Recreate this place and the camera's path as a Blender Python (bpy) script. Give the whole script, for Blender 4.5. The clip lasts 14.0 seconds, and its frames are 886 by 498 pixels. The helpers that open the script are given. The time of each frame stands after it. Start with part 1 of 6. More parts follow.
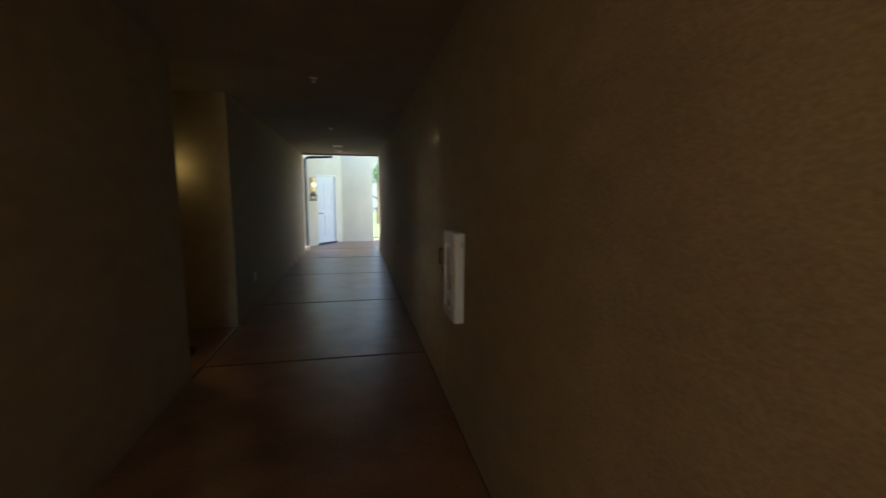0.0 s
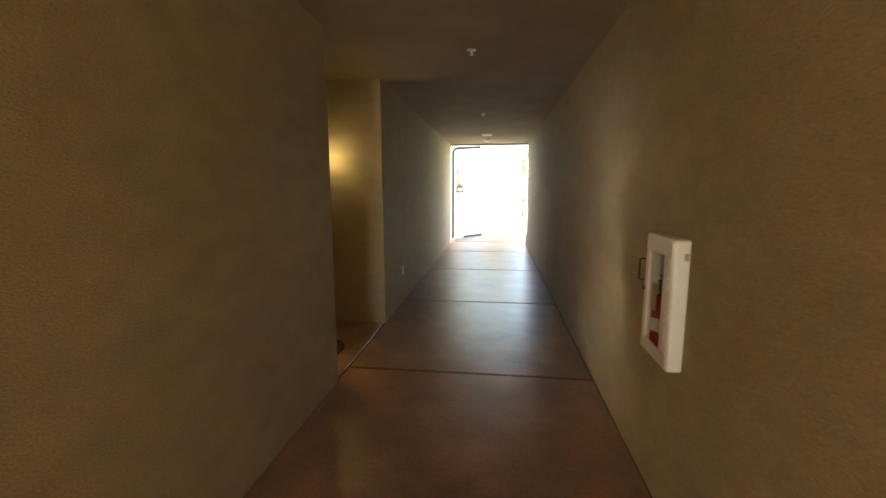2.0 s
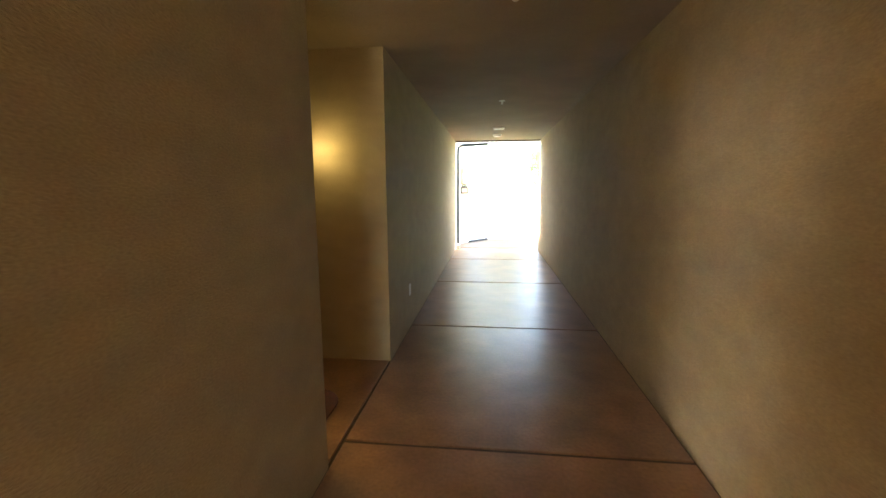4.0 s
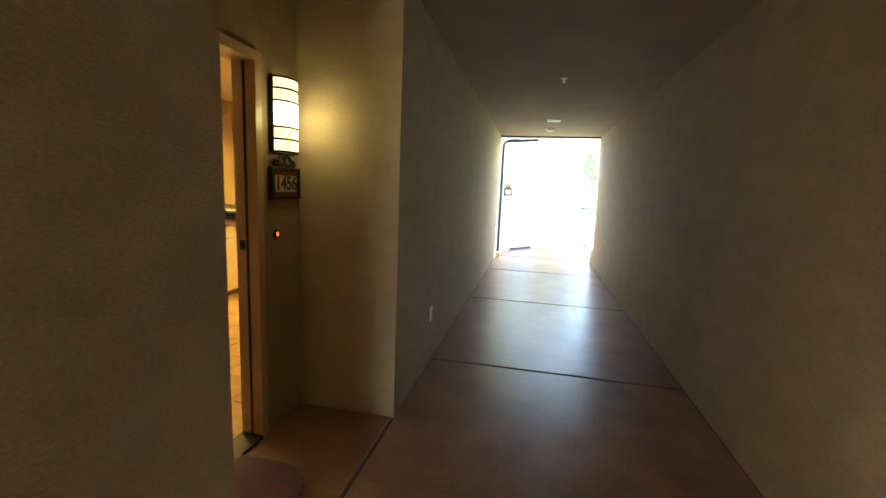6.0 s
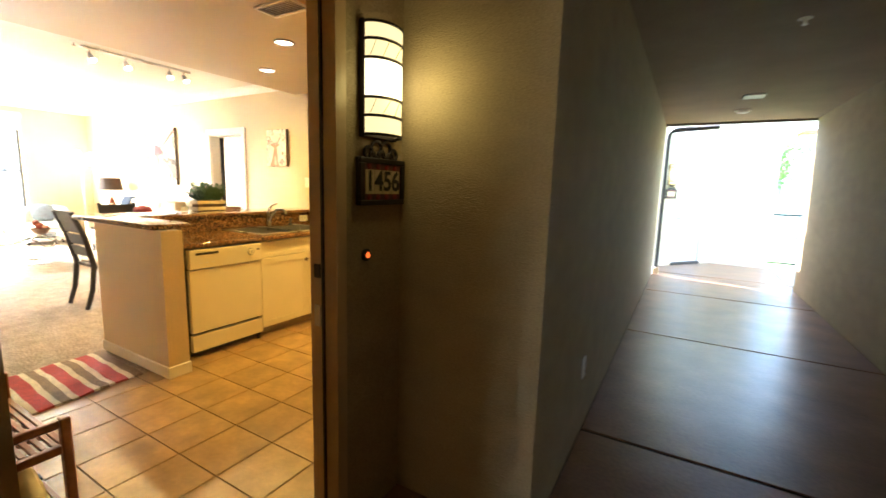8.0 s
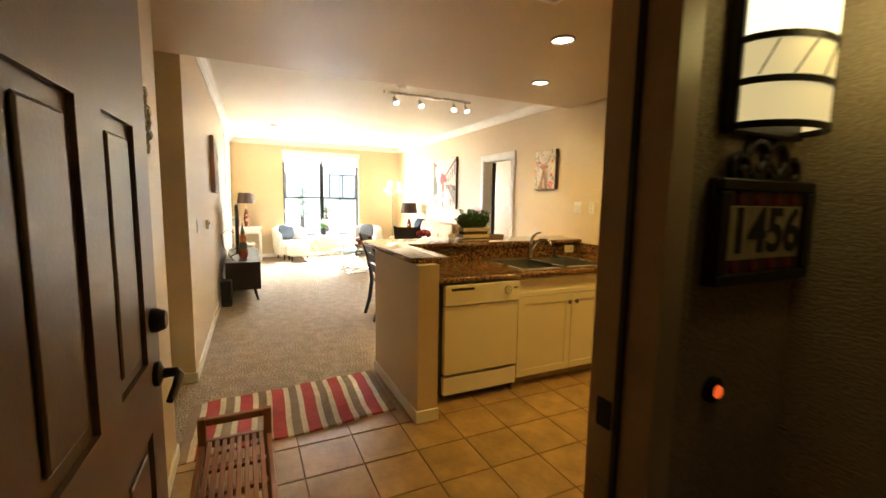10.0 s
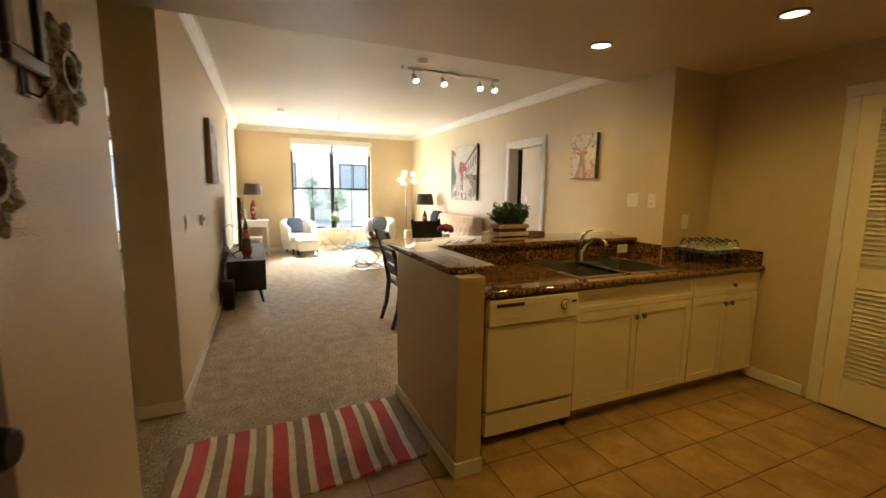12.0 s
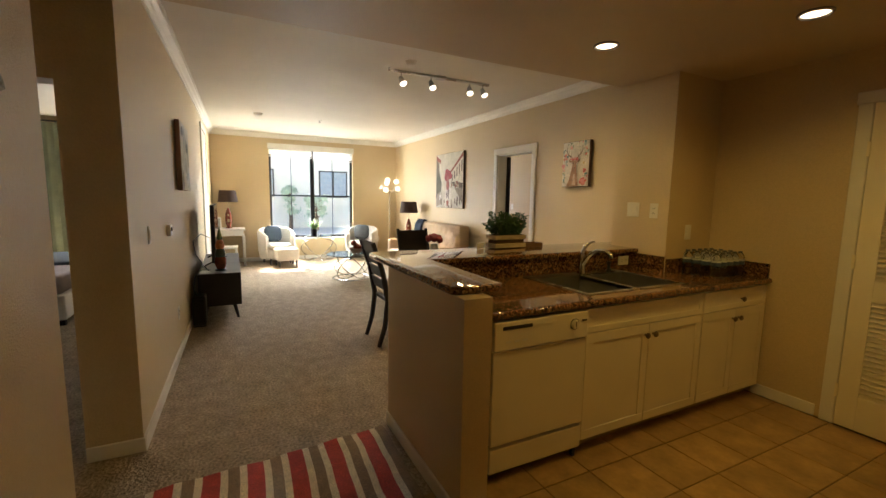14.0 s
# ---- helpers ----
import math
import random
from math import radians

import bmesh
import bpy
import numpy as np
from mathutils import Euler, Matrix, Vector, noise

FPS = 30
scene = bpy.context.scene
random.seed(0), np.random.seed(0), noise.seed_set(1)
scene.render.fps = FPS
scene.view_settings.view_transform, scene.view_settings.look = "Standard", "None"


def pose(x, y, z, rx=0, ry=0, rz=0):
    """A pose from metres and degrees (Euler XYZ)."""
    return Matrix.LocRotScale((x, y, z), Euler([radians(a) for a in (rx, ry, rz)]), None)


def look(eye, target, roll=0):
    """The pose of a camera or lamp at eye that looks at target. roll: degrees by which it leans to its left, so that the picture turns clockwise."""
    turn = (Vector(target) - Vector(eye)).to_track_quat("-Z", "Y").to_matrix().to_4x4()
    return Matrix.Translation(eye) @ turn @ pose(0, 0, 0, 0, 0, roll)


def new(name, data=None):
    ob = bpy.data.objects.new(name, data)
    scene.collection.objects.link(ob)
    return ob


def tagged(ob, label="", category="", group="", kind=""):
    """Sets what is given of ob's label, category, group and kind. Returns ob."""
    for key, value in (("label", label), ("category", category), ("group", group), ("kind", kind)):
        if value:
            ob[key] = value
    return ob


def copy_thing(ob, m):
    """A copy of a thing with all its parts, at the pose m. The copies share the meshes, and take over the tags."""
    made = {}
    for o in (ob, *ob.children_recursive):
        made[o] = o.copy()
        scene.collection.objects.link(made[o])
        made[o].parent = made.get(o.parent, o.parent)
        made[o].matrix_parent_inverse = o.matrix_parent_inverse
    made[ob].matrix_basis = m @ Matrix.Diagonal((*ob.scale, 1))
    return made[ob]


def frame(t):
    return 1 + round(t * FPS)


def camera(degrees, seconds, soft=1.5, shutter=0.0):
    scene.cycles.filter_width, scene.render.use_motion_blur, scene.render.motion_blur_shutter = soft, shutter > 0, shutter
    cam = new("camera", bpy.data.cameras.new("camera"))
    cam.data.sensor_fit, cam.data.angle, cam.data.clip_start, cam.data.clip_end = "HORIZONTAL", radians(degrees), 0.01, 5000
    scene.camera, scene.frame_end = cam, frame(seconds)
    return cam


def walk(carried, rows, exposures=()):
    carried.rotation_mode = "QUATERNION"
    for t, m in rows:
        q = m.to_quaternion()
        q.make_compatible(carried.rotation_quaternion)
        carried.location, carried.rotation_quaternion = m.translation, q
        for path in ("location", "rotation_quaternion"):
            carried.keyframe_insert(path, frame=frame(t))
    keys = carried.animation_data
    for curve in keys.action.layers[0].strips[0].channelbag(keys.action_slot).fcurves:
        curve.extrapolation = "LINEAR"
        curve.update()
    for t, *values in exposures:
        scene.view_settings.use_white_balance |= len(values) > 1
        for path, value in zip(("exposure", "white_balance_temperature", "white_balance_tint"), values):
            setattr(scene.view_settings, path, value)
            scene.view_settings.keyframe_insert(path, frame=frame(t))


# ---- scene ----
cam = camera(93.1, 14.0, shutter=0.5)
PATH = [
    (0, (1.301, -4.904, 1.46), (1.707, -2.962, 1.207), 0.3),
    (0.5, (1.309, -4.823, 1.462), (1.383, -2.84, 1.21), 0.4),
    (1, (1.286, -4.674, 1.455), (1.198, -2.695, 1.177), 0.7),
    (1.5, (1.209, -4.486, 1.455), (1.05, -2.507, 1.212), -0.4),
    (2, (1.17, -4.265, 1.447), (0.921, -2.303, 1.155), -0.1),
    (2.5, (1.148, -4.041, 1.454), (0.856, -2.086, 1.148), 0.7),
    (3, (1.063, -3.794, 1.451), (0.808, -1.831, 1.162), 0.2),
    (3.2, (1.001, -3.711, 1.462), (0.779, -1.744, 1.179), -0.4),
    (5.3, (0.775, -2.618, 1.381), (0.484, -0.662, 1.083), 0.7),
    (5.5, (0.793, -2.533, 1.377), (0.433, -0.585, 1.101), 1.0),
    (6, (0.752, -2.291, 1.394), (0.342, -0.354, 1.11), 2.3),
    (6.5, (0.665, -2.08, 1.389), (0.249, -0.139, 1.146), 1.0),
    (7, (0.59, -1.863, 1.378), (-0.011, 0.03, 1.139), 0.9),
    (7.5, (0.537, -1.662, 1.382), (-0.271, 0.149, 1.121), 2.0),
    (8, (0.412, -1.459, 1.374), (-0.571, 0.258, 1.084), 1.7),
    (8.5, (0.289, -1.308, 1.381), (-0.938, 0.247, 1.095), 0.2),
    (9, (0.158, -1.163, 1.403), (-1.392, 0.074, 1.137), 1.2),
    (11.3, (-0.62, -0.866, 1.44), (-2.473, -0.162, 1.174), 1.1),
    (11.5, (-0.664, -0.863, 1.435), (-2.522, -0.177, 1.157), 1.4),
    (12, (-0.833, -0.862, 1.44), (-2.644, -0.058, 1.166), 0.8),
    (12.5, (-0.956, -0.86, 1.435), (-2.733, 0.015, 1.164), 0.5),
    (13, (-1.011, -0.825, 1.441), (-2.827, -0.024, 1.188), 2.2),
    (13.5, (-1.072, -0.831, 1.445), (-2.85, 0.051, 1.206), 1.2),
    (14, (-1.098, -0.848, 1.447), (-2.873, 0.042, 1.209), 1.0),
]
EXPOSURES = [(0, 2.35, 5950, 14), (0.5, 3.4, 6200, 14), (1, 3.75, 6300, 14), (1.5, 4.25, 6400, 14), (2.5, 4.7, 6600, 13), (3, 4.9, 6750, 13), (5.5, 4.75, 6400, 11), (6.5, 4.6, 5900, 10), (7.5, 4.5, 6000, 10), (8, 4.25, 6100, 10), (8.5, 3.95, 6200, 10), (9, 3.6, 6300, 10), (11.3, 2.58, 6150, 10), (12.5, 1.98, 6150, 10), (14, 1.78, 6150, 10)]
walk(cam, [(t, look(eye, target, roll)) for t, eye, target, roll in PATH], EXPOSURES)

# ---- light ----
SUN_DIR = Vector((1.65, -0.39, -2.3)).normalized()
world = bpy.data.worlds.new("sky")
scene.world = world
world.use_nodes = True
wn = world.node_tree
sky = wn.nodes.new("ShaderNodeTexSky")
sky.sky_type, sky.sun_disc = "NISHITA", False
sky.sun_elevation = math.asin(-SUN_DIR.z)
sky.sun_rotation = math.atan2(-SUN_DIR.x, -SUN_DIR.y)
wn.links.new(sky.outputs[0], wn.nodes["Background"].inputs[0])
wn.nodes["Background"].inputs[1].default_value = 0.15


def lamp(name, kind, m, watts, color=(1, 1, 1), **more):
    data = bpy.data.lights.new(name, kind)
    data.energy, data.color = watts, color
    if "size" in more:
        data.size = more["size"]
    if "size_y" in more:
        data.shape, data.size_y = "RECTANGLE", more["size_y"]
    if "soft" in more:
        data.shadow_soft_size = more["soft"]
    if "angle" in more:
        data.spot_size, data.spot_blend = radians(more["angle"]), 0.9
    ob = new(name, data)
    ob.matrix_world = m
    return ob


sun = lamp("sun", "SUN", look((0, 0, 30), Vector((0, 0, 30)) + SUN_DIR), 5.0, (1.0, 0.95, 0.88))
sun.data.angle = radians(0.53)
WARM = (1.0, 0.63, 0.13)
CANW, SPOTW, LAMPW, SCONCEW, NEARW = 6.4, 7.0, 0.7, 0.078, 2.0   # watts of the recessed, track, table, wall and unseen near wall lamps
# area lamps added out of view outside the living room window to boost its daylight
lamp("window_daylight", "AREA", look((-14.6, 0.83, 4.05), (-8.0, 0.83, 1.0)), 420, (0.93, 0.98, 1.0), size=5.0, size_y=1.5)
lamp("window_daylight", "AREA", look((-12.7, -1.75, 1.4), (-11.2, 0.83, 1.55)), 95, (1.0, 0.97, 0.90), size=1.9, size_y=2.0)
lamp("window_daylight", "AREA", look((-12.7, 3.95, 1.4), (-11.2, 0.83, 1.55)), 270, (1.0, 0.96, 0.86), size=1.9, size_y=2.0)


# ---- materials ----
def mat(name, color, rough=0.6, metal=0.0, vary=0.12, scale=6.0, fine=0.0, fine_scale=180.0, bump=0.0, tint=None, spec=0.5, coat=0.0, random=0.0, stretch=None, bump_coarse=0.0):
    """A surface with stains at one scale, grain at a finer one, and a fine relief."""
    m = bpy.data.materials.new(name)
    m.use_nodes = True
    nt = m.node_tree
    b = nt.nodes["Principled BSDF"]
    link = nt.links.new
    tc = nt.nodes.new("ShaderNodeTexCoord")
    src = tc.outputs["Object"]
    if stretch:
        mp = nt.nodes.new("ShaderNodeMapping")
        mp.inputs["Scale"].default_value = stretch
        link(src, mp.inputs[0])
        src = mp.outputs[0]
    if random:
        oi = nt.nodes.new("ShaderNodeObjectInfo")
        sc = nt.nodes.new("ShaderNodeMath")
        sc.operation = "MULTIPLY"
        sc.inputs[1].default_value = 57.0
        link(oi.outputs["Random"], sc.inputs[0])
        ad = nt.nodes.new("ShaderNodeVectorMath")
        link(src, ad.inputs[0])
        link(sc.outputs[0], ad.inputs[1])
        src = ad.outputs[0]
    big = nt.nodes.new("ShaderNodeTexNoise")
    big.inputs["Scale"].default_value, big.inputs["Detail"].default_value = scale, 5
    link(src, big.inputs["Vector"])
    small = nt.nodes.new("ShaderNodeTexNoise")
    small.inputs["Scale"].default_value, small.inputs["Detail"].default_value = fine_scale, 3
    link(src, small.inputs["Vector"])
    dark = tuple(c * (1 - vary) for c in (tint or color))
    light = tuple(min(1, c * (1 + vary)) for c in color)
    mix = nt.nodes.new("ShaderNodeMix")
    mix.data_type = "RGBA"
    ramp = nt.nodes.new("ShaderNodeMapRange")
    ramp.inputs[1].default_value, ramp.inputs[2].default_value = 0.3, 0.7
    link(big.outputs["Fac"], ramp.inputs[0])
    link(ramp.outputs[0], mix.inputs["Factor"])
    mix.inputs["A"].default_value, mix.inputs["B"].default_value = (*dark, 1), (*light, 1)
    col = mix.outputs["Result"]
    if fine:
        f = nt.nodes.new("ShaderNodeMix")
        f.data_type, f.blend_type = "RGBA", "MULTIPLY"
        f.inputs["Factor"].default_value = 1
        g = nt.nodes.new("ShaderNodeMapRange")
        g.inputs[1].default_value, g.inputs[2].default_value = 0.3, 0.7
        g.inputs[3].default_value, g.inputs[4].default_value = 1 - fine, 1 + fine
        link(small.outputs["Fac"], g.inputs[0])
        link(col, f.inputs["A"])
        link(g.outputs[0], f.inputs["B"])
        col = f.outputs["Result"]
    if random:
        info = nt.nodes.new("ShaderNodeObjectInfo")
        hsv = nt.nodes.new("ShaderNodeHueSaturation")
        g = nt.nodes.new("ShaderNodeMapRange")
        g.inputs[3].default_value, g.inputs[4].default_value = 1 - random, 1 + random
        link(info.outputs["Random"], g.inputs[0])
        link(g.outputs[0], hsv.inputs["Value"])
        link(col, hsv.inputs["Color"])
        col = hsv.outputs[0]
    link(col, b.inputs["Base Color"])
    r = nt.nodes.new("ShaderNodeMapRange")
    r.inputs[3].default_value, r.inputs[4].default_value = max(0.02, rough * 0.85), min(1, rough * 1.15)
    link(big.outputs["Fac"], r.inputs[0])
    link(r.outputs[0], b.inputs["Roughness"])
    b.inputs["Metallic"].default_value = metal
    b.inputs["Specular IOR Level"].default_value = spec
    b.inputs["Coat Weight"].default_value = coat
    if bump or bump_coarse:
        bp = nt.nodes.new("ShaderNodeBump")
        bp.inputs["Strength"].default_value, bp.inputs["Distance"].default_value = 1.0, bump
        link(small.outputs["Fac"], bp.inputs["Height"])
        last = bp
        if bump_coarse:
            b2 = nt.nodes.new("ShaderNodeBump")
            b2.inputs["Strength"].default_value, b2.inputs["Distance"].default_value = 1.0, bump_coarse
            link(big.outputs["Fac"], b2.inputs["Height"])
            link(bp.outputs[0], b2.inputs["Normal"])
            last = b2
        link(last.outputs[0], b.inputs["Normal"])
    return m


def glow(name, color, strength):
    m = bpy.data.materials.new(name)
    m.use_nodes = True
    b = m.node_tree.nodes["Principled BSDF"]
    b.inputs["Base Color"].default_value = (*color, 1)
    b.inputs["Emission Color"].default_value = (*color, 1)
    b.inputs["Emission Strength"].default_value = strength
    b.inputs["Roughness"].default_value = 0.5
    return m


def clear(name, color=(1, 1, 1), rough=0.0, ior=1.45):
    m = bpy.data.materials.new(name)
    m.use_nodes = True
    b = m.node_tree.nodes["Principled BSDF"]
    b.inputs["Base Color"].default_value = (*color, 1)
    b.inputs["Transmission Weight"].default_value = 1
    b.inputs["Roughness"].default_value = rough
    b.inputs["IOR"].default_value = ior
    return m


STUCCO = mat("stucco", (0.385, 0.30, 0.18), 0.85, vary=0.09, scale=4.5, fine=0.16, fine_scale=100, bump=0.004, bump_coarse=0.009, stretch=(1, 1, 1.8))
STUCCO_LIGHT = mat("stucco_light", (0.82, 0.76, 0.64), 0.9, vary=0.06, scale=1.5, fine=0.06, fine_scale=120, bump=0.004)
STUCCO_CREAM = mat("stucco_cream", (0.80, 0.70, 0.50), 0.9, vary=0.06, scale=1.5, fine=0.06, fine_scale=120, bump=0.004)
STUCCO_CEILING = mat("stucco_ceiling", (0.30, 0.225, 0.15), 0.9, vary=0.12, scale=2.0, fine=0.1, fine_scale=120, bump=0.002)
CONCRETE = mat("concrete", (0.26, 0.145, 0.085), 0.31, vary=0.30, scale=3.0, fine=0.14, fine_scale=45, bump=0.0009, bump_coarse=0.0045)
JOINT = mat("joint", (0.07, 0.05, 0.035), 0.9)
PAINT = mat("wall_paint", (0.65, 0.515, 0.305), 0.40, vary=0.03, scale=1.5, fine=0.05, fine_scale=115, bump=0.0022)
PAINT_ENTRY = mat("entry_wall_paint", (0.65, 0.515, 0.305), 0.30, vary=0.03, scale=1.5, fine=0.05, fine_scale=190, bump=0.0032)
PAINT_CEILING = mat("ceiling_paint", (0.84, 0.80, 0.71), 0.62, vary=0.03, scale=2.0, fine=0.04, fine_scale=90, bump=0.003)
# Darker than the living ceiling: the missing window light is put into this tan.
PAINT_DROPPED_DIM = mat("dropped_ceiling_dimmed", (0.62, 0.49, 0.30), 0.32, vary=0.03, scale=2.0, fine=0.05, fine_scale=110, bump=0.004)
TRIM = mat("white_trim", (0.82, 0.79, 0.71), 0.4, vary=0.03, scale=4)
CARPET = mat("carpet", (0.42, 0.33, 0.225), 0.95, vary=0.18, scale=9, fine=0.42, fine_scale=60, bump=0.024, spec=0.1)
GROUT = mat("grout", (0.13, 0.085, 0.045), 0.9, vary=0.2, scale=20)
TILE = mat("floor_tile_glaze", (0.37, 0.23, 0.09), 0.3, vary=0.26, scale=6, fine=0.09, fine_scale=34, bump=0.0006, random=0.06, bump_coarse=0.002)
CABINET = mat("cabinet_paint", (0.86, 0.78, 0.58), 0.42, vary=0.02, scale=5)
APPLIANCE = mat("appliance_enamel", (0.84, 0.77, 0.59), 0.3, vary=0.02, scale=5)
BLACK = mat("black_plastic", (0.015, 0.014, 0.013), 0.45)
STEEL = mat("brushed_steel", (0.55, 0.54, 0.52), 0.28, 1.0, vary=0.08, scale=4, fine=0.1, fine_scale=200)
# Darker copy of the steel: the bowls' dark reflections are in the colour.
SHADEDSTEEL = mat("shaded_sink_steel", (0.42, 0.41, 0.39), 0.36, 1.0, vary=0.1, scale=4, fine=0.1, fine_scale=200)
CHROME = mat("chrome", (0.55, 0.55, 0.55), 0.08, 1.0, vary=0.02)
BRONZE = mat("dark_bronze", (0.035, 0.027, 0.022), 0.4, 0.6, vary=0.2)
GLASS = clear("window_glass")


def blind_mat():
    """White slats that let some light through."""
    m = bpy.data.materials.new("blind_slat")
    m.use_nodes = True
    nt = m.node_tree
    out = nt.nodes["Material Output"]
    a, b, mx = nt.nodes.new("ShaderNodeBsdfDiffuse"), nt.nodes.new("ShaderNodeBsdfTranslucent"), nt.nodes.new("ShaderNodeMixShader")
    a.inputs[0].default_value = b.inputs[0].default_value = (0.82, 0.80, 0.75, 1)
    mx.inputs[0].default_value = 0.45
    nt.links.new(a.outputs[0], mx.inputs[1])
    nt.links.new(b.outputs[0], mx.inputs[2])
    nt.links.new(mx.outputs[0], out.inputs["Surface"])
    return m


BLIND = blind_mat()


def granite_mat():
    m = bpy.data.materials.new("granite")
    m.use_nodes = True
    nt = m.node_tree
    b = nt.nodes["Principled BSDF"]
    tc = nt.nodes.new("ShaderNodeTexCoord")
    v = nt.nodes.new("ShaderNodeTexVoronoi")
    v.inputs["Scale"].default_value = 105
    n = nt.nodes.new("ShaderNodeTexNoise")
    n.inputs["Scale"].default_value, n.inputs["Detail"].default_value = 38, 6
    r = nt.nodes.new("ShaderNodeValToRGB")
    el = r.color_ramp.elements
    el[0].position, el[0].color = 0.28, (0.016, 0.010, 0.008, 1)
    el[1].position, el[1].color = 0.80, (0.36, 0.22, 0.10, 1)
    for p, c in ((0.42, (0.06, 0.027, 0.013, 1)), (0.53, (0.15, 0.066, 0.025, 1)), (0.66, (0.25, 0.13, 0.05, 1))):
        e = el.new(p)
        e.color = c
    mx = nt.nodes.new("ShaderNodeMix")
    mx.data_type = "FLOAT"
    mx.inputs["Factor"].default_value = 0.45
    sep = nt.nodes.new("ShaderNodeSeparateColor")
    link = nt.links.new
    link(tc.outputs["Object"], v.inputs["Vector"])
    link(tc.outputs["Object"], n.inputs["Vector"])
    link(v.outputs["Color"], sep.inputs[0])
    link(n.outputs["Fac"], mx.inputs["A"])
    link(sep.outputs[0], mx.inputs["B"])
    link(mx.outputs["Result"], r.inputs[0])
    link(r.outputs[0], b.inputs["Base Color"])
    b.inputs["Roughness"].default_value = 0.06
    b.inputs["Coat Weight"].default_value = 0.3
    return m


GRANITE = granite_mat()


# ---- builders ----
def put(bm, x0, x1, y0, y1, z0, z1, bevel=0.0, seg=2):
    """Adds a box between those limits to bm."""
    m = Matrix.Translation(((x0 + x1) / 2, (y0 + y1) / 2, (z0 + z1) / 2)) @ Matrix.Diagonal((abs(x1 - x0), abs(y1 - y0), abs(z1 - z0), 1))
    vs = bmesh.ops.create_cube(bm, size=1, matrix=m)["verts"]
    if bevel:
        es = {e for v in vs for e in v.link_edges}
        bmesh.ops.bevel(bm, geom=list(es), offset=bevel, segments=seg, affect="EDGES", profile=0.5)
    return bm


def boxed(x0, x1, y0, y1, z0, z1, bevel=0.0, seg=2):
    return put(bmesh.new(), x0, x1, y0, y1, z0, z1, bevel, seg)


def rod(bm, a, b, r, r2=None, n=12):
    """Adds a closed rod from a to b."""
    a, b = Vector(a), Vector(b)
    d = b - a
    m = Matrix.Translation((a + b) / 2) @ d.to_track_quat("Z", "Y").to_matrix().to_4x4()
    bmesh.ops.create_cone(bm, cap_ends=True, segments=n, radius1=r, radius2=r if r2 is None else r2, depth=d.length, matrix=m)
    return bm


def turned(profile, n=24, at=(0, 0, 0), bm=None):
    """A turned body from rows of (radius, height)."""
    bm = bm or bmesh.new()
    rings = []
    for r, z in profile:
        rings.append([bm.verts.new((at[0] + r * math.cos(2 * math.pi * i / n), at[1] + r * math.sin(2 * math.pi * i / n), at[2] + z)) for i in range(n)])
    for a, b in zip(rings, rings[1:]):
        for i in range(n):
            bm.faces.new((a[i], a[(i + 1) % n], b[(i + 1) % n], b[i]))
    if profile[0][0] > 0.0005:
        bm.faces.new(list(reversed(rings[0])))
    if profile[-1][0] > 0.0005:
        bm.faces.new(rings[-1])
    return bm


def tube(points, r, n=10, closed=False, bm=None):
    """A tube along points."""
    bm = bm or bmesh.new()
    pts = [Vector(p) for p in points]
    rings, k = [], len(pts)
    up = None
    for i, p in enumerate(pts):
        a = pts[(i - 1) % k] if closed or i else p
        b = pts[(i + 1) % k] if closed or i < k - 1 else p
        t = (b - a).normalized()
        if up is None:
            up = t.orthogonal().normalized()
        up = (up - t * up.dot(t)).normalized()
        side = t.cross(up)
        rr = r[i] if isinstance(r, (list, tuple)) else r
        rings.append([bm.verts.new(p + (up * math.cos(2 * math.pi * j / n) + side * math.sin(2 * math.pi * j / n)) * rr) for j in range(n)])
    pairs = list(zip(rings, rings[1:])) + ([(rings[-1], rings[0])] if closed else [])
    for a, b in pairs:
        for j in range(n):
            bm.faces.new((a[j], a[(j + 1) % n], b[(j + 1) % n], b[j]))
    if not closed:
        bm.faces.new(list(reversed(rings[0])))
        bm.faces.new(rings[-1])
    return bm


def part(name, bm, material, parent=None, label="", smooth=False):
    """One mesh object under a thing or a part."""
    bmesh.ops.recalc_face_normals(bm, faces=bm.faces)
    me = bpy.data.meshes.new(name)
    bm.to_mesh(me)
    bm.free()
    me.materials.append(material)
    if smooth:
        me.shade_smooth()
        me.set_sharp_from_angle(angle=radians(40))
    ob = new(name, me)
    if parent:
        ob.parent = parent
    if label:
        ob["label"] = label
    return ob


def thing(name, label, category, m=None, group=""):
    ob = new(name)
    ob.empty_display_size = 0.1
    if m is not None:
        ob.matrix_basis = m
    return tagged(ob, label, category, group)


def setting(name, bm, material, label, category):
    return tagged(part(name, bm, material), label, category, kind="structure")


def boxes(*rows):
    bm = bmesh.new()
    for r in rows:
        put(bm, *r)
    return bm


# ---- the plan ----
W = 1.925          # corridor: x from 0 to W
HC = 2.513         # corridor ceiling
END = 6.566        # corridor's far end
NX, NY = -0.635, -1.38   # niche: back wall and near side
KC = 2.414         # kitchen ceiling
LC = 2.80          # living room ceiling
SX = -3.745        # edge of the dropped ceiling
FAR = -11.2        # window wall
YL, YR = -1.345, 2.853   # living room's side walls
YK = 2.70          # kitchen's side wall
DY0, DY1, DH = -1.235, -0.395, 1.975   # entry door opening

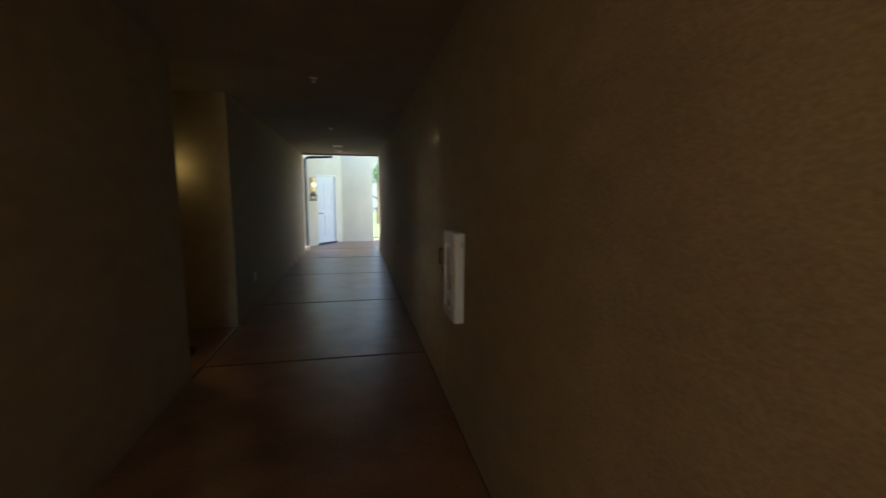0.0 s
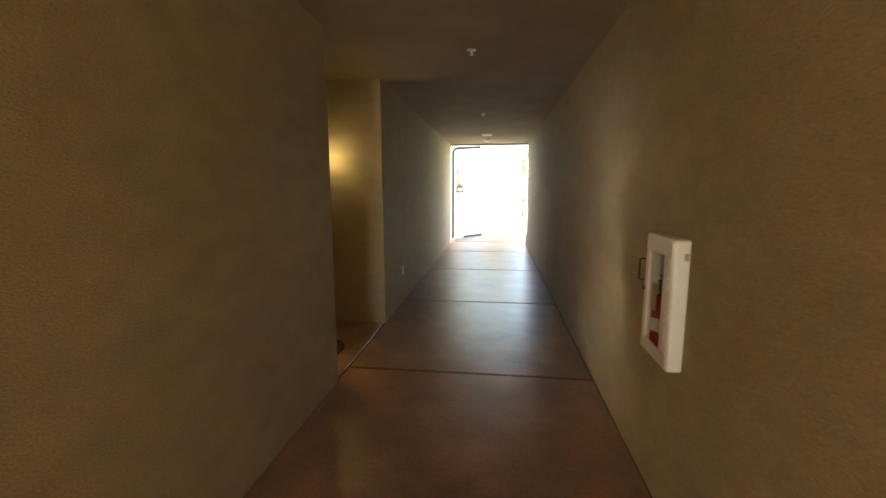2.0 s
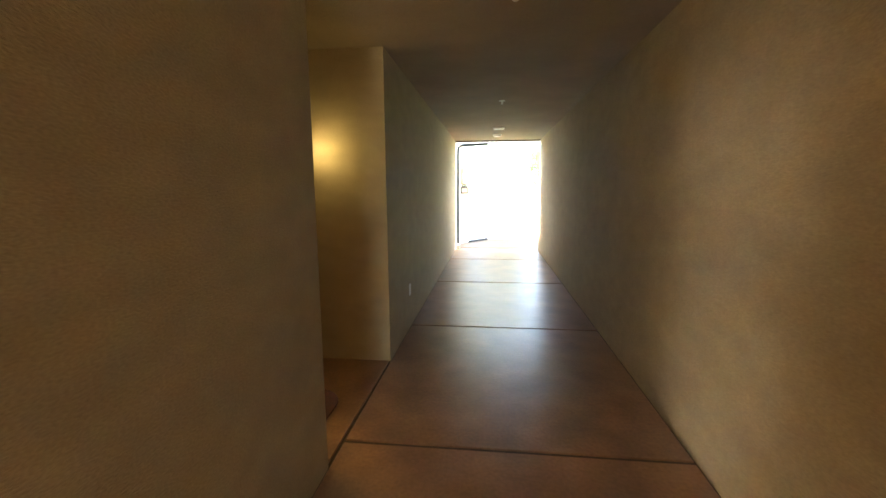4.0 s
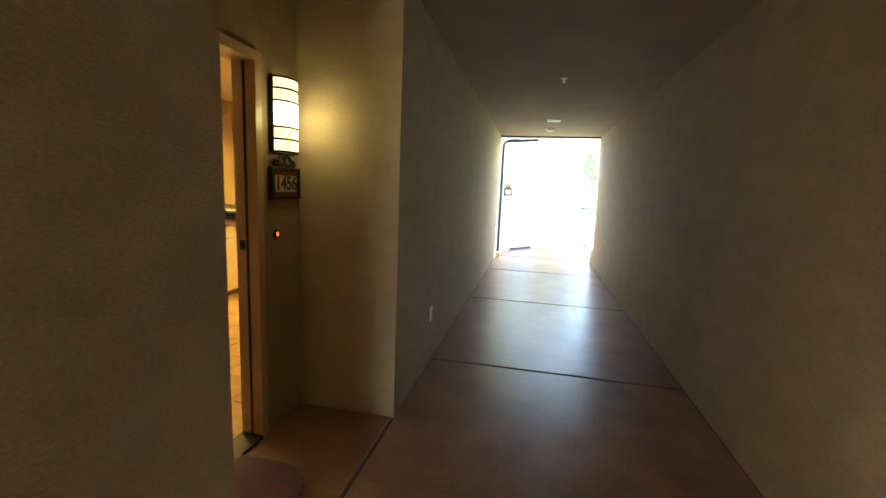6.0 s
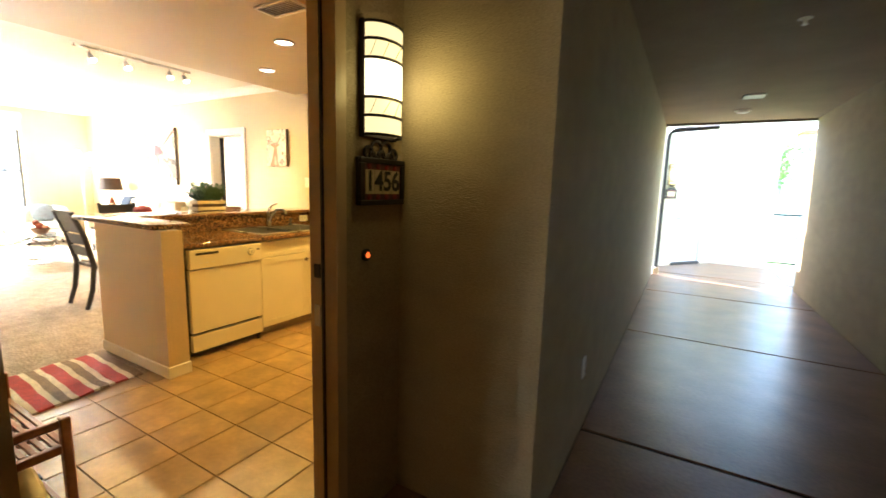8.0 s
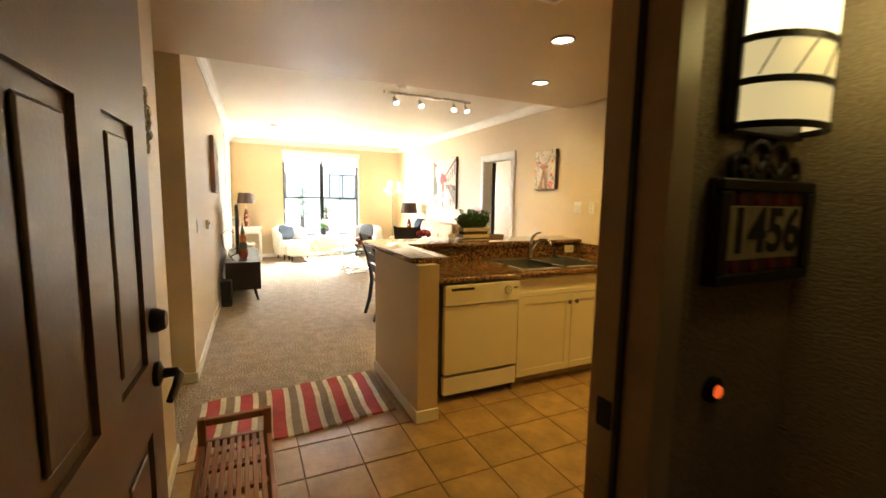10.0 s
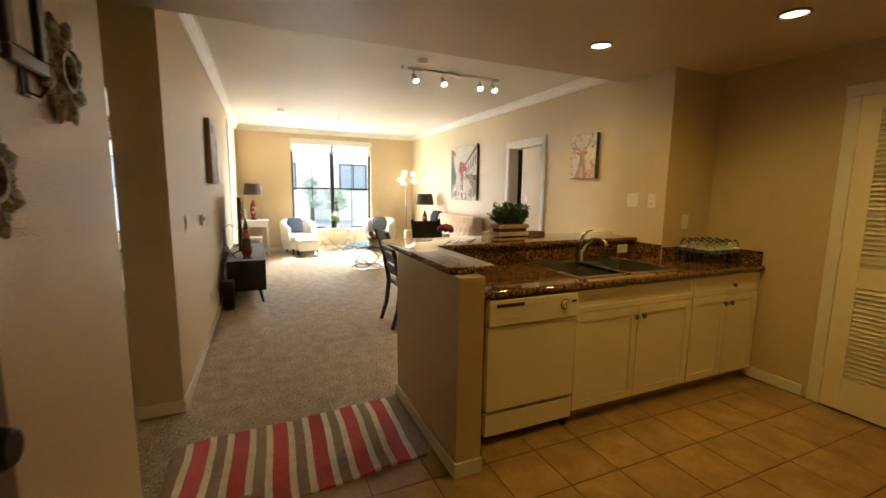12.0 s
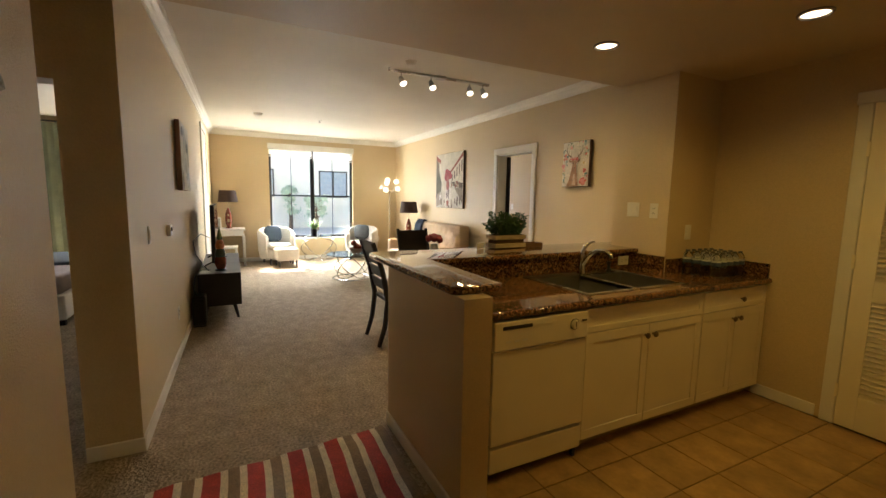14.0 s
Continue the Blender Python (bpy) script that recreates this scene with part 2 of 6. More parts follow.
# corridor
setting("floor_corridor", boxes((NX - 0.105, W + 0.2, -13, 9.2, -0.2, -0.012)), CONCRETE, "brown sealed concrete walkway floor with saw joints", "floor")
setting("wall_corridor_right", boxes((W, W + 0.2, -13, -2.535, -0.1, HC + 0.3), (W, W + 0.2, -2.265, END, -0.1, HC + 0.3), (W, W + 0.2, -2.535, -2.265, -0.1, 0.71), (W, W + 0.2, -2.535, -2.265, 1.225, HC + 0.3), (W + 0.12, W + 0.2, -2.535, -2.265, 0.71, 1.225)), STUCCO, "tan sand-finish stucco wall along the walkway", "wall")
setting("wall_corridor_near", boxes((-0.2, 0, -13, NY, -0.1, HC + 0.3), (NX - 0.105, -0.2, NY - 0.2, NY, -0.1, HC + 0.3)), STUCCO, "tan stucco wall beside the entry niche", "wall")
setting("wall_corridor_far", boxes((-0.2, 0, 0, END, -0.1, HC + 0.3), (NX, -0.2, 0, 0.2, -0.1, HC + 0.3)), STUCCO, "tan stucco wall beyond the entry niche", "wall")
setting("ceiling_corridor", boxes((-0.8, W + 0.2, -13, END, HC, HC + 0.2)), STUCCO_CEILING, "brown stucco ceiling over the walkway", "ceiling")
setting("wall_entry", boxes((NX - 0.105, NX, NY, DY0, -0.1, HC + 0.2), (NX - 0.105, NX, DY1, 3.0, -0.1, HC + 0.2), (NX - 0.105, NX, DY0, DY1, DH, HC + 0.2)), STUCCO, "stucco wall of the niche with the open entry door", "wall")
# apartment shell
setting("floor_living", boxes((FAR - 0.2, SX + 0.24, YL - 0.1, YR + 0.1, -0.2, 0.0), (SX + 0.24, -2.83, YL - 0.1, 0.0, -0.2, 0.0)), CARPET, "tan textured carpet through the living room", "carpet")
setting("floor_bedroom", boxes((FAR - 0.2, -2.77, -6.0, YL - 0.1, -0.2, 0.0)), CARPET, "tan carpet in the bedroom and its hall", "carpet")
setting("floor_den", boxes((FAR - 0.2, SX, YR + 0.1, 6.5, -0.2, 0.0)), CARPET, "tan carpet in the room beyond the doorway", "carpet")
setting("floor_kitchen", boxes((-2.83, NX - 0.105, YL - 0.1, 0.0, -0.2, -0.006), (SX + 0.24, NX - 0.105, 0.0, YR, -0.2, -0.006)), GROUT, "dark grout bed of the tiled kitchen floor", "floor")
setting("wall_kitchen_side", boxes((SX + 0.5, NX - 0.105, YK, YK + 0.15, 0, KC + 0.1)), PAINT, "tan painted kitchen wall with a louvred door", "wall")
setting("wall_column", boxes((SX, -3.22, 2.15, YR + 0.15, 0, KC + 0.1)), PAINT, "tan painted wall pier at the end of the counter", "wall")
setting("wall_entry_side", boxes((-2.77, NX - 0.105, YL - 0.15, YL, 0, KC + 0.1)), PAINT_ENTRY, "tan painted entry wall with mirrors", "wall")
setting("wall_entry_inside", boxes((NX - 0.118, NX - 0.105, YL, DY0 - 0.02, 0, KC), (NX - 0.118, NX - 0.105, DY1 + 0.02, YK, 0, KC), (NX - 0.118, NX - 0.105, DY0 - 0.02, DY1 + 0.02, DH + 0.02, KC)), PAINT, "tan painted inside of the entry wall", "wall")
SLANT = 0.0155     # the left wall closes in a little towards the window


def left_y(x):
    return YL + SLANT * (-3.83 - x)


def prism(pts, z0, z1):
    """An upright solid over a plan outline."""
    bm = bmesh.new()
    low = [bm.verts.new((x, y, z0)) for x, y in pts]
    high = [bm.verts.new((x, y, z1)) for x, y in pts]
    bm.faces.new(low)
    bm.faces.new(high)
    for i in range(len(pts)):
        k = (i + 1) % len(pts)
        bm.faces.new((low[i], low[k], high[k], high[i]))
    return bm


setting("wall_living_left", prism([(-3.83, -1.6), (-3.83, YL), (FAR, left_y(FAR)), (FAR, -1.6)], 0, LC), PAINT, "tan painted living room wall", "wall")
DX0, DX1, DHI = -6.63, -5.79, 2.13
setting("wall_living_right", boxes((FAR, DX0, YR, YR + 0.15, 0, LC), (DX1, SX, YR, YR + 0.15, 0, LC), (DX0, DX1, YR, YR + 0.15, DHI, LC)), PAINT, "tan painted living room wall with a doorway", "wall")
WY0, WY1, WZ0, WZ1 = -0.10, 1.76, 0.50, 2.56
setting("wall_window", boxes((FAR - 0.2, FAR, -1.6, WY0, 0, LC), (FAR - 0.2, FAR, WY1, YR + 0.15, 0, LC), (FAR - 0.2, FAR, WY0, WY1, 0, WZ0), (FAR - 0.2, FAR, WY0, WY1, WZ1, LC)), PAINT, "tan painted wall round the living room window", "wall")
setting("ceiling_living", boxes((FAR - 0.2, SX, -6.0, 6.5, LC, LC + 0.15)), PAINT_CEILING, "cream painted living room ceiling", "ceiling")
setting("ceiling_kitchen", boxes((SX, NX - 0.105, -6.0, YR + 0.1, KC, KC + 0.54)), PAINT_DROPPED_DIM, "orange-peel dropped ceiling over kitchen and entry, its dimmer light in the tan", "ceiling")
# rooms beyond
setting("wall_bedroom", boxes((-2.77, -2.62, -6.0, YL - 0.15, 0, KC), (FAR, -2.62, -6.15, -6.0, 0, LC), (FAR - 0.2, FAR, -6.0, -3.55, 0, LC), (FAR - 0.2, FAR, -2.0, -1.6, 0, LC), (FAR - 0.2, FAR, -3.55, -2.0, 0, 0.5), (FAR - 0.2, FAR, -3.55, -2.0, 2.4, LC)), PAINT, "painted bedroom walls", "wall")
setting("wall_bedroom_door", boxes((-3.98, -3.83, -2.55, -1.6, 1.99, LC), (-3.98, -3.83, -6.0, -2.55, 0, LC)), PAINT, "tan painted wall over the open bedroom doorway", "wall")
setting("wall_den", boxes((FAR - 0.2, SX, 4.6, 4.75, 0, LC), (FAR - 0.2, FAR, YR + 0.15, 4.1, 0, LC), (FAR - 0.2, FAR, 4.5, 4.6, 0, LC), (FAR - 0.2, FAR, 4.1, 4.5, 0, 0.6), (FAR - 0.2, FAR, 4.1, 4.5, 2.4, LC), (SX, SX + 0.15, YR + 0.15, 4.75, 0, LC)), PAINT, "painted walls of the room beyond the doorway", "wall")
# Added lamp, unseen above the bedroom window, that strengthens its daylight.
lamp("bedroom_daylight", "AREA", look((-11.85, -2.8, 3.0), (-8.0, -3.2, 0.8)), 9, (1.0, 0.97, 0.92), size=1.5, size_y=0.7)
# half wall of the bar
setting("wall_bar", boxes((-3.54, -2.58, 0.0, 0.14, 0, 1.03), (-3.62, -3.52, 0.14, 2.15, 0, 1.03)), PAINT, "tan painted half wall under the raised bar", "half wall")
# beyond the corridor
setting("ground", boxes((-200, 200, -200, 200, -0.5, -0.21)), mat("lawn", (0.10, 0.17, 0.04), 0.95, vary=0.3, scale=0.6, fine=0.4, fine_scale=40), "green lawn round the buildings", "ground")
# Unseen ground added as a reflector: it bounces warm sunlight into the walkway.
setting("pavement", boxes((-6.0, 8.0, -30, -13, -0.25, -0.005)), mat("bounce_paving", (0.50, 0.40, 0.28), 0.85, vary=0.12, scale=1.0, fine=0.1), "unseen tan paving that bounces warm light into the walkway's start", "pavement")
setting("wall_neighbour", boxes((-2.612, -0.205, -6.15, -1.605, -0.1, 2.9)), STUCCO, "stucco mass of the home next door", "wall")
# ---- trim ----
def baseboard(name, x0, y0, x1, y1, side, h=0.085, d=0.014):
    """A board with an eased top along a wall; side: the way it faces, as (x, y)."""
    bm = bmesh.new()
    ax, ay = side
    put(bm, min(x0, x1) + min(0, ax * d), max(x0, x1) + max(0, ax * d), min(y0, y1) + min(0, ay * d), max(y0, y1) + max(0, ay * d), 0.001, h, 0.004, 1)
    return setting(name, bm, TRIM, "cream painted baseboard", "baseboard")


setting("baseboard_living_left", prism([(-3.83, YL), (-3.83, YL + 0.014), (-8.88, left_y(-8.88) + 0.014), (-8.88, left_y(-8.88))], 0.001, 0.085), TRIM, "cream painted baseboard", "baseboard")
baseboard("baseboard_wall_end", -3.83, -1.6, -3.83, YL + 0.014, (1, 0))
baseboard("baseboard_entry", -2.77, YL, -0.85, YL, (0, 1))
baseboard("baseboard_entry_end", -2.77, YL - 0.15, -2.77, YL + 0.014, (-1, 0))
baseboard("baseboard_bar", -3.54, 0, -2.58, 0, (0, -1))
baseboard("baseboard_bar_end", -2.58, -0.014, -2.58, 0.145, (1, 0))
baseboard("baseboard_kitchen", -2.80, YK, -2.40, YK, (0, -1))
baseboard("baseboard_window", FAR, -1.24, FAR, YR, (1, 0))
baseboard("baseboard_living_right", FAR + 0.014, YR, -6.73, YR, (0, -1))
baseboard("baseboard_living_right_near", -5.70, YR, SX, YR, (0, -1))


def crown(name, a, b, out):
    """A stepped crown moulding from a to b under the living room ceiling; out points into the room."""
    prof = [(0, -0.105), (0.012, -0.105), (0.016, -0.088), (0.03, -0.078), (0.042, -0.055), (0.066, -0.034), (0.07, -0.018), (0.085, -0.014), (0.085, -0.001), (0, -0.001)]
    bm = bmesh.new()
    o = Vector((out[0], out[1], 0))
    rings = [[bm.verts.new(Vector((p[0], p[1], LC)) + o * u + Vector((0, 0, v))) for u, v in prof] for p in (a, b)]
    n = len(prof)
    for i in range(n):
        bm.faces.new((rings[0][i], rings[0][(i + 1) % n], rings[1][(i + 1) % n], rings[1][i]))
    bm.faces.new(rings[0])
    bm.faces.new(rings[1][::-1])
    return setting(name, bm, TRIM, "stepped cream crown moulding", "moulding")


crown("trim_crown_right", (FAR, YR), (SX, YR), (0, -1))
crown("trim_crown_left", (FAR, left_y(FAR)), (-3.83, YL), (0, 1))
crown("trim_crown_window", (FAR, left_y(FAR)), (FAR, YR), (1, 0))


def casing(name, x0, x1, top, y, out, w=0.09, d=0.02, label="cream painted door casing"):
    """Casing round an opening from x0 to x1 in a wall in the plane y."""
    ob = tagged(new(name), label, "door frame", kind="structure")
    ya, yb = sorted((y, y + out * d))
    part("jamb_casing", boxed(x0 - w, x0, ya, yb, 0, top, 0.004, 1), TRIM, ob)
    part("jamb_casing", boxed(x1, x1 + w, ya, yb, 0, top, 0.004, 1), TRIM, ob)
    part("head_casing", boxed(x0 - w - 0.01, x1 + w + 0.01, ya, yb + (0.004 if out > 0 else 0), top, top + w, 0.004, 1), TRIM, ob)
    return ob


c = casing("door_frame_den", DX0, DX1, DHI, YR, -1)
part("jamb", boxes((DX0, DX0 + 0.02, YR, YR + 0.15, 0, DHI), (DX1 - 0.02, DX1, YR, YR + 0.15, 0, DHI), (DX0, DX1, YR, YR + 0.15, DHI - 0.02, DHI)), TRIM, c)
d = tagged(new("door_den"), "white interior door folded back inside the next room", "door", kind="structure")
part("door_leaf", boxed(DX0 - 0.80, DX0 + 0.005, YR + 0.165, YR + 0.205, 0.01, 2.1, 0.003, 1), TRIM, d)
part("hinge_side", boxed(DX0 + 0.006, DX0 + 0.05, YR + 0.16, YR + 0.205, 0.01, 2.1), BRONZE, d, "dark bronze hinge edge")
c = casing("door_frame_left", -9.86, -8.98, 2.50, 0, 1, label="white casing with a closed white door")
c.matrix_basis = pose(0, left_y(0), 0, 0, 0, -math.degrees(math.atan(SLANT)))
part("door_leaf", boxed(-9.858, -8.982, 0.0005, 0.009, 0.01, 2.498), TRIM, c)
for z0, z1 in ((0.18, 1.05), (1.2, 2.34)):
    part("door_panel", boxed(-9.72, -9.12, 0.009, 0.013, z0, z1, 0.003, 1), TRIM, c)


# ---- entry door ----
DOORWOOD = mat("brown_door_paint", (0.15, 0.092, 0.052), 0.36, vary=0.10, scale=3, fine=0.06, fine_scale=120, bump=0.0006)
FRAMEPAINT = mat("tan_frame_paint", (0.58, 0.42, 0.25), 0.4, vary=0.08, scale=4, fine=0.05)
f = tagged(new("door_frame_entry"), "tan painted entry door frame with steel strikes", "door frame", kind="structure")
part("jamb_latch", boxes((NX - 0.112, NX + 0.018, DY1 - 0.004, DY1 + 0.045, 0, DH)), FRAMEPAINT, f)
part("jamb_hinge", boxes((NX - 0.112, NX + 0.018, DY0 - 0.05, DY0 + 0.004, 0, DH)), FRAMEPAINT, f)
part("head", boxes((NX - 0.112, NX + 0.018, DY0 - 0.05, DY1 + 0.045, DH, DH + 0.045)), FRAMEPAINT, f)
part("strike_plate", boxes((NX - 0.09, NX - 0.06, DY1 - 0.008, DY1 - 0.0035, 0.86, 0.94)), STEEL, f, "worn steel strike plate")
part("strike_plate", boxes((NX - 0.09, NX - 0.06, DY1 - 0.008, DY1 - 0.0035, 1.04, 1.09)), BLACK, f, "dark deadbolt strike")
part("weather_strip", boxes((NX - 0.05, NX - 0.04, DY1 - 0.012, DY1 - 0.003, 0, DH)), BLACK, f)
part("threshold", boxes((NX - 0.112, NX + 0.02, DY0 + 0.004, DY1 - 0.004, -0.012, 0.015)), BRONZE, f, "dark metal threshold")


def panel_leaf(bm, w, h, t, rows, cols, stile=0.11, depth=0.012):
    """A panelled door leaf: x along the width, y the thickness; rows: (bottom, top) of the panels."""
    put(bm, 0, w, depth, t - depth, 0, h)
    cw = (w - stile * (cols + 1)) / cols
    xs = [(stile + i * (cw + stile), stile + i * (cw + stile) + cw) for i in range(cols)]
    for y0, y1 in ((0, depth), (t - depth, t)):
        edges = [0] + [v for r in rows for v in r] + [h]
        for a, b in zip(edges[::2], edges[1::2]):
            put(bm, 0, w, y0, y1, a, b)
        for z0, z1 in rows:
            ex = [0] + [v for x in xs for v in x] + [w]
            for a, b in zip(ex[::2], ex[1::2]):
                put(bm, a, b, y0, y1, z0, z1)
            for a, b in xs:
                m = 0.035
                yy = (y0 + 0.003, y1) if y0 == 0 else (y0, y1 - 0.003)
                put(bm, a + m, b - m, yy[0], yy[1], z0 + m, z1 - m, 0.006, 1)
    return bm


d = tagged(new("door_entry"), "dark brown panelled entry door standing open inwards", "door", kind="structure")
d.matrix_basis = pose(NX - 0.125, DY0 + 0.012, 0.014, 0, 0, 180 - 1.8)
leaf = part("door_leaf", panel_leaf(bmesh.new(), 0.83, 1.95, 0.045, [(0.20, 0.80), (0.985, 1.585)], 2, 0.128), DOORWOOD, d)
lock = part("deadbolt", turned([(0.033, 0), (0.033, 0.012), (0.026, 0.03), (0.022, 0.034), (0, 0.034)], 20), BRONZE, leaf, "black deadbolt", True)
lock.matrix_basis = pose(0.765, 0.0, 1.085, 90, 0, 0)
bm = turned([(0.033, 0), (0.033, 0.012), (0.014, 0.02), (0.012, 0.055), (0, 0.055)], 20)
tube([(0, 0, 0.05), (-0.03, 0, 0.062), (-0.08, -0.012, 0.06), (-0.12, -0.032, 0.052)], [0.011, 0.011, 0.010, 0.008], 10, bm=bm)
lv = part("lever_handle", bm, BRONZE, leaf, "black curved lever handle", True)
lv.matrix_basis = pose(0.765, 0.0, 0.935, 90, 0, 0)
for z in (0.25, 1.0, 1.7):
    part("hinge", boxed(-0.012, 0.006, 0.005, 0.04, z, z + 0.1), BRONZE, leaf)

# ---- kitchen ----
CF = -2.76      # cabinet fronts
CT = 0.905      # counter top


PEWTER = mat("pewter", (0.24, 0.19, 0.15), 0.35, 1.0, vary=0.1)


def knob(parent, y, z, x):
    ob = part("knob", turned([(0.006, 0), (0.006, 0.012), (0.017, 0.018), (0.019, 0.025), (0.012, 0.032), (0, 0.033)], 14), PEWTER, parent, "pewter knob", True)
    ob.matrix_basis = pose(x, y, z, 0, 90, 0)


def shaker(name, parent, y0, y1, z0, z1, frame_w=0.055):
    """A cabinet front: a recessed field with rails and stiles of its own."""
    ob = part(name, boxed(CF - 0.02, CF - 0.006, y0, y1, z0, z1), CABINET, parent)
    for nm, r in (("rail", (y0, y1, z0, z0 + frame_w)), ("rail", (y0, y1, z1 - frame_w, z1)), ("stile", (y0, y0 + frame_w, z0 + frame_w, z1 - frame_w)), ("stile", (y1 - frame_w, y1, z0 + frame_w, z1 - frame_w))):
        part(nm, boxed(CF - 0.006, CF, *r, 0.0015, 1), CABINET, ob)
    return ob


def cabinet_unit(y0, y1, label, drawer_knob, hollow=False):
    c = thing("base_cabinet", label, "cabinet", group="base cabinets")
    rows = [(-3.45, CF - 0.021, y0, y1, 0.08, 0.66 if hollow else 0.862)]
    if hollow:
        rows += [(CF - 0.035, CF - 0.021, y0, y1, 0.66, 0.862)]
    part("body", boxes(*rows), CABINET, c)
    # Toe kick browner than the cabinet paint: the recess's shade is in its colour.
    part("toe_kick", boxes((-3.40, CF - 0.075, y0, y1, 0.0, 0.08)), mat("toe_kick", (0.32, 0.23, 0.13), 0.7), c, "toe kick with the recess shade in its brown")
    dr = shaker("drawer_front", c, y0 + 0.004, y1 - 0.004, 0.716, 0.853, 0.036)
    if drawer_knob:
        knob(dr, (y0 + y1) / 2 + 0.05, 0.78, CF)
    m = (y0 + y1) / 2
    for a, b, k in ((y0 + 0.004, m - 0.002, m - 0.035), (m + 0.002, y1 - 0.004, m + 0.035)):
        dd = shaker("cabinet_door", c, a, b, 0.082, 0.710)
        knob(dd, k, 0.645, CF)
    return c


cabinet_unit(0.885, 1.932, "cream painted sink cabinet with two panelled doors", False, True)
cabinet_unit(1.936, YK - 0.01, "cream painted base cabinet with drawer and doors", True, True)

dw = thing("dishwasher", "cream built-in dishwasher under the granite counter", "dishwasher")
part("tub", boxes((-3.40, CF - 0.03, 0.26, 0.878, 0.02, 0.862)), BLACK, dw)
part("door_panel", boxed(CF - 0.03, CF + 0.012, 0.265, 0.876, 0.205, 0.70, 0.006), APPLIANCE, dw)
bm = boxed(CF - 0.03, CF + 0.022, 0.265, 0.876, 0.706, 0.855, 0.008)
cp = part("control_panel", bm, APPLIANCE, dw)
part("vent_slot", boxed(CF + 0.018, CF + 0.0235, 0.31, 0.49, 0.812, 0.83), BLACK, cp)
part("latch", boxed(CF + 0.018, CF + 0.0235, 0.50, 0.64, 0.813, 0.828, 0.001, 1), APPLIANCE, cp)
k = part("dial", turned([(0.026, 0), (0.026, 0.004), (0.021, 0.005), (0.02, 0.012), (0, 0.0125)], 20), APPLIANCE, cp, "", True)
k.matrix_basis = pose(CF + 0.022, 0.775, 0.79, 0, 90, 0)
part("dial_mark", boxed(CF + 0.034, CF + 0.0355, 0.772, 0.778, 0.778, 0.806), BLACK, cp)
rg = part("dial_ring", turned([(0.031, 0), (0.031, 0.0015), (0.027, 0.0015), (0.027, 0)], 24), BRONZE, cp, "", True)
rg.matrix_basis = pose(CF + 0.022, 0.775, 0.79, 0, 90, 0)
part("badge", boxed(CF + 0.02, CF + 0.0245, 0.825, 0.86, 0.80, 0.81), BRONZE, cp)
for i in range(3):
    part("button", boxed(CF + 0.018, CF + 0.0245, 0.33 + i * 0.05, 0.36 + i * 0.05, 0.745, 0.755), TRIM, cp)
part("kick_panel", boxed(CF - 0.03, CF + 0.008, 0.265, 0.876, 0.055, 0.185, 0.004), APPLIANCE, dw)
part("foot", boxed(CF - 0.02, CF, 0.83, 0.85, -0.006, 0.055), BLACK, dw)

SX0, SX1, SY0, SY1 = -3.44, -2.865, 0.99, 1.85   # sink cut-out


def slab(rows, z0, z1):
    return boxes(*[(a, b, c_, d_, z0, z1) for a, b, c_, d_ in rows])


ct = thing("countertop", "polished brown speckled granite countertop on the cabinets", "countertop")
part("slab", slab([(-3.50, SX0, 0.142, YK - 0.004), (SX1, CF + 0.0, 0.142, YK - 0.004), (SX0, SX1, 0.142, SY0), (SX0, SX1, SY1, YK - 0.004)], CT - 0.04, CT), GRANITE, ct)
bm = bmesh.new()
tube([(CF + 0.005, 0.145, CT - 0.021), (CF + 0.005, YK - 0.004, CT - 0.021)], 0.0205, 14, bm=bm)
part("edge", bm, GRANITE, ct, "", True)
bs = thing("backsplash", "brown granite backsplash behind the sink", "backsplash")
part("slab", boxes((-3.519, -3.50, 0.142, 2.148, CT, 1.028)), GRANITE, bs)
part("slab", boxes((-3.219, -3.20, 2.16, YK - 0.022, CT, 1.01)), GRANITE, bs)
part("slab", boxes((-3.219, -2.76, YK - 0.021, YK - 0.002, CT, 1.01)), GRANITE, bs)
part("slab", boxes((-3.50, -3.221, 2.128, 2.148, CT, 1.028)), GRANITE, bs)


def outline_slab(pts, z0, z1, bevel):
    bm = bmesh.new()
    vs = [bm.verts.new((x, y, z0)) for x, y in pts]
    f0 = bm.faces.new(vs)
    r = bmesh.ops.extrude_face_region(bm, geom=[f0])
    bmesh.ops.translate(bm, vec=(0, 0, z1 - z0), verts=[v for v in r["geom"] if isinstance(v, bmesh.types.BMVert)])
    es = [e for e in bm.edges if abs(e.verts[0].co.z - e.verts[1].co.z) < 1e-6]
    bmesh.ops.bevel(bm, geom=es, offset=bevel, segments=3, affect="EDGES", profile=0.5)
    return bm


def arc(cx, cy, r, a0, a1, n=8):
    return [(cx + r * math.cos(radians(a0 + (a1 - a0) * i / n)), cy + r * math.sin(radians(a0 + (a1 - a0) * i / n))) for i in range(n + 1)]


bar = thing("bar_top", "polished granite raised bar top on the half wall", "bar top")
pts = arc(-2.70, -0.02 + 0.05, 0.05, 270, 360, 4) + arc(-2.70, 0.21, 0.05, 0, 90, 4) + [(-3.46, 0.26), (-3.46, 2.146), (-3.748, 2.146), (-3.748, 2.60), (-3.94, 2.60)] + arc(-3.87, 0.05, 0.07, 180, 270, 6)
part("slab", outline_slab(pts, 1.03, 1.068, 0.014), GRANITE, bar, "", True)

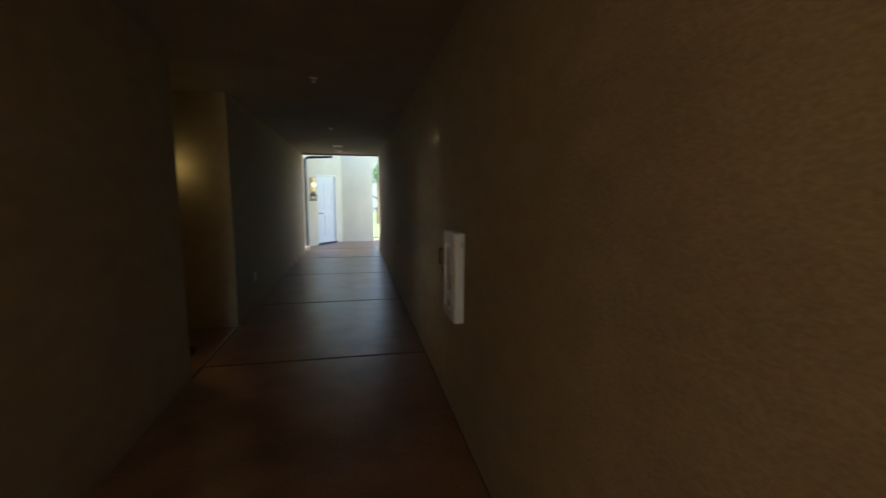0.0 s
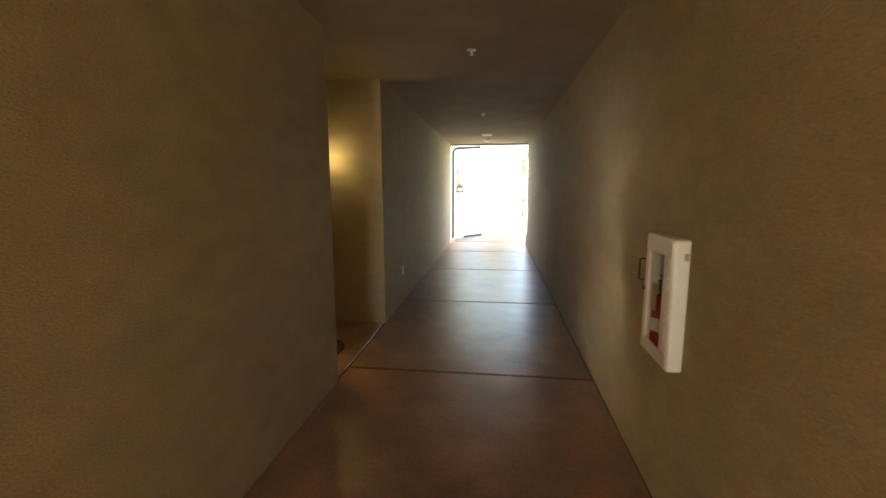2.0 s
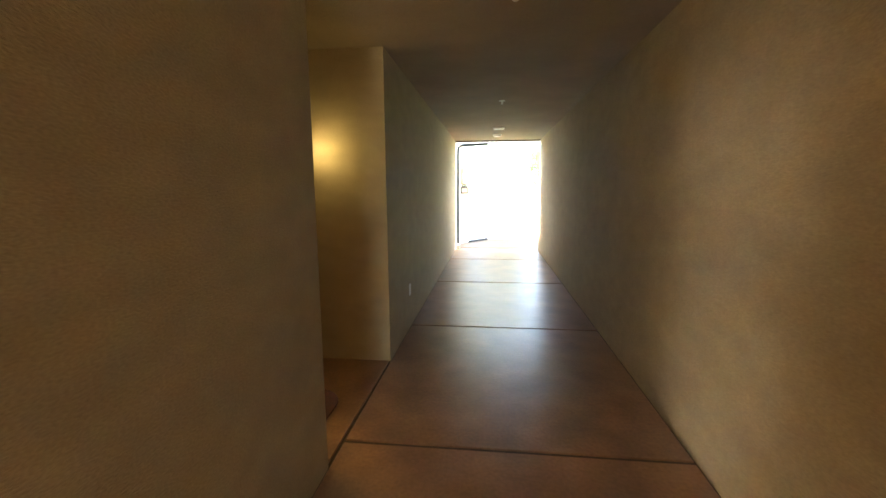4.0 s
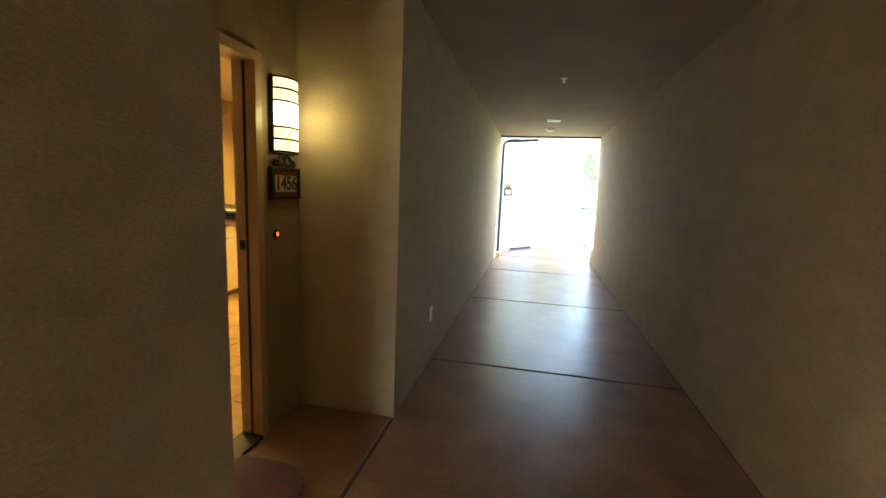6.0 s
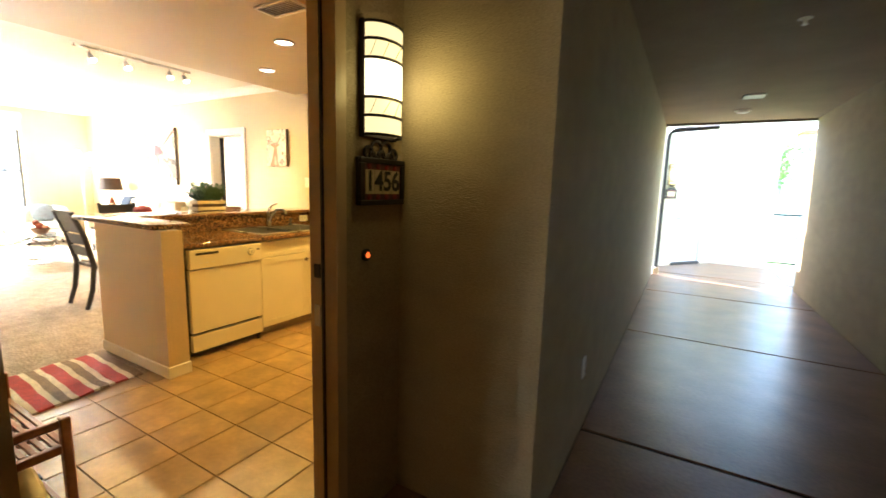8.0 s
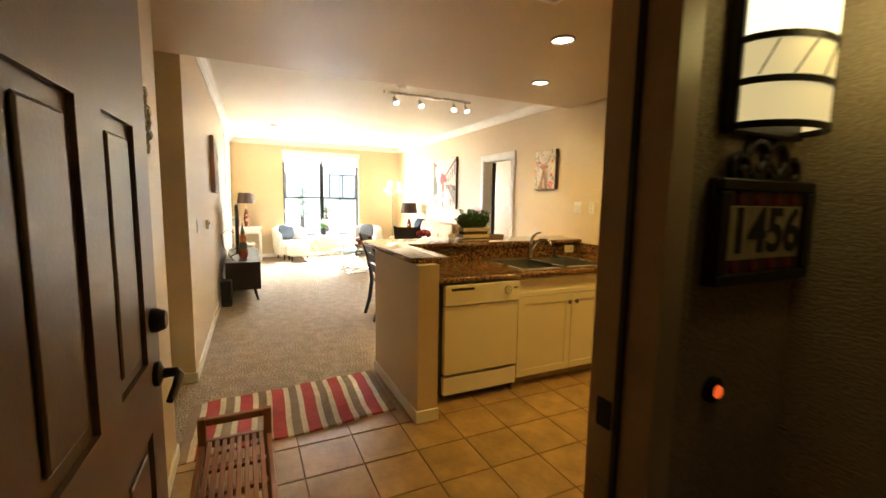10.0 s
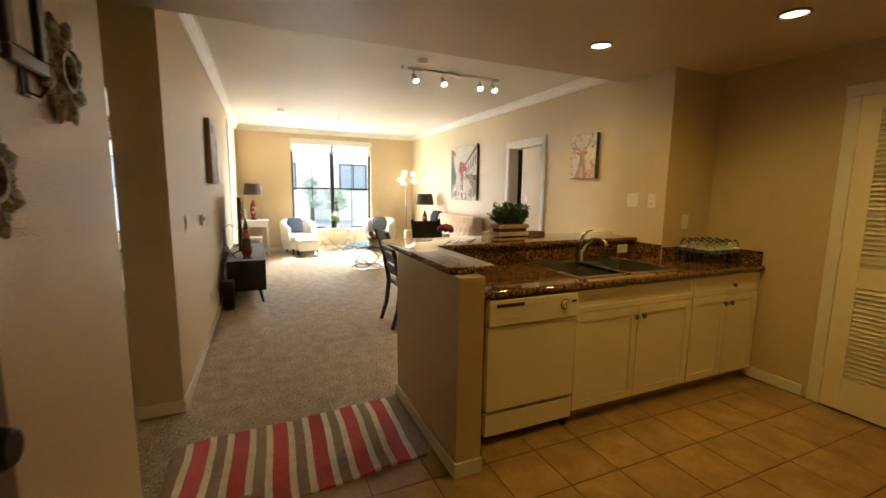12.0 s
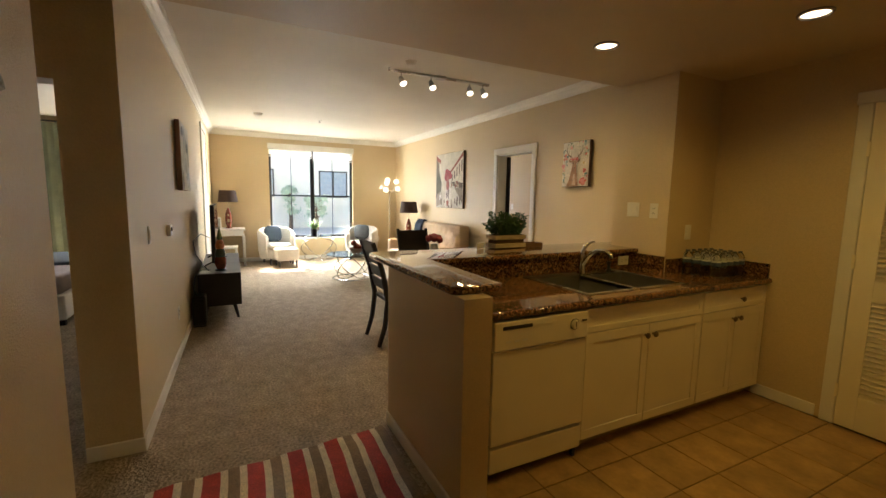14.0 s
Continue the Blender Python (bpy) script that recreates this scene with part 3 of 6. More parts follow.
# sink
sk = thing("kitchen_sink", "stainless steel double-bowl sink set in granite", "sink")
bm = boxes((SX0 - 0.015, SX0 + 0.085, SY0 - 0.015, SY1 + 0.015, CT, CT + 0.006), (SX1 - 0.012, SX1 + 0.015, SY0 - 0.015, SY1 + 0.015, CT, CT + 0.006), (SX0 + 0.085, SX1 - 0.012, SY0 - 0.015, SY0 + 0.012, CT, CT + 0.006), (SX0 + 0.085, SX1 - 0.012, SY1 - 0.012, SY1 + 0.015, CT, CT + 0.006), (SX0 + 0.085, SX1 - 0.012, 1.405, 1.435, CT - 0.02, CT + 0.004))
part("rim", bm, STEEL, sk)
for a, b in ((SY0 + 0.012, 1.405), (1.435, SY1 - 0.012)):
    bm = bmesh.new()
    x0, x1, z0 = SX0 + 0.085, SX1 - 0.012, CT - 0.19
    put(bm, x0, x1, a, b, z0 - 0.004, z0)
    put(bm, x0 - 0.003, x0, a, b, z0, CT)
    put(bm, x1, x1 + 0.003, a, b, z0, CT)
    put(bm, x0, x1, a - 0.003, a, z0, CT)
    put(bm, x0, x1, b, b + 0.003, z0, CT)
    bowl = part("bowl", bm, SHADEDSTEEL, sk)
    dr = part("drain", turned([(0.045, 0), (0.045, 0.003), (0.03, 0.004), (0.028, 0.001), (0, 0.001)], 18, ((x0 + x1) / 2, (a + b) / 2, z0)), CHROME, bowl, "", True)
fc = thing("faucet", "chrome single-lever kitchen faucet on the sink rim", "faucet", pose(-3.405, 1.47, CT + 0.006) @ Matrix.Scale(1.12, 4))
part("base", turned([(0.03, 0), (0.03, 0.006), (0.024, 0.02), (0.022, 0.10), (0.018, 0.13), (0, 0.14)], 20), CHROME, fc, "", True)
part("spout", tube([(0.01, 0, 0.06), (0.05, 0.005, 0.12), (0.11, 0.01, 0.165), (0.18, 0.015, 0.17), (0.215, 0.018, 0.15), (0.22, 0.018, 0.125)], [0.016, 0.014, 0.013, 0.013, 0.014, 0.015], 12), CHROME, fc, "", True)
part("lever", tube([(0, 0, 0.13), (0.0, 0.02, 0.18), (0.01, 0.05, 0.205), (0.02, 0.085, 0.212)], [0.016, 0.013, 0.009, 0.006], 10), CHROME, fc, "", True)
sp = thing("soap_dispenser", "dark soap dispenser pump beside the faucet", "soap dispenser", pose(-3.41, 1.76, CT + 0.006))
part("pump", turned([(0.018, 0), (0.018, 0.01), (0.012, 0.02), (0.012, 0.05), (0.017, 0.055), (0.015, 0.075), (0, 0.078)], 14), BLACK, sp, "", True)


def wall_plate(name, m, label, category, w=0.075, h=0.118, toggles=1, kind_="switch"):
    """A cover plate that faces local -y."""
    ob = thing(name, label, category, m)
    part("plate", boxed(-w / 2, w / 2, -0.006, 0, -h / 2, h / 2, 0.003, 1), TRIM, ob)
    for i in range(toggles):
        x = (i - (toggles - 1) / 2) * 0.046
        if kind_ == "switch":
            part("rocker", boxed(x - 0.016, x + 0.016, -0.010, -0.004, -0.033, 0.033, 0.003, 1), TRIM, ob)
        else:
            for z in (-0.02, 0.02):
                s = part("socket", boxed(x - 0.016, x + 0.016, -0.008, -0.004, z - 0.015, z + 0.015, 0.004, 1), TRIM, ob)
                part("slot", boxes((x - 0.008, x - 0.005, -0.0086, -0.007, z - 0.006, z + 0.006), (x + 0.005, x + 0.008, -0.0086, -0.007, z - 0.006, z + 0.006)), BLACK, s)
    return ob


wall_plate("light_switch", pose(-3.54, 2.15, 1.385), "white double light switch on the pier", "switch", 0.118, 0.118, 2)
wall_plate("outlet", pose(-3.345, 2.15, 1.38), "white wall outlet on the pier", "outlet", kind_="socket")
wall_plate("light_switch", pose(-3.22, 2.40, 1.215, 0, 0, 90), "tan blank switch plate above the counter", "switch", 0.075, 0.118, 1)
wall_plate("outlet", pose(-3.50, 2.02, 0.968, 0, 90, 90), "cream outlet set sideways in the backsplash", "outlet", kind_="socket")
wall_plate("light_switch", pose(-4.35, left_y(-4.35), 1.182, 0, 0, 180), "white light switch on the living room wall", "switch")
wall_plate("outlet", pose(-5.47, left_y(-5.47), 0.38, 0, 0, 180), "white outlet low on the living room wall", "outlet", kind_="socket")
wall_plate("outlet", pose(FAR, 2.38, 0.42, 0, 0, 90), "white outlet on the window wall", "outlet", kind_="socket")
wall_plate("outlet", pose(0, 0.885, 0.40, 0, 0, 90), "outdoor outlet low on the stucco wall", "outlet", kind_="socket")
th = thing("thermostat", "white wall thermostat with a small screen", "thermostat", pose(-5.11, left_y(-5.11), 1.155, 0, 0, 180))
part("case", boxed(-0.055, 0.055, -0.03, 0, -0.045, 0.045, 0.006), TRIM, th)
part("screen", boxed(-0.03, 0.03, -0.0325, -0.028, -0.005, 0.025), mat("grey_screen", (0.15, 0.17, 0.16), 0.2), th)
wall_plate("light_switch", pose(-8.64, 4.6, 1.30), "white light switch in the room beyond", "switch")

# water bottles
BOTTLE = clear("bottle_plastic", (0.93, 0.93, 0.92), 0.02, 1.3)
BLUE = mat("blue_label", (0.05, 0.08, 0.14), 0.4, vary=0.2, scale=60)
WHITE = mat("white_plastic", (0.8, 0.8, 0.78), 0.35, vary=0.03)
first = None
rnd = random.Random(4)
for i in range(4):
    for j in range(5):
        at = pose(-3.15 + i * 0.073, 2.32 + j * 0.075, CT + 0.001, 0, 0, rnd.uniform(0, 360))
        if first is None:
            first = thing("water_bottle", "clear plastic water bottle with a blue label", "bottle", at, "pack of water bottles")
            part("bottle", turned([(0.028, 0), (0.032, 0.006), (0.032, 0.05), (0.0305, 0.055), (0.032, 0.06), (0.032, 0.118), (0.030, 0.138), (0.024, 0.155), (0.014, 0.166), (0.013, 0.174), (0, 0.175)], 18), BOTTLE, first, "", True)
            lb = part("label_band", turned([(0.0325, 0.082), (0.0327, 0.083), (0.0327, 0.112), (0.0325, 0.113)], 18), BLUE, first, "blue paper label", True)
            part("label_edge", turned([(0.0328, 0.110), (0.0330, 0.111), (0.0330, 0.118), (0.0328, 0.119)], 18), WHITE, lb, "white edge of the label", True)
            part("cap", turned([(0.0145, 0.167), (0.015, 0.169), (0.015, 0.180), (0.0135, 0.182), (0, 0.182)], 14), mat("grey_cap", (0.10, 0.10, 0.10), 0.3), first, "dark screw cap", True)
        else:
            copy_thing(first, at)

# louvred closet door
c = casing("door_frame_closet", -2.295, -1.48, 2.075, YK, -1, 0.075, 0.02)
lo = tagged(new("door_closet"), "cream louvred closet door, closed", "door", kind="structure")
LX0, LX1 = -2.285, -1.49
part("stile", boxed(LX0, LX0 + 0.105, YK - 0.035, YK - 0.001, 0.015, 2.07, 0.003, 1), CABINET, lo)
part("stile", boxed(LX1 - 0.105, LX1, YK - 0.035, YK - 0.001, 0.015, 2.07, 0.003, 1), CABINET, lo)
for a, b in ((0.015, 0.235), (0.855, 0.985), (1.975, 2.07)):
    part("rail", boxed(LX0 + 0.105, LX1 - 0.105, YK - 0.035, YK - 0.001, a, b, 0.003, 1), CABINET, lo)
slat_me = None
for a, b, n in ((0.235, 0.855, 20), (0.985, 1.975, 32)):
    for i in range(n):
        z = a + (i + 0.5) * (b - a) / n
        if slat_me is None:
            s = part("slat", boxed(-0.0, LX1 - LX0 - 0.21, -0.022, 0.022, -0.0035, 0.0035), CABINET, lo)
            slat_me = s.data
        else:
            s = new("slat", slat_me)
            s.parent = lo
        s.matrix_basis = pose(LX0 + 0.105, YK - 0.018, z, 38, 0, 0)
# Dark sheet painted as the closet's shade between the slats.
part("backing", boxes((LX0 + 0.1, LX1 - 0.1, YK - 0.004, YK - 0.001, 0.2, 2.0)), mat("closet_shade", (0.15, 0.1, 0.05), 0.8), lo)
for z in (0.2, 1.05, 1.75):
    part("hinge", boxed(LX0 - 0.012, LX0 + 0.004, YK - 0.042, YK - 0.03, z, z + 0.09), CABINET, lo)

# ---- entry ----
BENCHWOOD = mat("reddish_bench_wood", (0.30, 0.125, 0.05), 0.4, vary=0.18, scale=5, fine=0.12, fine_scale=40, stretch=(0.15, 1, 1), coat=0.15)
be = thing("shoe_bench", "reddish slatted wooden shoe bench beside the door", "bench")
BX0, BX1, BY0, BY1 = -2.165, -1.475, -1.175, -0.885
for x in (BX0, BX1 - 0.032):
    for y in (BY0, BY1 - 0.032):
        part("leg", boxed(x, x + 0.032, y, y + 0.032, 0, 0.50, 0.004, 1), BENCHWOOD, be)
    part("top_rail", boxed(x + 0.004, x + 0.028, BY0 + 0.032, BY1 - 0.032, 0.465, 0.497, 0.004, 1), BENCHWOOD, be)
    part("end_rail", boxed(x + 0.004, x + 0.028, BY0 + 0.032, BY1 - 0.032, 0.365, 0.398, 0.003, 1), BENCHWOOD, be)
    part("low_rail", boxed(x + 0.004, x + 0.028, BY0 + 0.032, BY1 - 0.032, 0.12, 0.15, 0.003, 1), BENCHWOOD, be)
for y in (BY0 + 0.003, BY1 - 0.025):
    part("side_rail", boxed(BX0 + 0.032, BX1 - 0.032, y, y + 0.022, 0.35, 0.385, 0.003, 1), BENCHWOOD, be)
for i in range(8):
    y = BY0 + 0.036 + i * (BY1 - BY0 - 0.072 - 0.018) / 7
    part("seat_slat", boxed(BX0 + 0.03, BX1 - 0.03, y, y + 0.018, 0.386, 0.398, 0.002, 1), BENCHWOOD, be)
for x in (-1.95, -1.80, -1.65):
    part("cross_slat", boxed(x - 0.015, x + 0.015, BY0 + 0.03, BY1 - 0.03, 0.372, 0.385), BENCHWOOD, be)
for i in range(5):
    y = BY0 + 0.04 + i * 0.05
    part("shelf_slat", boxed(BX0 + 0.03, BX1 - 0.03, y, y + 0.018, 0.15, 0.162, 0.002, 1), BENCHWOOD, be)
SHOE = mat("pale_sneaker", (0.62, 0.57, 0.50), 0.7, vary=0.15, scale=20)


def sneaker(m, label):
    ob = thing("sneaker", label, "shoe", m, "shoes on the bench shelf")
    bm = bmesh.new()
    n = 9
    rings = []
    for i in range(n):
        u = i / (n - 1)
        w = 0.036 + 0.012 * math.sin(u * 3.1) - 0.012 * (u > 0.9)
        h = 0.10 - 0.055 * min(1, max(0, (u - 0.3) / 0.5))
        if u in (0, 1):
            w, h = w * 0.55, h * 0.8
        rings.append([bm.verts.new((0.26 * u, w * c_, 0.02 + h * s_)) for c_, s_ in ((-1, 0), (-0.98, 0.35), (-0.6, 0.85), (0, 1), (0.6, 0.85), (0.98, 0.35), (1, 0))])
    for a, b in zip(rings, rings[1:]):
        for i in range(6):
            bm.faces.new((a[i], a[i + 1], b[i + 1], b[i]))
        bm.faces.new((a[6], a[0], b[0], b[6]))
    bm.faces.new(rings[0])
    bm.faces.new(rings[-1][::-1])
    part("upper", bm, SHOE, ob, "", True)
    part("sole", boxed(-0.004, 0.264, -0.047, 0.047, 0, 0.026, 0.012), WHITE, ob, "white rubber sole")
    part("collar", turned([(0.034, 0.10), (0.036, 0.115), (0.028, 0.118), (0.024, 0.10)], 14, (0.055, 0, 0)), BLACK, ob, "dark padded collar", True)
    part("side_mark", boxes((0.11, 0.15, -0.049, 0.049, 0.045, 0.058), (0.13, 0.17, -0.047, 0.047, 0.03, 0.04)), BLACK, ob, "dark side stripes")
    return ob


s1 = sneaker(pose(-1.80, -1.10, 0.163, 0, 0, 4), "pale sneaker with dark stripes on the bench shelf")
copy_thing(s1, pose(-1.79, -0.98, 0.163, 0, 0, -3))

RUG_RED = mat("rug_red", (0.46, 0.055, 0.042), 0.95, vary=0.2, scale=20, fine=0.3, fine_scale=160, bump=0.004)
RUG_CREAM = mat("rug_cream", (0.76, 0.66, 0.48), 0.95, vary=0.12, scale=20, fine=0.25, fine_scale=160, bump=0.004)
RUG_TAUPE = mat("rug_taupe", (0.27, 0.19, 0.115), 0.95, vary=0.15, scale=20, fine=0.3, fine_scale=160, bump=0.004)
rug = thing("striped_rug", "red, cream and taupe striped woven rug on the floor", "rug")
RX0, RX1, RY0, RY1 = -3.50, -2.80, -1.337, -0.055
y = RY0
seq = [("t", 0.054), ("c", 0.035), ("r", 0.080), ("c", 0.035)]
i = 0
rr = random.Random(7)
while y < RY1 - 0.005:
    k, w = seq[i % len(seq)]
    y2 = min(RY1, y + w)
    nx = 24
    bm = bmesh.new()
    grid = []
    for a in range(nx + 1):
        u = a / nx
        row = []
        for yy in (y, y2):
            ripple = 0.004 * math.sin(u * 17 + yy * 9) + 0.004 * math.sin(u * 7 - yy * 23)
            x = RX0 + u * (RX1 - RX0) + 0.008 * math.sin(yy * 8) + 0.085 * (RY1 - yy)
            row.append((bm.verts.new((x, yy + 0.010 * math.sin(u * 4 + 1), 0.013 + ripple)), bm.verts.new((x, yy + 0.010 * math.sin(u * 4 + 1), 0.001))))
        grid.append(row)
    for g, h in zip(grid, grid[1:]):
        bm.faces.new((g[0][0], g[1][0], h[1][0], h[0][0]))
        bm.faces.new((g[0][1], h[0][1], h[1][1], g[1][1]))
        bm.faces.new((g[0][0], h[0][0], h[0][1], g[0][1]))
        bm.faces.new((g[1][0], g[1][1], h[1][1], h[1][0]))
    for g in (grid[0], grid[-1]):
        bm.faces.new((g[0][0], g[0][1], g[1][1], g[1][0]))
    part("stripe", bm, {"c": RUG_CREAM, "r": RUG_RED, "t": RUG_TAUPE}[k], rug, "", True)
    y = y2
    i += 1

# Silver darkened to green: a dark reflection is put into its colour.
MIRROR = mat("mirror_darkened", (0.42, 0.47, 0.42), 0.04, 1.0, vary=0.01)
ORNATE = mat("weathered_green_gold", (0.36, 0.31, 0.18), 0.5, 0.3, vary=0.45, scale=40, tint=(0.10, 0.12, 0.09), fine=0.3, fine_scale=220, bump=0.003)


def ornate_mirror(m, r, label):
    """A round mirror in a carved frame of two rings of petals; it faces local +z."""
    ob = thing("ornate_mirror", label, "mirror", m, "carved wall mirrors")
    part("back_plate", turned([(r * 0.62, 0), (r * 0.62, 0.012), (r * 0.5, 0.014), (0, 0.014)], 24), ORNATE, ob, "", True)
    def leaf(dist, a, length, width, z):
        """A pointed leaf with a raised rib, its root towards the middle."""
        bm = bmesh.new()
        rim = [(-0.5, 0.0), (-0.32, 0.34), (-0.05, 0.30), (0.06, 0.46), (0.26, 0.30), (0.34, 0.20), (0.5, 0.0), (0.34, -0.20), (0.26, -0.30), (0.06, -0.46), (-0.05, -0.30), (-0.32, -0.34)]
        low = [bm.verts.new((u * length, v * width, 0)) for u, v in rim]
        top = [bm.verts.new((u * length * 0.82, v * width * 0.75, 0.009)) for u, v in rim]
        peak = bm.verts.new((0.04 * length, 0, 0.016))
        for k in range(len(rim)):
            m_ = (k + 1) % len(rim)
            bm.faces.new((low[k], low[m_], top[m_], top[k]))
            bm.faces.new((top[k], top[m_], peak))
        bm.faces.new(low[::-1])
        ob_ = part("carved_leaf", bm, ORNATE, ob, "", True)
        ob_.matrix_basis = Matrix.Rotation(a, 4, "Z") @ Matrix.Translation((dist, 0, z))

    for i in range(8):
        a = radians(i * 45 + 22.5)
        reach = 0.82 if i % 2 else 0.74
        leaf(reach * r, a, r * 0.52, r * 0.42, 0.010)
        for s_ in (-1, 1):
            leaf(0.70 * r, a + s_ * radians(15), r * 0.38, r * 0.28, 0.004)
        leaf(0.54 * r, a + radians(22.5), r * 0.30, r * 0.26, 0.014)
    part("inner_ring", turned([(r * 0.27, 0.014), (r * 0.29, 0.030), (r * 0.36, 0.030), (r * 0.44, 0.014)], 28), ORNATE, ob, "", True)
    part("glass", turned([(r * 0.28, 0.014), (r * 0.28, 0.017), (0, 0.017)], 28), MIRROR, ob, "", True)
    return ob


ornate_mirror(pose(-2.365, YL, 1.75, -90, 0, 0), 0.15, "round mirror in a carved green-gold leaf frame")
ornate_mirror(pose(-1.925, YL, 1.453, -90, 0, 0), 0.135, "round carved mirror partly behind the open door")


def photo_frame(m, w, h, label):
    ob = thing("photo_frame", label, "picture frame", m, "dark photo frames")
    t = 0.034
    FR = bpy.data.materials.get("dark_frame") or mat("dark_frame", (0.06, 0.045, 0.04), 0.3, vary=0.25)
    for r in ((-w / 2, w / 2, -0.022, 0, h / 2 - t, h / 2), (-w / 2, w / 2, -0.022, 0, -h / 2, -h / 2 + t), (-w / 2, -w / 2 + t, -0.0215, 0, -h / 2 + t, h / 2 - t), (w / 2 - t, w / 2, -0.0215, 0, -h / 2 + t, h / 2 - t)):
        part("moulding", boxed(*r, 0.004, 1), FR, ob)
    part("inner_mat", boxed(-w / 2 + t, w / 2 - t, -0.008, -0.003, -h / 2 + t, h / 2 - t), BLACK, ob, "black mat round the print")
    part("print", boxed(-w / 2 + t + 0.014, w / 2 - t - 0.014, -0.0105, -0.008, -h / 2 + t + 0.014, h / 2 - t - 0.014), mat("faded_print", (0.42, 0.36, 0.27), 0.4, vary=0.25, scale=25), ob, "faded cream print")
    bm = tube([(0, -0.004, -h / 2), (0, -0.006, -h / 2 - 0.05), (0, -0.03, -h / 2 - 0.06), (0, -0.045, -h / 2 - 0.035)], 0.004, 8)
    part("hook", bm, BRONZE, ob, "dark metal coat hook", True)
    part("hook_plate", boxed(-0.018, 0.018, -0.006, 0, -h / 2 - 0.06, -h / 2), BRONZE, ob)
    return ob


photo_frame(pose(-2.155, YL, 1.84, 0, 0, 180), 0.19, 0.27, "dark photo frame with a hook on the entry wall")
photo_frame(pose(-1.93, YL, 1.84, 0, 0, 180), 0.19, 0.27, "dark photo frame with a hook near the door")

# ---- ceiling fittings ----
CANGLOW = glow("can_bulb", (1.0, 0.83, 0.55), 1.3)
for x, y in ((-2.31, 0.815), (-3.11, 1.275), (-2.278, 1.83)):
    ob = thing("recessed_light", "lit recessed ceiling light with a dull metal ring", "ceiling light", pose(x, y, KC), "recessed kitchen lights")
    part("trim_ring", turned([(0.062, -0.001), (0.078, -0.001), (0.078, -0.006), (0.066, -0.012), (0.062, -0.001)], 28), PEWTER, ob, "", True)
    part("bulb", turned([(0.061, -0.003), (0.05, -0.007), (0, -0.009)], 24), CANGLOW, ob, "glowing frosted lens", True)
    lamp("recessed_glow", "SPOT", look((x, y, KC - 0.02), (x, y + 0.001, 0)), CANW, WARM, soft=0.06, angle=152)
ve = thing("ceiling_vent", "white slatted air vent in the kitchen ceiling", "vent", pose(-1.80, 0.38, KC))
for r in ((-0.16, 0.16, -0.085, -0.065, -0.012, -0.001), (-0.16, 0.16, 0.065, 0.085, -0.012, -0.001), (-0.16, -0.14, -0.065, 0.065, -0.012, -0.001), (0.14, 0.16, -0.065, 0.065, -0.012, -0.001)):
    part("frame", boxed(*r, 0.003, 1), TRIM, ve)
# Sheet coloured as the shade of the duct behind the slats.
part("backing", boxed(-0.14, 0.14, -0.065, 0.065, -0.003, -0.001), mat("vent_shadow", (0.40, 0.34, 0.26), 0.8), ve)
for i in range(7):
    s = part("slat", boxed(-0.14, 0.14, -0.008, 0.008, -0.001, 0.001), TRIM, ve)
    s.matrix_basis = pose(0, -0.054 + i * 0.018, -0.008, 35, 0, 0)


def detector(m, label, r=0.06):
    ob = thing("smoke_detector", label, "smoke detector", m)
    part("base", turned([(r, 0), (r, -0.012), (r * 0.92, -0.016), (0, -0.016)], 28), TRIM, ob, "", True)
    part("cap", turned([(r * 0.8, -0.0165), (r * 0.78, -0.03), (r * 0.55, -0.04), (0, -0.042)], 28), TRIM, ob, "", True)
    return ob


def sprinkler(m, label, metal=CHROME):
    ob = thing("sprinkler_head", label, "sprinkler", m, "ceiling sprinklers")
    part("plate", turned([(0.038, 0), (0.038, -0.003), (0.022, -0.008), (0, -0.008)], 20), TRIM, ob, "", True)
    part("nozzle", turned([(0.010, -0.008), (0.010, -0.03), (0.006, -0.034), (0.018, -0.038), (0.018, -0.040), (0, -0.040)], 14), metal, ob, "", True)
    return ob


detector(pose(-5.17, 0.80, LC), "white round smoke detector on the living room ceiling")
sprinkler(pose(-5.42, 0.66, LC), "brass ceiling sprinkler beside the track light")
detector(pose(-8.9, -0.41, LC), "small round detector on the living room ceiling", 0.075)
sprinkler(pose(-9.0, 0.60, LC), "small ceiling sprinkler near the window")
for y in (-0.77, 2.17):
    sprinkler(pose(0.955, y, HC), "white sprinkler head under the walkway ceiling", TRIM)
detector(pose(0.94, 5.56, HC), "round white detector under the walkway ceiling", 0.09)
jb = thing("ceiling_plate", "flat white cover plate on the walkway ceiling", "cover plate", pose(0.96, 4.6, HC))
part("plate", boxed(-0.1, 0.1, -0.1, 0.1, -0.02, -0.001, 0.004, 1), TRIM, jb)

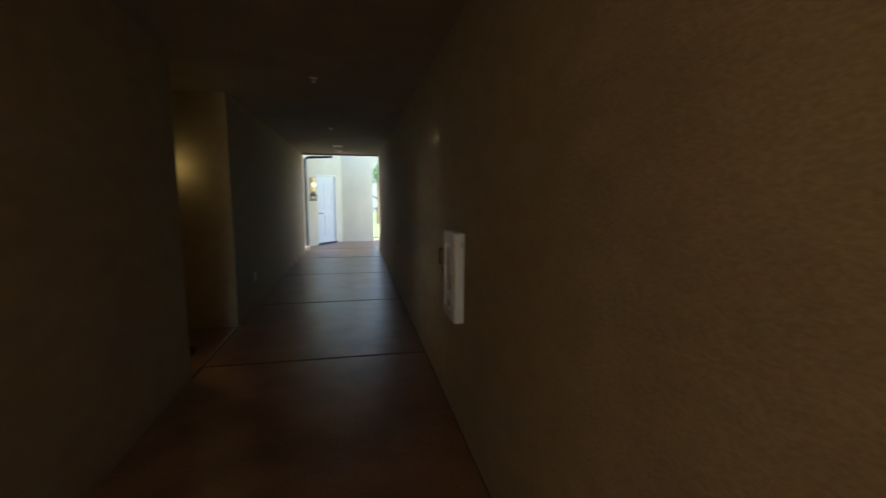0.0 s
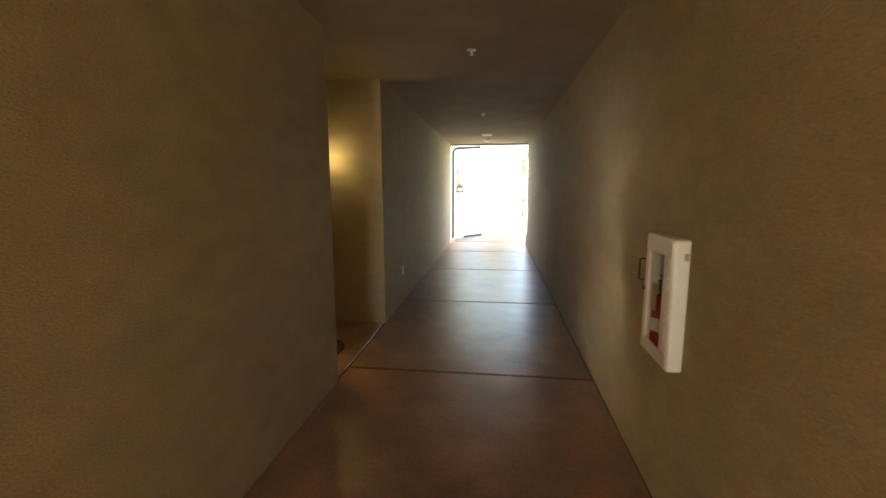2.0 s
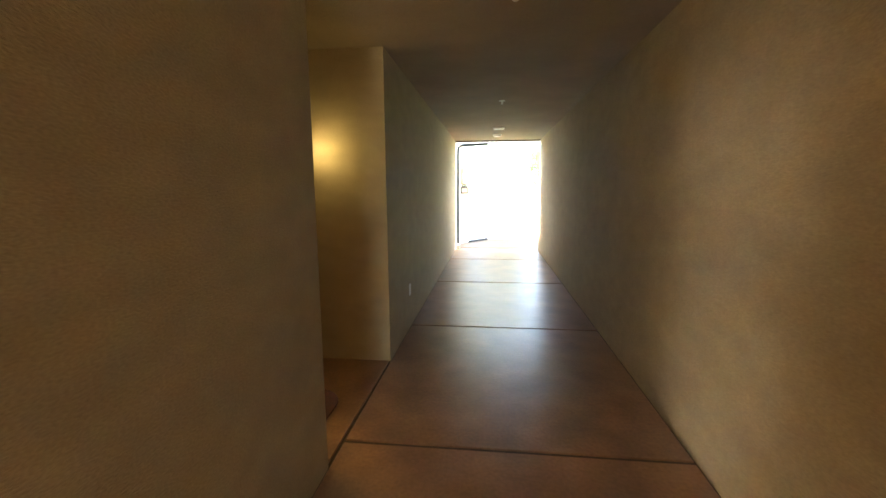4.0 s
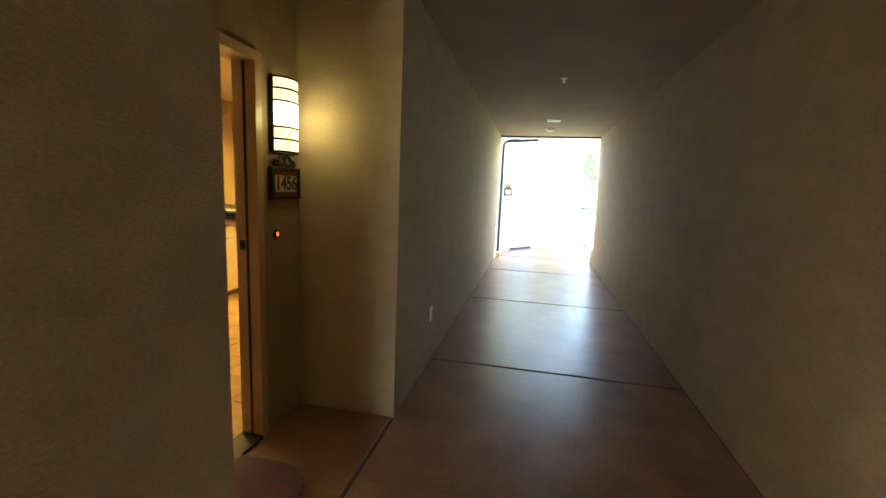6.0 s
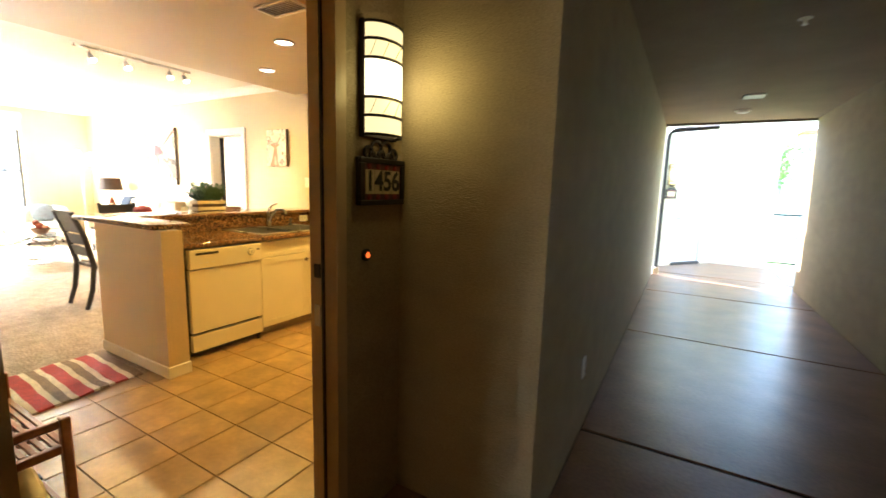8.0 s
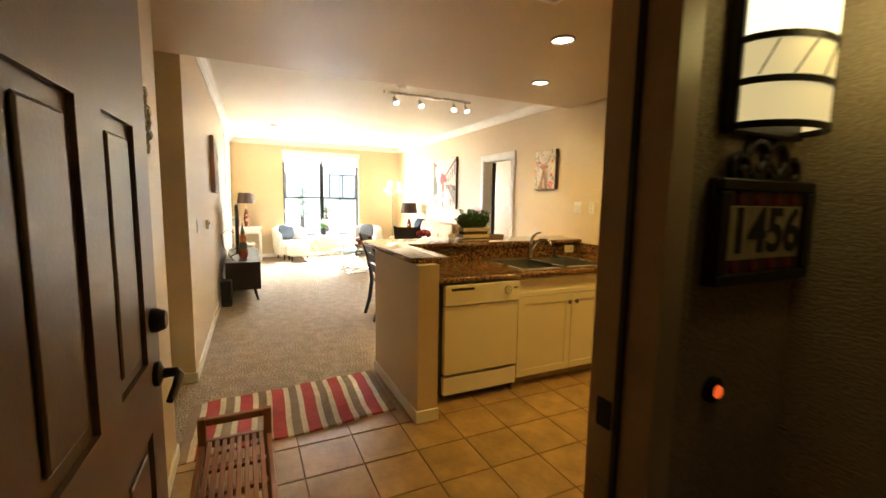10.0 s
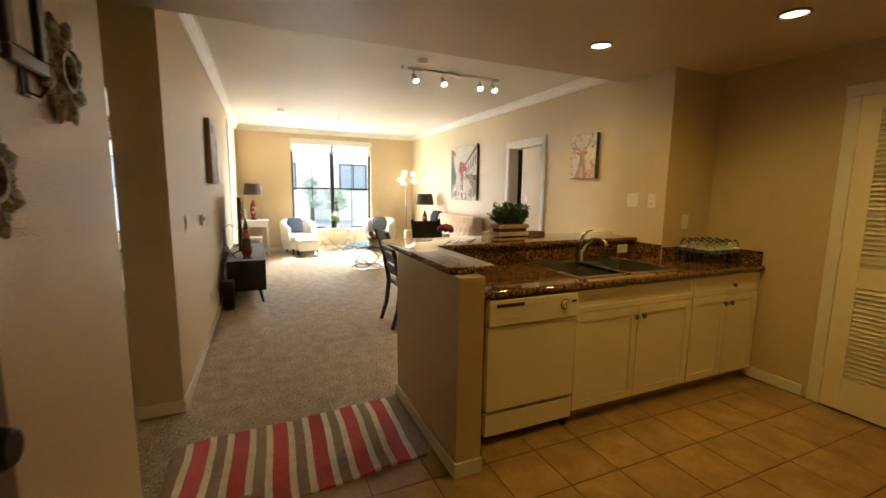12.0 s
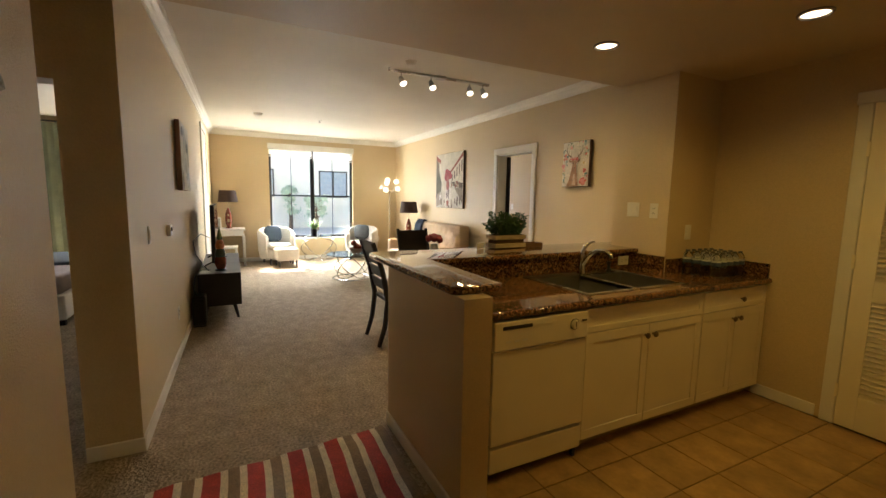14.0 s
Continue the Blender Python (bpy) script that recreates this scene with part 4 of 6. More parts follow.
tr = thing("track_light", "bronze ceiling track with four lit spot heads", "track light")
part("track", boxed(-5.51, -5.47, 0.74, 1.92, LC - 0.025, LC - 0.001, 0.003, 1), STEEL, tr)
part("feed_box", boxed(-5.53, -5.45, 1.22, 1.34, LC - 0.03, LC - 0.001, 0.004, 1), STEEL, tr)
SPOTGLOW = glow("spot_bulb", (1.0, 0.86, 0.66), 1.5)
for y, tilt in ((0.82, 14), (1.17, 10), (1.66, -6), (1.84, 12)):
    a = part("spot_arm", rod(bmesh.new(), (-5.49, y, LC - 0.025), (-5.49, y, LC - 0.075), 0.008), STEEL, tr)
    h = part("spot_head", turned([(0.016, 0.03), (0.024, 0.02), (0.03, -0.02), (0.037, -0.055), (0.034, -0.055), (0, -0.04)], 18), STEEL, tr, "", True)
    h.matrix_basis = pose(-5.49, y, LC - 0.09, tilt, -28, 0)
    b = part("bulb", turned([(0.033, -0.050), (0.036, -0.064), (0.024, -0.074), (0, -0.077)], 18), SPOTGLOW, h, "glowing spot bulb", True)
    lamp("track_glow", "SPOT", pose(-5.49, y, LC - 0.09, tilt, -28, 0) @ pose(0, 0, -0.09), SPOTW, (1.0, 0.70, 0.27), soft=0.03, angle=120)

# ---- living room ----
ESPRESSO = mat("espresso_wood", (0.014, 0.009, 0.007), 0.42, vary=0.25, scale=4, fine=0.15, fine_scale=50, stretch=(1, 0.2, 1))
WHITEWOOD = mat("white_lacquer", (0.80, 0.79, 0.76), 0.35, vary=0.02)
CREAMCLOTH = mat("cream_upholstery", (0.72, 0.68, 0.60), 0.9, vary=0.06, scale=12, fine=0.12, fine_scale=250, bump=0.002)
TANSOFA = mat("tan_upholstery", (0.70, 0.51, 0.33), 0.8, vary=0.06, scale=8, fine=0.1, fine_scale=220, bump=0.0015)
BLUECLOTH = mat("slate_blue_cloth", (0.06, 0.085, 0.12), 0.9, vary=0.12, scale=15, fine=0.15, fine_scale=250, bump=0.002)
SHADE = mat("brown_lamp_shade", (0.060, 0.036, 0.028), 0.85, vary=0.1, scale=30, fine=0.15, fine_scale=300)
REDGLAZE = mat("red_brown_glaze", (0.20, 0.045, 0.022), 0.25, vary=0.35, scale=14, coat=0.3)
LEAF = mat("leaf_green", (0.05, 0.13, 0.03), 0.55, vary=0.35, scale=40, random=0.2)
BULB = glow("lamp_bulb", (1.0, 0.84, 0.6), 1.6)

tv = thing("tv_stand", "low espresso-brown media stand on splayed legs", "tv stand")
TX0, TX1, TY0, TY1 = -8.35, -6.49, -1.23, -0.79
part("carcass", boxes((TX0, TX1, TY0, TY1, 0.52, 0.55), (TX0, TX1, TY0, TY1, 0.17, 0.20), (TX0, TX0 + 0.03, TY0, TY1, 0.20, 0.52), (TX1 - 0.03, TX1, TY0, TY1, 0.20, 0.52), (TX0, TX1, TY0, TY0 + 0.015, 0.20, 0.52), (-7.44, -7.41, TY0, TY1 - 0.02, 0.20, 0.52)), ESPRESSO, tv)
part("drawer_front", boxed(TX0 + 0.035, -7.45, TY1 - 0.02, TY1 - 0.002, 0.205, 0.515, 0.003, 1), ESPRESSO, tv)
part("drawer_front", boxed(-7.40, TX1 - 0.035, TY1 - 0.02, TY1 - 0.002, 0.205, 0.515, 0.003, 1), ESPRESSO, tv)
for x, dx in ((TX0 + 0.12, -0.06), (TX1 - 0.12, 0.06)):
    for y, dy in ((TY0 + 0.08, -0.03), (TY1 - 0.08, 0.04)):
        part("leg", rod(bmesh.new(), (x, y, 0.172), (x + dx, y + dy, 0.0), 0.024, 0.014), ESPRESSO, tv, "", True)
t = thing("television", "black flat television on the media stand", "television", pose(-7.45, -1.07, 0.552))
part("panel", boxed(-0.62, 0.62, -0.025, 0.02, 0.07, 0.77, 0.006), BLACK, t)
part("screen", boxed(-0.61, 0.61, 0.0195, 0.022, 0.085, 0.76), mat("dark_screen", (0.01, 0.01, 0.012), 0.08), t, "dark glossy screen")
for s in (-0.42, 0.42):
    part("foot", tube([(s, -0.12, 0.008), (s, 0, 0.075), (s, 0.12, 0.008)], 0.008, 8), BLACK, t, "", True)
ve = thing("carved_figure_vase", "tall painted vase in green, orange and dark bands", "vase", pose(-6.72, -1.0, 0.551) @ Matrix.Diagonal((0.72, 0.72, 1.08, 1)))
part("base", turned([(0.085, 0), (0.09, 0.01), (0.07, 0.02), (0, 0.02)], 20), BLACK, ve, "", True)
part("belly", turned([(0.06, 0.02), (0.085, 0.06), (0.09, 0.11), (0.075, 0.15)], 20), REDGLAZE, ve, "", True)
part("band", turned([(0.075, 0.15), (0.082, 0.18), (0.07, 0.22), (0.055, 0.24)], 20), mat("dark_green_glaze", (0.03, 0.05, 0.03), 0.3, vary=0.3, scale=30), ve, "", True)
part("shoulder", turned([(0.055, 0.24), (0.072, 0.27), (0.06, 0.31), (0.035, 0.34)], 20), mat("orange_glaze", (0.42, 0.14, 0.04), 0.3, vary=0.3, scale=30), ve, "", True)
part("neck", turned([(0.035, 0.34), (0.045, 0.36), (0.022, 0.43), (0.006, 0.48), (0, 0.485)], 20), mat("olive_glaze", (0.09, 0.12, 0.03), 0.35, vary=0.3, scale=30), ve, "", True)
sb = thing("floor_speaker", "black speaker standing on the carpet by the wall", "speaker", pose(-6.37, -1.225, 0.0))
part("cabinet", boxed(-0.12, 0.10, -0.055, 0.075, 0.012, 0.34, 0.025, 3), BLACK, sb)
part("grille", boxed(0.098, 0.104, -0.04, 0.06, 0.05, 0.31, 0.002, 1), mat("black_mesh", (0.02, 0.02, 0.02), 0.9, fine=0.5, fine_scale=400), sb)
for x in (-0.09, 0.07):
    part("foot", boxed(x - 0.02, x + 0.02, -0.05, 0.07, 0, 0.014), BLACK, sb)
cb = thing("tv_cable", "thin black cables looping behind the television", "cable")
part("cable", tube([(-6.7, -1.13, 0.56), (-6.55, -1.17, 0.65), (-6.5, -1.24, 0.78), (-6.62, -1.265, 0.92), (-6.85, -1.2, 0.98), (-7.0, -1.12, 0.92)], 0.005, 6), BLACK, cb, "", True)
part("cable", tube([(-6.75, -1.12, 0.56), (-6.5, -1.19, 0.60), (-6.44, -1.25, 0.54), (-6.42, -1.27, 0.4), (-6.38, -1.25, 0.342)], 0.005, 6), BLACK, cb, "", True)

# desk and stool by the window wall
de = thing("writing_desk", "white lacquered desk against the living room wall", "desk")
part("top", boxed(-11.15, -10.55, -1.22, -0.63, 0.735, 0.76, 0.004, 1), WHITEWOOD, de)
part("drawer_box", boxed(-11.12, -10.58, -1.20, -0.66, 0.62, 0.735, 0.003, 1), WHITEWOOD, de)
for x in (-11.14, -10.60):
    for y in (-1.21, -0.68):
        part("leg", boxed(x, x + 0.045, y, y + 0.045, 0, 0.62, 0.003, 1), WHITEWOOD, de)
st = thing("white_stool", "white square stool tucked beside the desk", "stool")
part("seat", boxed(-10.52, -10.20, -1.16, -0.78, 0.40, 0.44, 0.006, 1), WHITEWOOD, st)
for x in (-10.51, -10.25):
    for y in (-1.15, -0.83):
        part("leg", boxed(x, x + 0.04, y, y + 0.04, 0, 0.40, 0.003, 1), WHITEWOOD, st)
pf = thing("picture_frame", "small white picture frame leaning on the desk", "picture frame", pose(-10.66, -1.15, 0.761, 8, 0, 90))
for r in ((-0.09, 0.09, -0.01, 0.01, 0, 0.025), (-0.09, 0.09, -0.01, 0.01, 0.215, 0.24), (-0.09, -0.065, -0.01, 0.01, 0.025, 0.215), (0.065, 0.09, -0.01, 0.01, 0.025, 0.215)):
    part("moulding", boxed(*r, 0.002, 1), WHITEWOOD, pf)
part("print", boxed(-0.065, 0.065, -0.002, 0.004, 0.025, 0.215), mat("grey_print", (0.35, 0.38, 0.37), 0.4, vary=0.3, scale=30), pf)


def table_lamp(m, h, label, r=0.19):
    """A turned glazed base, a harp and a drum shade; h to the top of the shade."""
    ob = thing("table_lamp", label, "lamp", m, "pair of table lamps")
    part("base", turned([(0.06, 0), (0.065, 0.012), (0.04, 0.02), (0.045, 0.04), (0.06, 0.12), (0.066, 0.2), (0.055, 0.3), (0.03, 0.38), (0.016, 0.42), (0, 0.42)], 24), REDGLAZE, ob, "", True)
    part("emblem", boxes((0.052, 0.069, -0.022, 0.022, 0.13, 0.19), (0.05, 0.062, -0.016, 0.016, 0.25, 0.29)), mat("cream_glaze", (0.5, 0.36, 0.2), 0.4), ob, "cream painted emblem")
    part("stem", rod(bmesh.new(), (0, 0, 0.42), (0, 0, h - 0.06), 0.006), CHROME, ob, "", True)
    sh = part("shade", turned([(r, h - 0.24), (r * 0.82, h), (r * 0.805, h), (r * 0.985, h - 0.24), (r, h - 0.24)], 32), SHADE, ob, "dark brown drum shade", True)
    part("shade_liner", turned([(r * 0.975, h - 0.236), (r * 0.80, h - 0.004)], 32), CREAMCLOTH, sh, "", True)
    bm = bmesh.new()
    bmesh.ops.create_uvsphere(bm, u_segments=14, v_segments=8, radius=0.032, matrix=Matrix.Translation((0, 0, h - 0.12)))
    part("bulb", bm, BULB, ob, "glowing bulb", True)
    p = m.translation + Vector((0, 0, h - 0.07))
    lamp("table_lamp_glow", "POINT", Matrix.Translation(p), LAMPW, WARM, soft=0.035)
    return ob


table_lamp(pose(-10.92, -0.93, 0.761, 0, 0, 0), 0.78, "red-brown glazed table lamp, lit, on the white desk")
et = thing("end_table", "small dark wooden end table beside the sofa", "side table")
part("top", boxed(-9.82, -9.38, 2.36, 2.80, 0.55, 0.58, 0.004, 1), ESPRESSO, et)
part("shelf", boxed(-9.80, -9.40, 2.38, 2.78, 0.18, 0.20, 0.003, 1), ESPRESSO, et)
for x in (-9.81, -9.43):
    for y in (2.37, 2.75):
        part("leg", boxed(x, x + 0.04, y, y + 0.04, 0, 0.55, 0.003, 1), ESPRESSO, et)
table_lamp(pose(-9.6, 2.57, 0.581, 0, 0, -30), 0.79, "red-brown glazed table lamp, lit, beside the sofa", 0.2)

# floor lamp with globes
fl = thing("floor_lamp", "slim chrome floor lamp with five lit globes", "lamp", pose(-10.75, 2.53, 0))
part("base", turned([(0.14, 0), (0.14, 0.015), (0.03, 0.03), (0.012, 0.05), (0, 0.05)], 28), CHROME, fl, "", True)
part("pole", rod(bmesh.new(), (0, 0, 0.05), (0, 0, 1.62), 0.011), CHROME, fl, "", True)
GLOBE = glow("globe_glass", (1.0, 0.94, 0.82), 0.45)
for x, y, z in ((0.10, -0.08, 1.86), (0.05, 0.16, 1.83), (0.14, -0.14, 1.63), (-0.02, 0.22, 1.66), (-0.14, -0.02, 1.80)):
    arm = part("arm", tube([(0, 0, 1.55), (x * 0.4, y * 0.4, 1.60), (x * 0.9, y * 0.9, z - 0.09), (x, y, z - 0.05)], 0.006, 8), CHROME, fl, "", True)
    bm = bmesh.new()
    bmesh.ops.create_uvsphere(bm, u_segments=20, v_segments=12, radius=0.058, matrix=Matrix.Translation((x, y, z)))
    part("globe", bm, GLOBE, arm, "glowing white glass globe", True)
part("cone_shade", turned([(0.02, 0.0), (0.06, -0.09), (0.056, -0.09), (0.018, -0.004)], 20, (0.16, -0.24, 1.74)), WHITE, fl, "white cone shade", True)
part("arm", tube([(0, 0, 1.55), (0.08, -0.12, 1.66), (0.16, -0.24, 1.74)], 0.006, 8), CHROME, fl, "", True)
lamp("floor_lamp_glow", "POINT", pose(-10.72, 2.53, 1.75), LAMPW * 1.2, (1.0, 0.90, 0.74), soft=0.12)


def cushion(bm, sx, sy, sz, m, power=4.0, n=12):
    """A puffed cushion."""
    r = bmesh.ops.create_uvsphere(bm, u_segments=n * 2, v_segments=n, radius=1)
    for v in r["verts"]:
        c_ = v.co
        q = (abs(c_.x) ** power + abs(c_.y) ** power + abs(c_.z) ** 2.4) ** (1 / power) if c_.length else 1
        edge = max(abs(c_.x), abs(c_.y))
        s = 1 / max(0.2, (abs(c_.x) ** power + abs(c_.y) ** power + 1e-9) ** (1 / power)) if edge > 0.35 else 1
        v.co = Vector((c_.x * min(s, 1.35), c_.y * min(s, 1.35), c_.z))
        v.co = m @ Vector((v.co.x * sx, v.co.y * sy, v.co.z * sz))
    return bm


def armchair(m, label):
    """A barrel chair: seat towards local +x, a low round back."""
    ob = thing("armchair", label, "armchair", m, "pair of barrel armchairs")
    bm = bmesh.new()
    n, ro, ri = 26, 0.37, 0.285
    rings = []
    for i in range(n + 1):
        a = radians(52 + i * 256 / n)
        u = i / n
        top = 0.60 + 0.17 * math.sin(u * math.pi) ** 0.7
        c_, s_ = math.cos(a), math.sin(a)
        rings.append([bm.verts.new((r * c_, r * s_, z)) for r, z in ((ro - 0.03, 0.12), (ro, 0.3), (ro + 0.015, top - 0.05), (ro - 0.02, top), (ri + 0.02, top), (ri, top - 0.05), (ri, 0.2))])
    for a, b in zip(rings, rings[1:]):
        for j in range(6):
            bm.faces.new((a[j], a[j + 1], b[j + 1], b[j]))
        bm.faces.new((a[6], a[0], b[0], b[6]))
    bm.faces.new(rings[0])
    bm.faces.new(rings[-1][::-1])
    part("back", bm, CREAMCLOTH, ob, "", True)
    part("seat_base", turned([(0.30, 0.12), (0.33, 0.14), (0.33, 0.30), (0.31, 0.32), (0, 0.32)], 32, (0.02, 0, 0)), CREAMCLOTH, ob, "", True)
    part("seat_cushion", turned([(0.26, 0.32), (0.285, 0.34), (0.285, 0.40), (0.25, 0.43), (0, 0.44)], 32, (0.06, 0, 0)), CREAMCLOTH, ob, "", True)
    for x, y in ((0.22, 0.2), (0.22, -0.2), (-0.2, 0.2), (-0.2, -0.2)):
        part("leg", rod(bmesh.new(), (x, y, 0.125), (x * 1.05, y * 1.05, 0), 0.025, 0.018), ESPRESSO, ob, "", True)
    return ob


def pillow(m, size, material, label):
    ob = thing("throw_pillow", label, "pillow", m)
    part("cover", cushion(bmesh.new(), size, size, 0.065, Matrix.Identity(4), 5), material, ob, "", True)
    return ob


armchair(pose(-10.80, -0.02, 0, 0, 0, 14), "cream barrel armchair by the window with a pillow")
armchair(pose(-10.80, 1.86, 0, 0, 0, -32), "cream barrel armchair by the window, angled inwards")
pillow(pose(-10.89, -0.08, 0.63, 0, 66, 10), 0.17, BLUECLOTH, "slate blue square pillow leaning in the armchair")
pillow(pose(-10.88, 1.88, 0.63, 0, 66, -24), 0.17, mat("grey_cloth", (0.10, 0.115, 0.13), 0.9, vary=0.15, scale=15, bump=0.002), "grey square pillow leaning in the armchair")
ot = thing("ottoman", "small cream ottoman on dark legs before the armchair", "ottoman", pose(-10.32, 0.12, 0, 0, 0, 8))
part("cushion", boxed(-0.19, 0.19, -0.22, 0.22, 0.12, 0.37, 0.04, 4), CREAMCLOTH, ot, "", True)
for x in (-0.14, 0.14):
    for y in (-0.17, 0.17):
        part("leg", rod(bmesh.new(), (x, y, 0.13), (x, y, 0), 0.022, 0.016), ESPRESSO, ot, "", True)


def ring_pts(c, r, tilt, turn, n=40, stretch=1.0):
    m = Matrix.Translation(c) @ Euler((radians(tilt), 0, radians(turn))).to_matrix().to_4x4()
    return [m @ Vector((r * math.cos(2 * math.pi * i / n), stretch * r * math.sin(2 * math.pi * i / n), 0)) for i in range(n)]


TABLEGLASS = clear("table_glass", (0.82, 0.95, 0.93), 0.0)


def ring_table(m, r, h, label, name, cat):
    """A round glass top on leaning metal rings."""
    ob = thing(name, label, cat, m)
    part("glass_top", turned([(r, h - 0.01), (r + 0.004, h - 0.005), (r, h), (0, h)], 40), TABLEGLASS, ob, "round clear glass top", True)
    k = r * 0.74
    part("floor_ring", tube(ring_pts((0, 0, 0.012), k, 0, 0), 0.010, 8, True), CHROME, ob, "", True)
    for i in range(3):
        tl = 42
        rr2 = (h - 0.04) / 2 / math.sin(radians(tl))
        part("leaning_ring", tube(ring_pts((0, 0, (h - 0.015) / 2), rr2, tl, i * 120 + 20), 0.010, 8, True), CHROME, ob, "", True)
    return ob


ring_table(pose(-8.5, 1.03, 0), 0.44, 0.44, "round glass coffee table on looping chrome rings", "coffee_table", "table")
ring_table(pose(-10.95, 0.90, 0), 0.28, 0.56, "round glass side table on looping chrome rings", "side_table", "table")
bo = thing("woven_bowl", "brown bowl holding red fruit on the glass table", "bowl", pose(-8.5, 1.12, 0.441))
part("bowl", turned([(0.05, 0), (0.09, 0.03), (0.12, 0.08), (0.125, 0.10), (0.115, 0.10), (0.08, 0.04), (0, 0.02)], 24), mat("woven_brown", (0.20, 0.10, 0.04), 0.7, vary=0.4, scale=50, bump=0.004), bo, "", True)
for x, y, z, r in ((0, 0, 0.13, 0.06), (0.05, 0.05, 0.11, 0.045), (-0.05, 0.03, 0.11, 0.045), (0.0, -0.05, 0.19, 0.05)):
    bm = bmesh.new()
    bmesh.ops.create_uvsphere(bm, u_segments=14, v_segments=9, radius=r, matrix=Matrix.Translation((x, y, z)))
    part("fruit", bm, REDGLAZE, bo, "dark red ornament", True)


def tuft(bm, at, count, length, spread, seed, width=0.008, droop=0.3, levels=4):
    """Many thin curved blades that rise from at."""
    rd = random.Random(seed)
    for _ in range(count):
        a = rd.uniform(0, 2 * math.pi)
        s = rd.random() ** 0.6
        ln = length * rd.uniform(0.6, 1.0)
        o = Vector(at) + Vector((math.cos(a), math.sin(a), 0)) * spread * 0.35 * s
        dirv = Vector((math.cos(a) * s * spread / length, math.sin(a) * s * spread / length, 1)).normalized()
        side = Vector((-math.sin(a + rd.uniform(-1, 1)), math.cos(a), 0)).normalized()
        prev = None
        for j in range(levels + 1):
            u = j / levels
            p = o + dirv * ln * u + Vector((math.cos(a), math.sin(a), -0.6)) * droop * ln * s * u * u
            w = width * (1 - u * 0.85) * (0.6 + 0.4 * math.sin(u * 3))
            pair = (bm.verts.new(p - side * w), bm.verts.new(p + side * w))
            if prev:
                bm.faces.new((prev[0], prev[1], pair[1], pair[0]))
            prev = pair
    return bm


po = thing("potted_plant", "green plant in a black pot on the side table", "plant", pose(-10.95, 0.80, 0.561))
part("pot", turned([(0.055, 0), (0.06, 0.005), (0.08, 0.14), (0.085, 0.145), (0.075, 0.15), (0, 0.14)], 22), BLACK, po, "", True)
part("leaves", tuft(bmesh.new(), (0, 0, 0.14), 90, 0.26, 0.12, 3, 0.016, 0.5), mat("bright_leaf", (0.14, 0.26, 0.06), 0.5, vary=0.3, scale=30), po, "bright green leaves")
part("blossom", tuft(bmesh.new(), (0, 0.03, 0.22), 26, 0.20, 0.15, 9, 0.02, 0.2), mat("white_blossom", (0.75, 0.75, 0.68), 0.6), po, "white blossom")

# sofa
so = thing("tufted_sofa", "tan button-tufted sofa against the living room wall", "sofa")
SX_0, SX_1 = -9.28, -7.28
part("base", boxed(SX_0 + 0.12, SX_1 - 0.12, 2.0, 2.78, 0.14, 0.30, 0.02), TANSOFA, so)
for x0, x1 in ((SX_0 + 0.15, -8.29), (-8.27, SX_1 - 0.15)):
    part("seat_cushion", boxed(x0, x1, 1.97, 2.56, 0.30, 0.44, 0.04, 4), TANSOFA, so, "", True)
for x0, x1 in ((SX_0, SX_0 + 0.15), (SX_1 - 0.15, SX_1)):
    part("arm", boxed(x0, x1, 1.97, 2.78, 0.13, 0.62, 0.05, 4), TANSOFA, so, "", True)
bm = bmesh.new()
nu, nv = 72, 20
grid = []
for i in range(nu + 1):
    col = []
    for j in range(nv + 1):
        u, v = i / nu, j / nv
        x = SX_0 + 0.08 + u * (SX_1 - SX_0 - 0.16)
        z = 0.42 + v * 0.57
        y = 2.50 + 0.10 * v
        near = 9.0
        for bj in range(3):
            for bi in range(10):
                bx = SX_0 + 0.2 + (bi + 0.5 * (bj % 2)) * 0.18
                bz = 0.54 + bj * 0.17
                near = min(near, math.hypot(x - bx, z - bz))
        y += 0.035 * math.exp(-(near / 0.05) ** 2)
        rim = min(u, 1 - u, v, 1 - v)
        y += 0.06 * max(0, 1 - rim / 0.05) ** 2
        col.append(bm.verts.new((x, y, z)))
    grid.append(col)
for a, b in zip(grid, grid[1:]):
    for j in range(nv):
        bm.faces.new((a[j], a[j + 1], b[j + 1], b[j]))
put(bm, SX_0 + 0.085, SX_1 - 0.085, 2.60, 2.80, 0.30, 0.985, 0.03, 3)
part("backrest", bm, TANSOFA, so, "button-tufted tan backrest", True)
for x in (SX_0 + 0.1, SX_1 - 0.1):
    for y in (2.05, 2.72):
        part("leg", rod(bmesh.new(), (x, y, 0.15), (x, y, 0), 0.025, 0.016), ESPRESSO, so, "", True)
bl = thing("throw_blanket", "dark blue throw draped over the sofa corner", "blanket")
bm = bmesh.new()
prev = None
for i in range(15):
    u = i / 14
    path_y = 2.83 - 0.30 * min(1, u * 1.6) if u < 0.5 else 2.59 - 0.08 * (u - 0.5)
    path_z = 0.62 + 0.40 * min(1, u / 0.3) if u < 0.35 else 1.02 - 0.5 * (u - 0.35) / 0.65
    pair = [bm.verts.new((SX_0 + 0.03 + k * 0.06 + 0.02 * math.sin(k + u * 4), path_y - 0.03 + 0.008 * math.sin(k * 2.3), path_z + 0.012)) for k in range(7)]
    if prev:
        for k in range(6):
            bm.faces.new((prev[k], prev[k + 1], pair[k + 1], pair[k]))
    prev = pair
bl_ob = part("blanket", bm, mat("navy_knit", (0.02, 0.03, 0.055), 0.95, vary=0.2, scale=20, bump=0.003), bl, "", True)
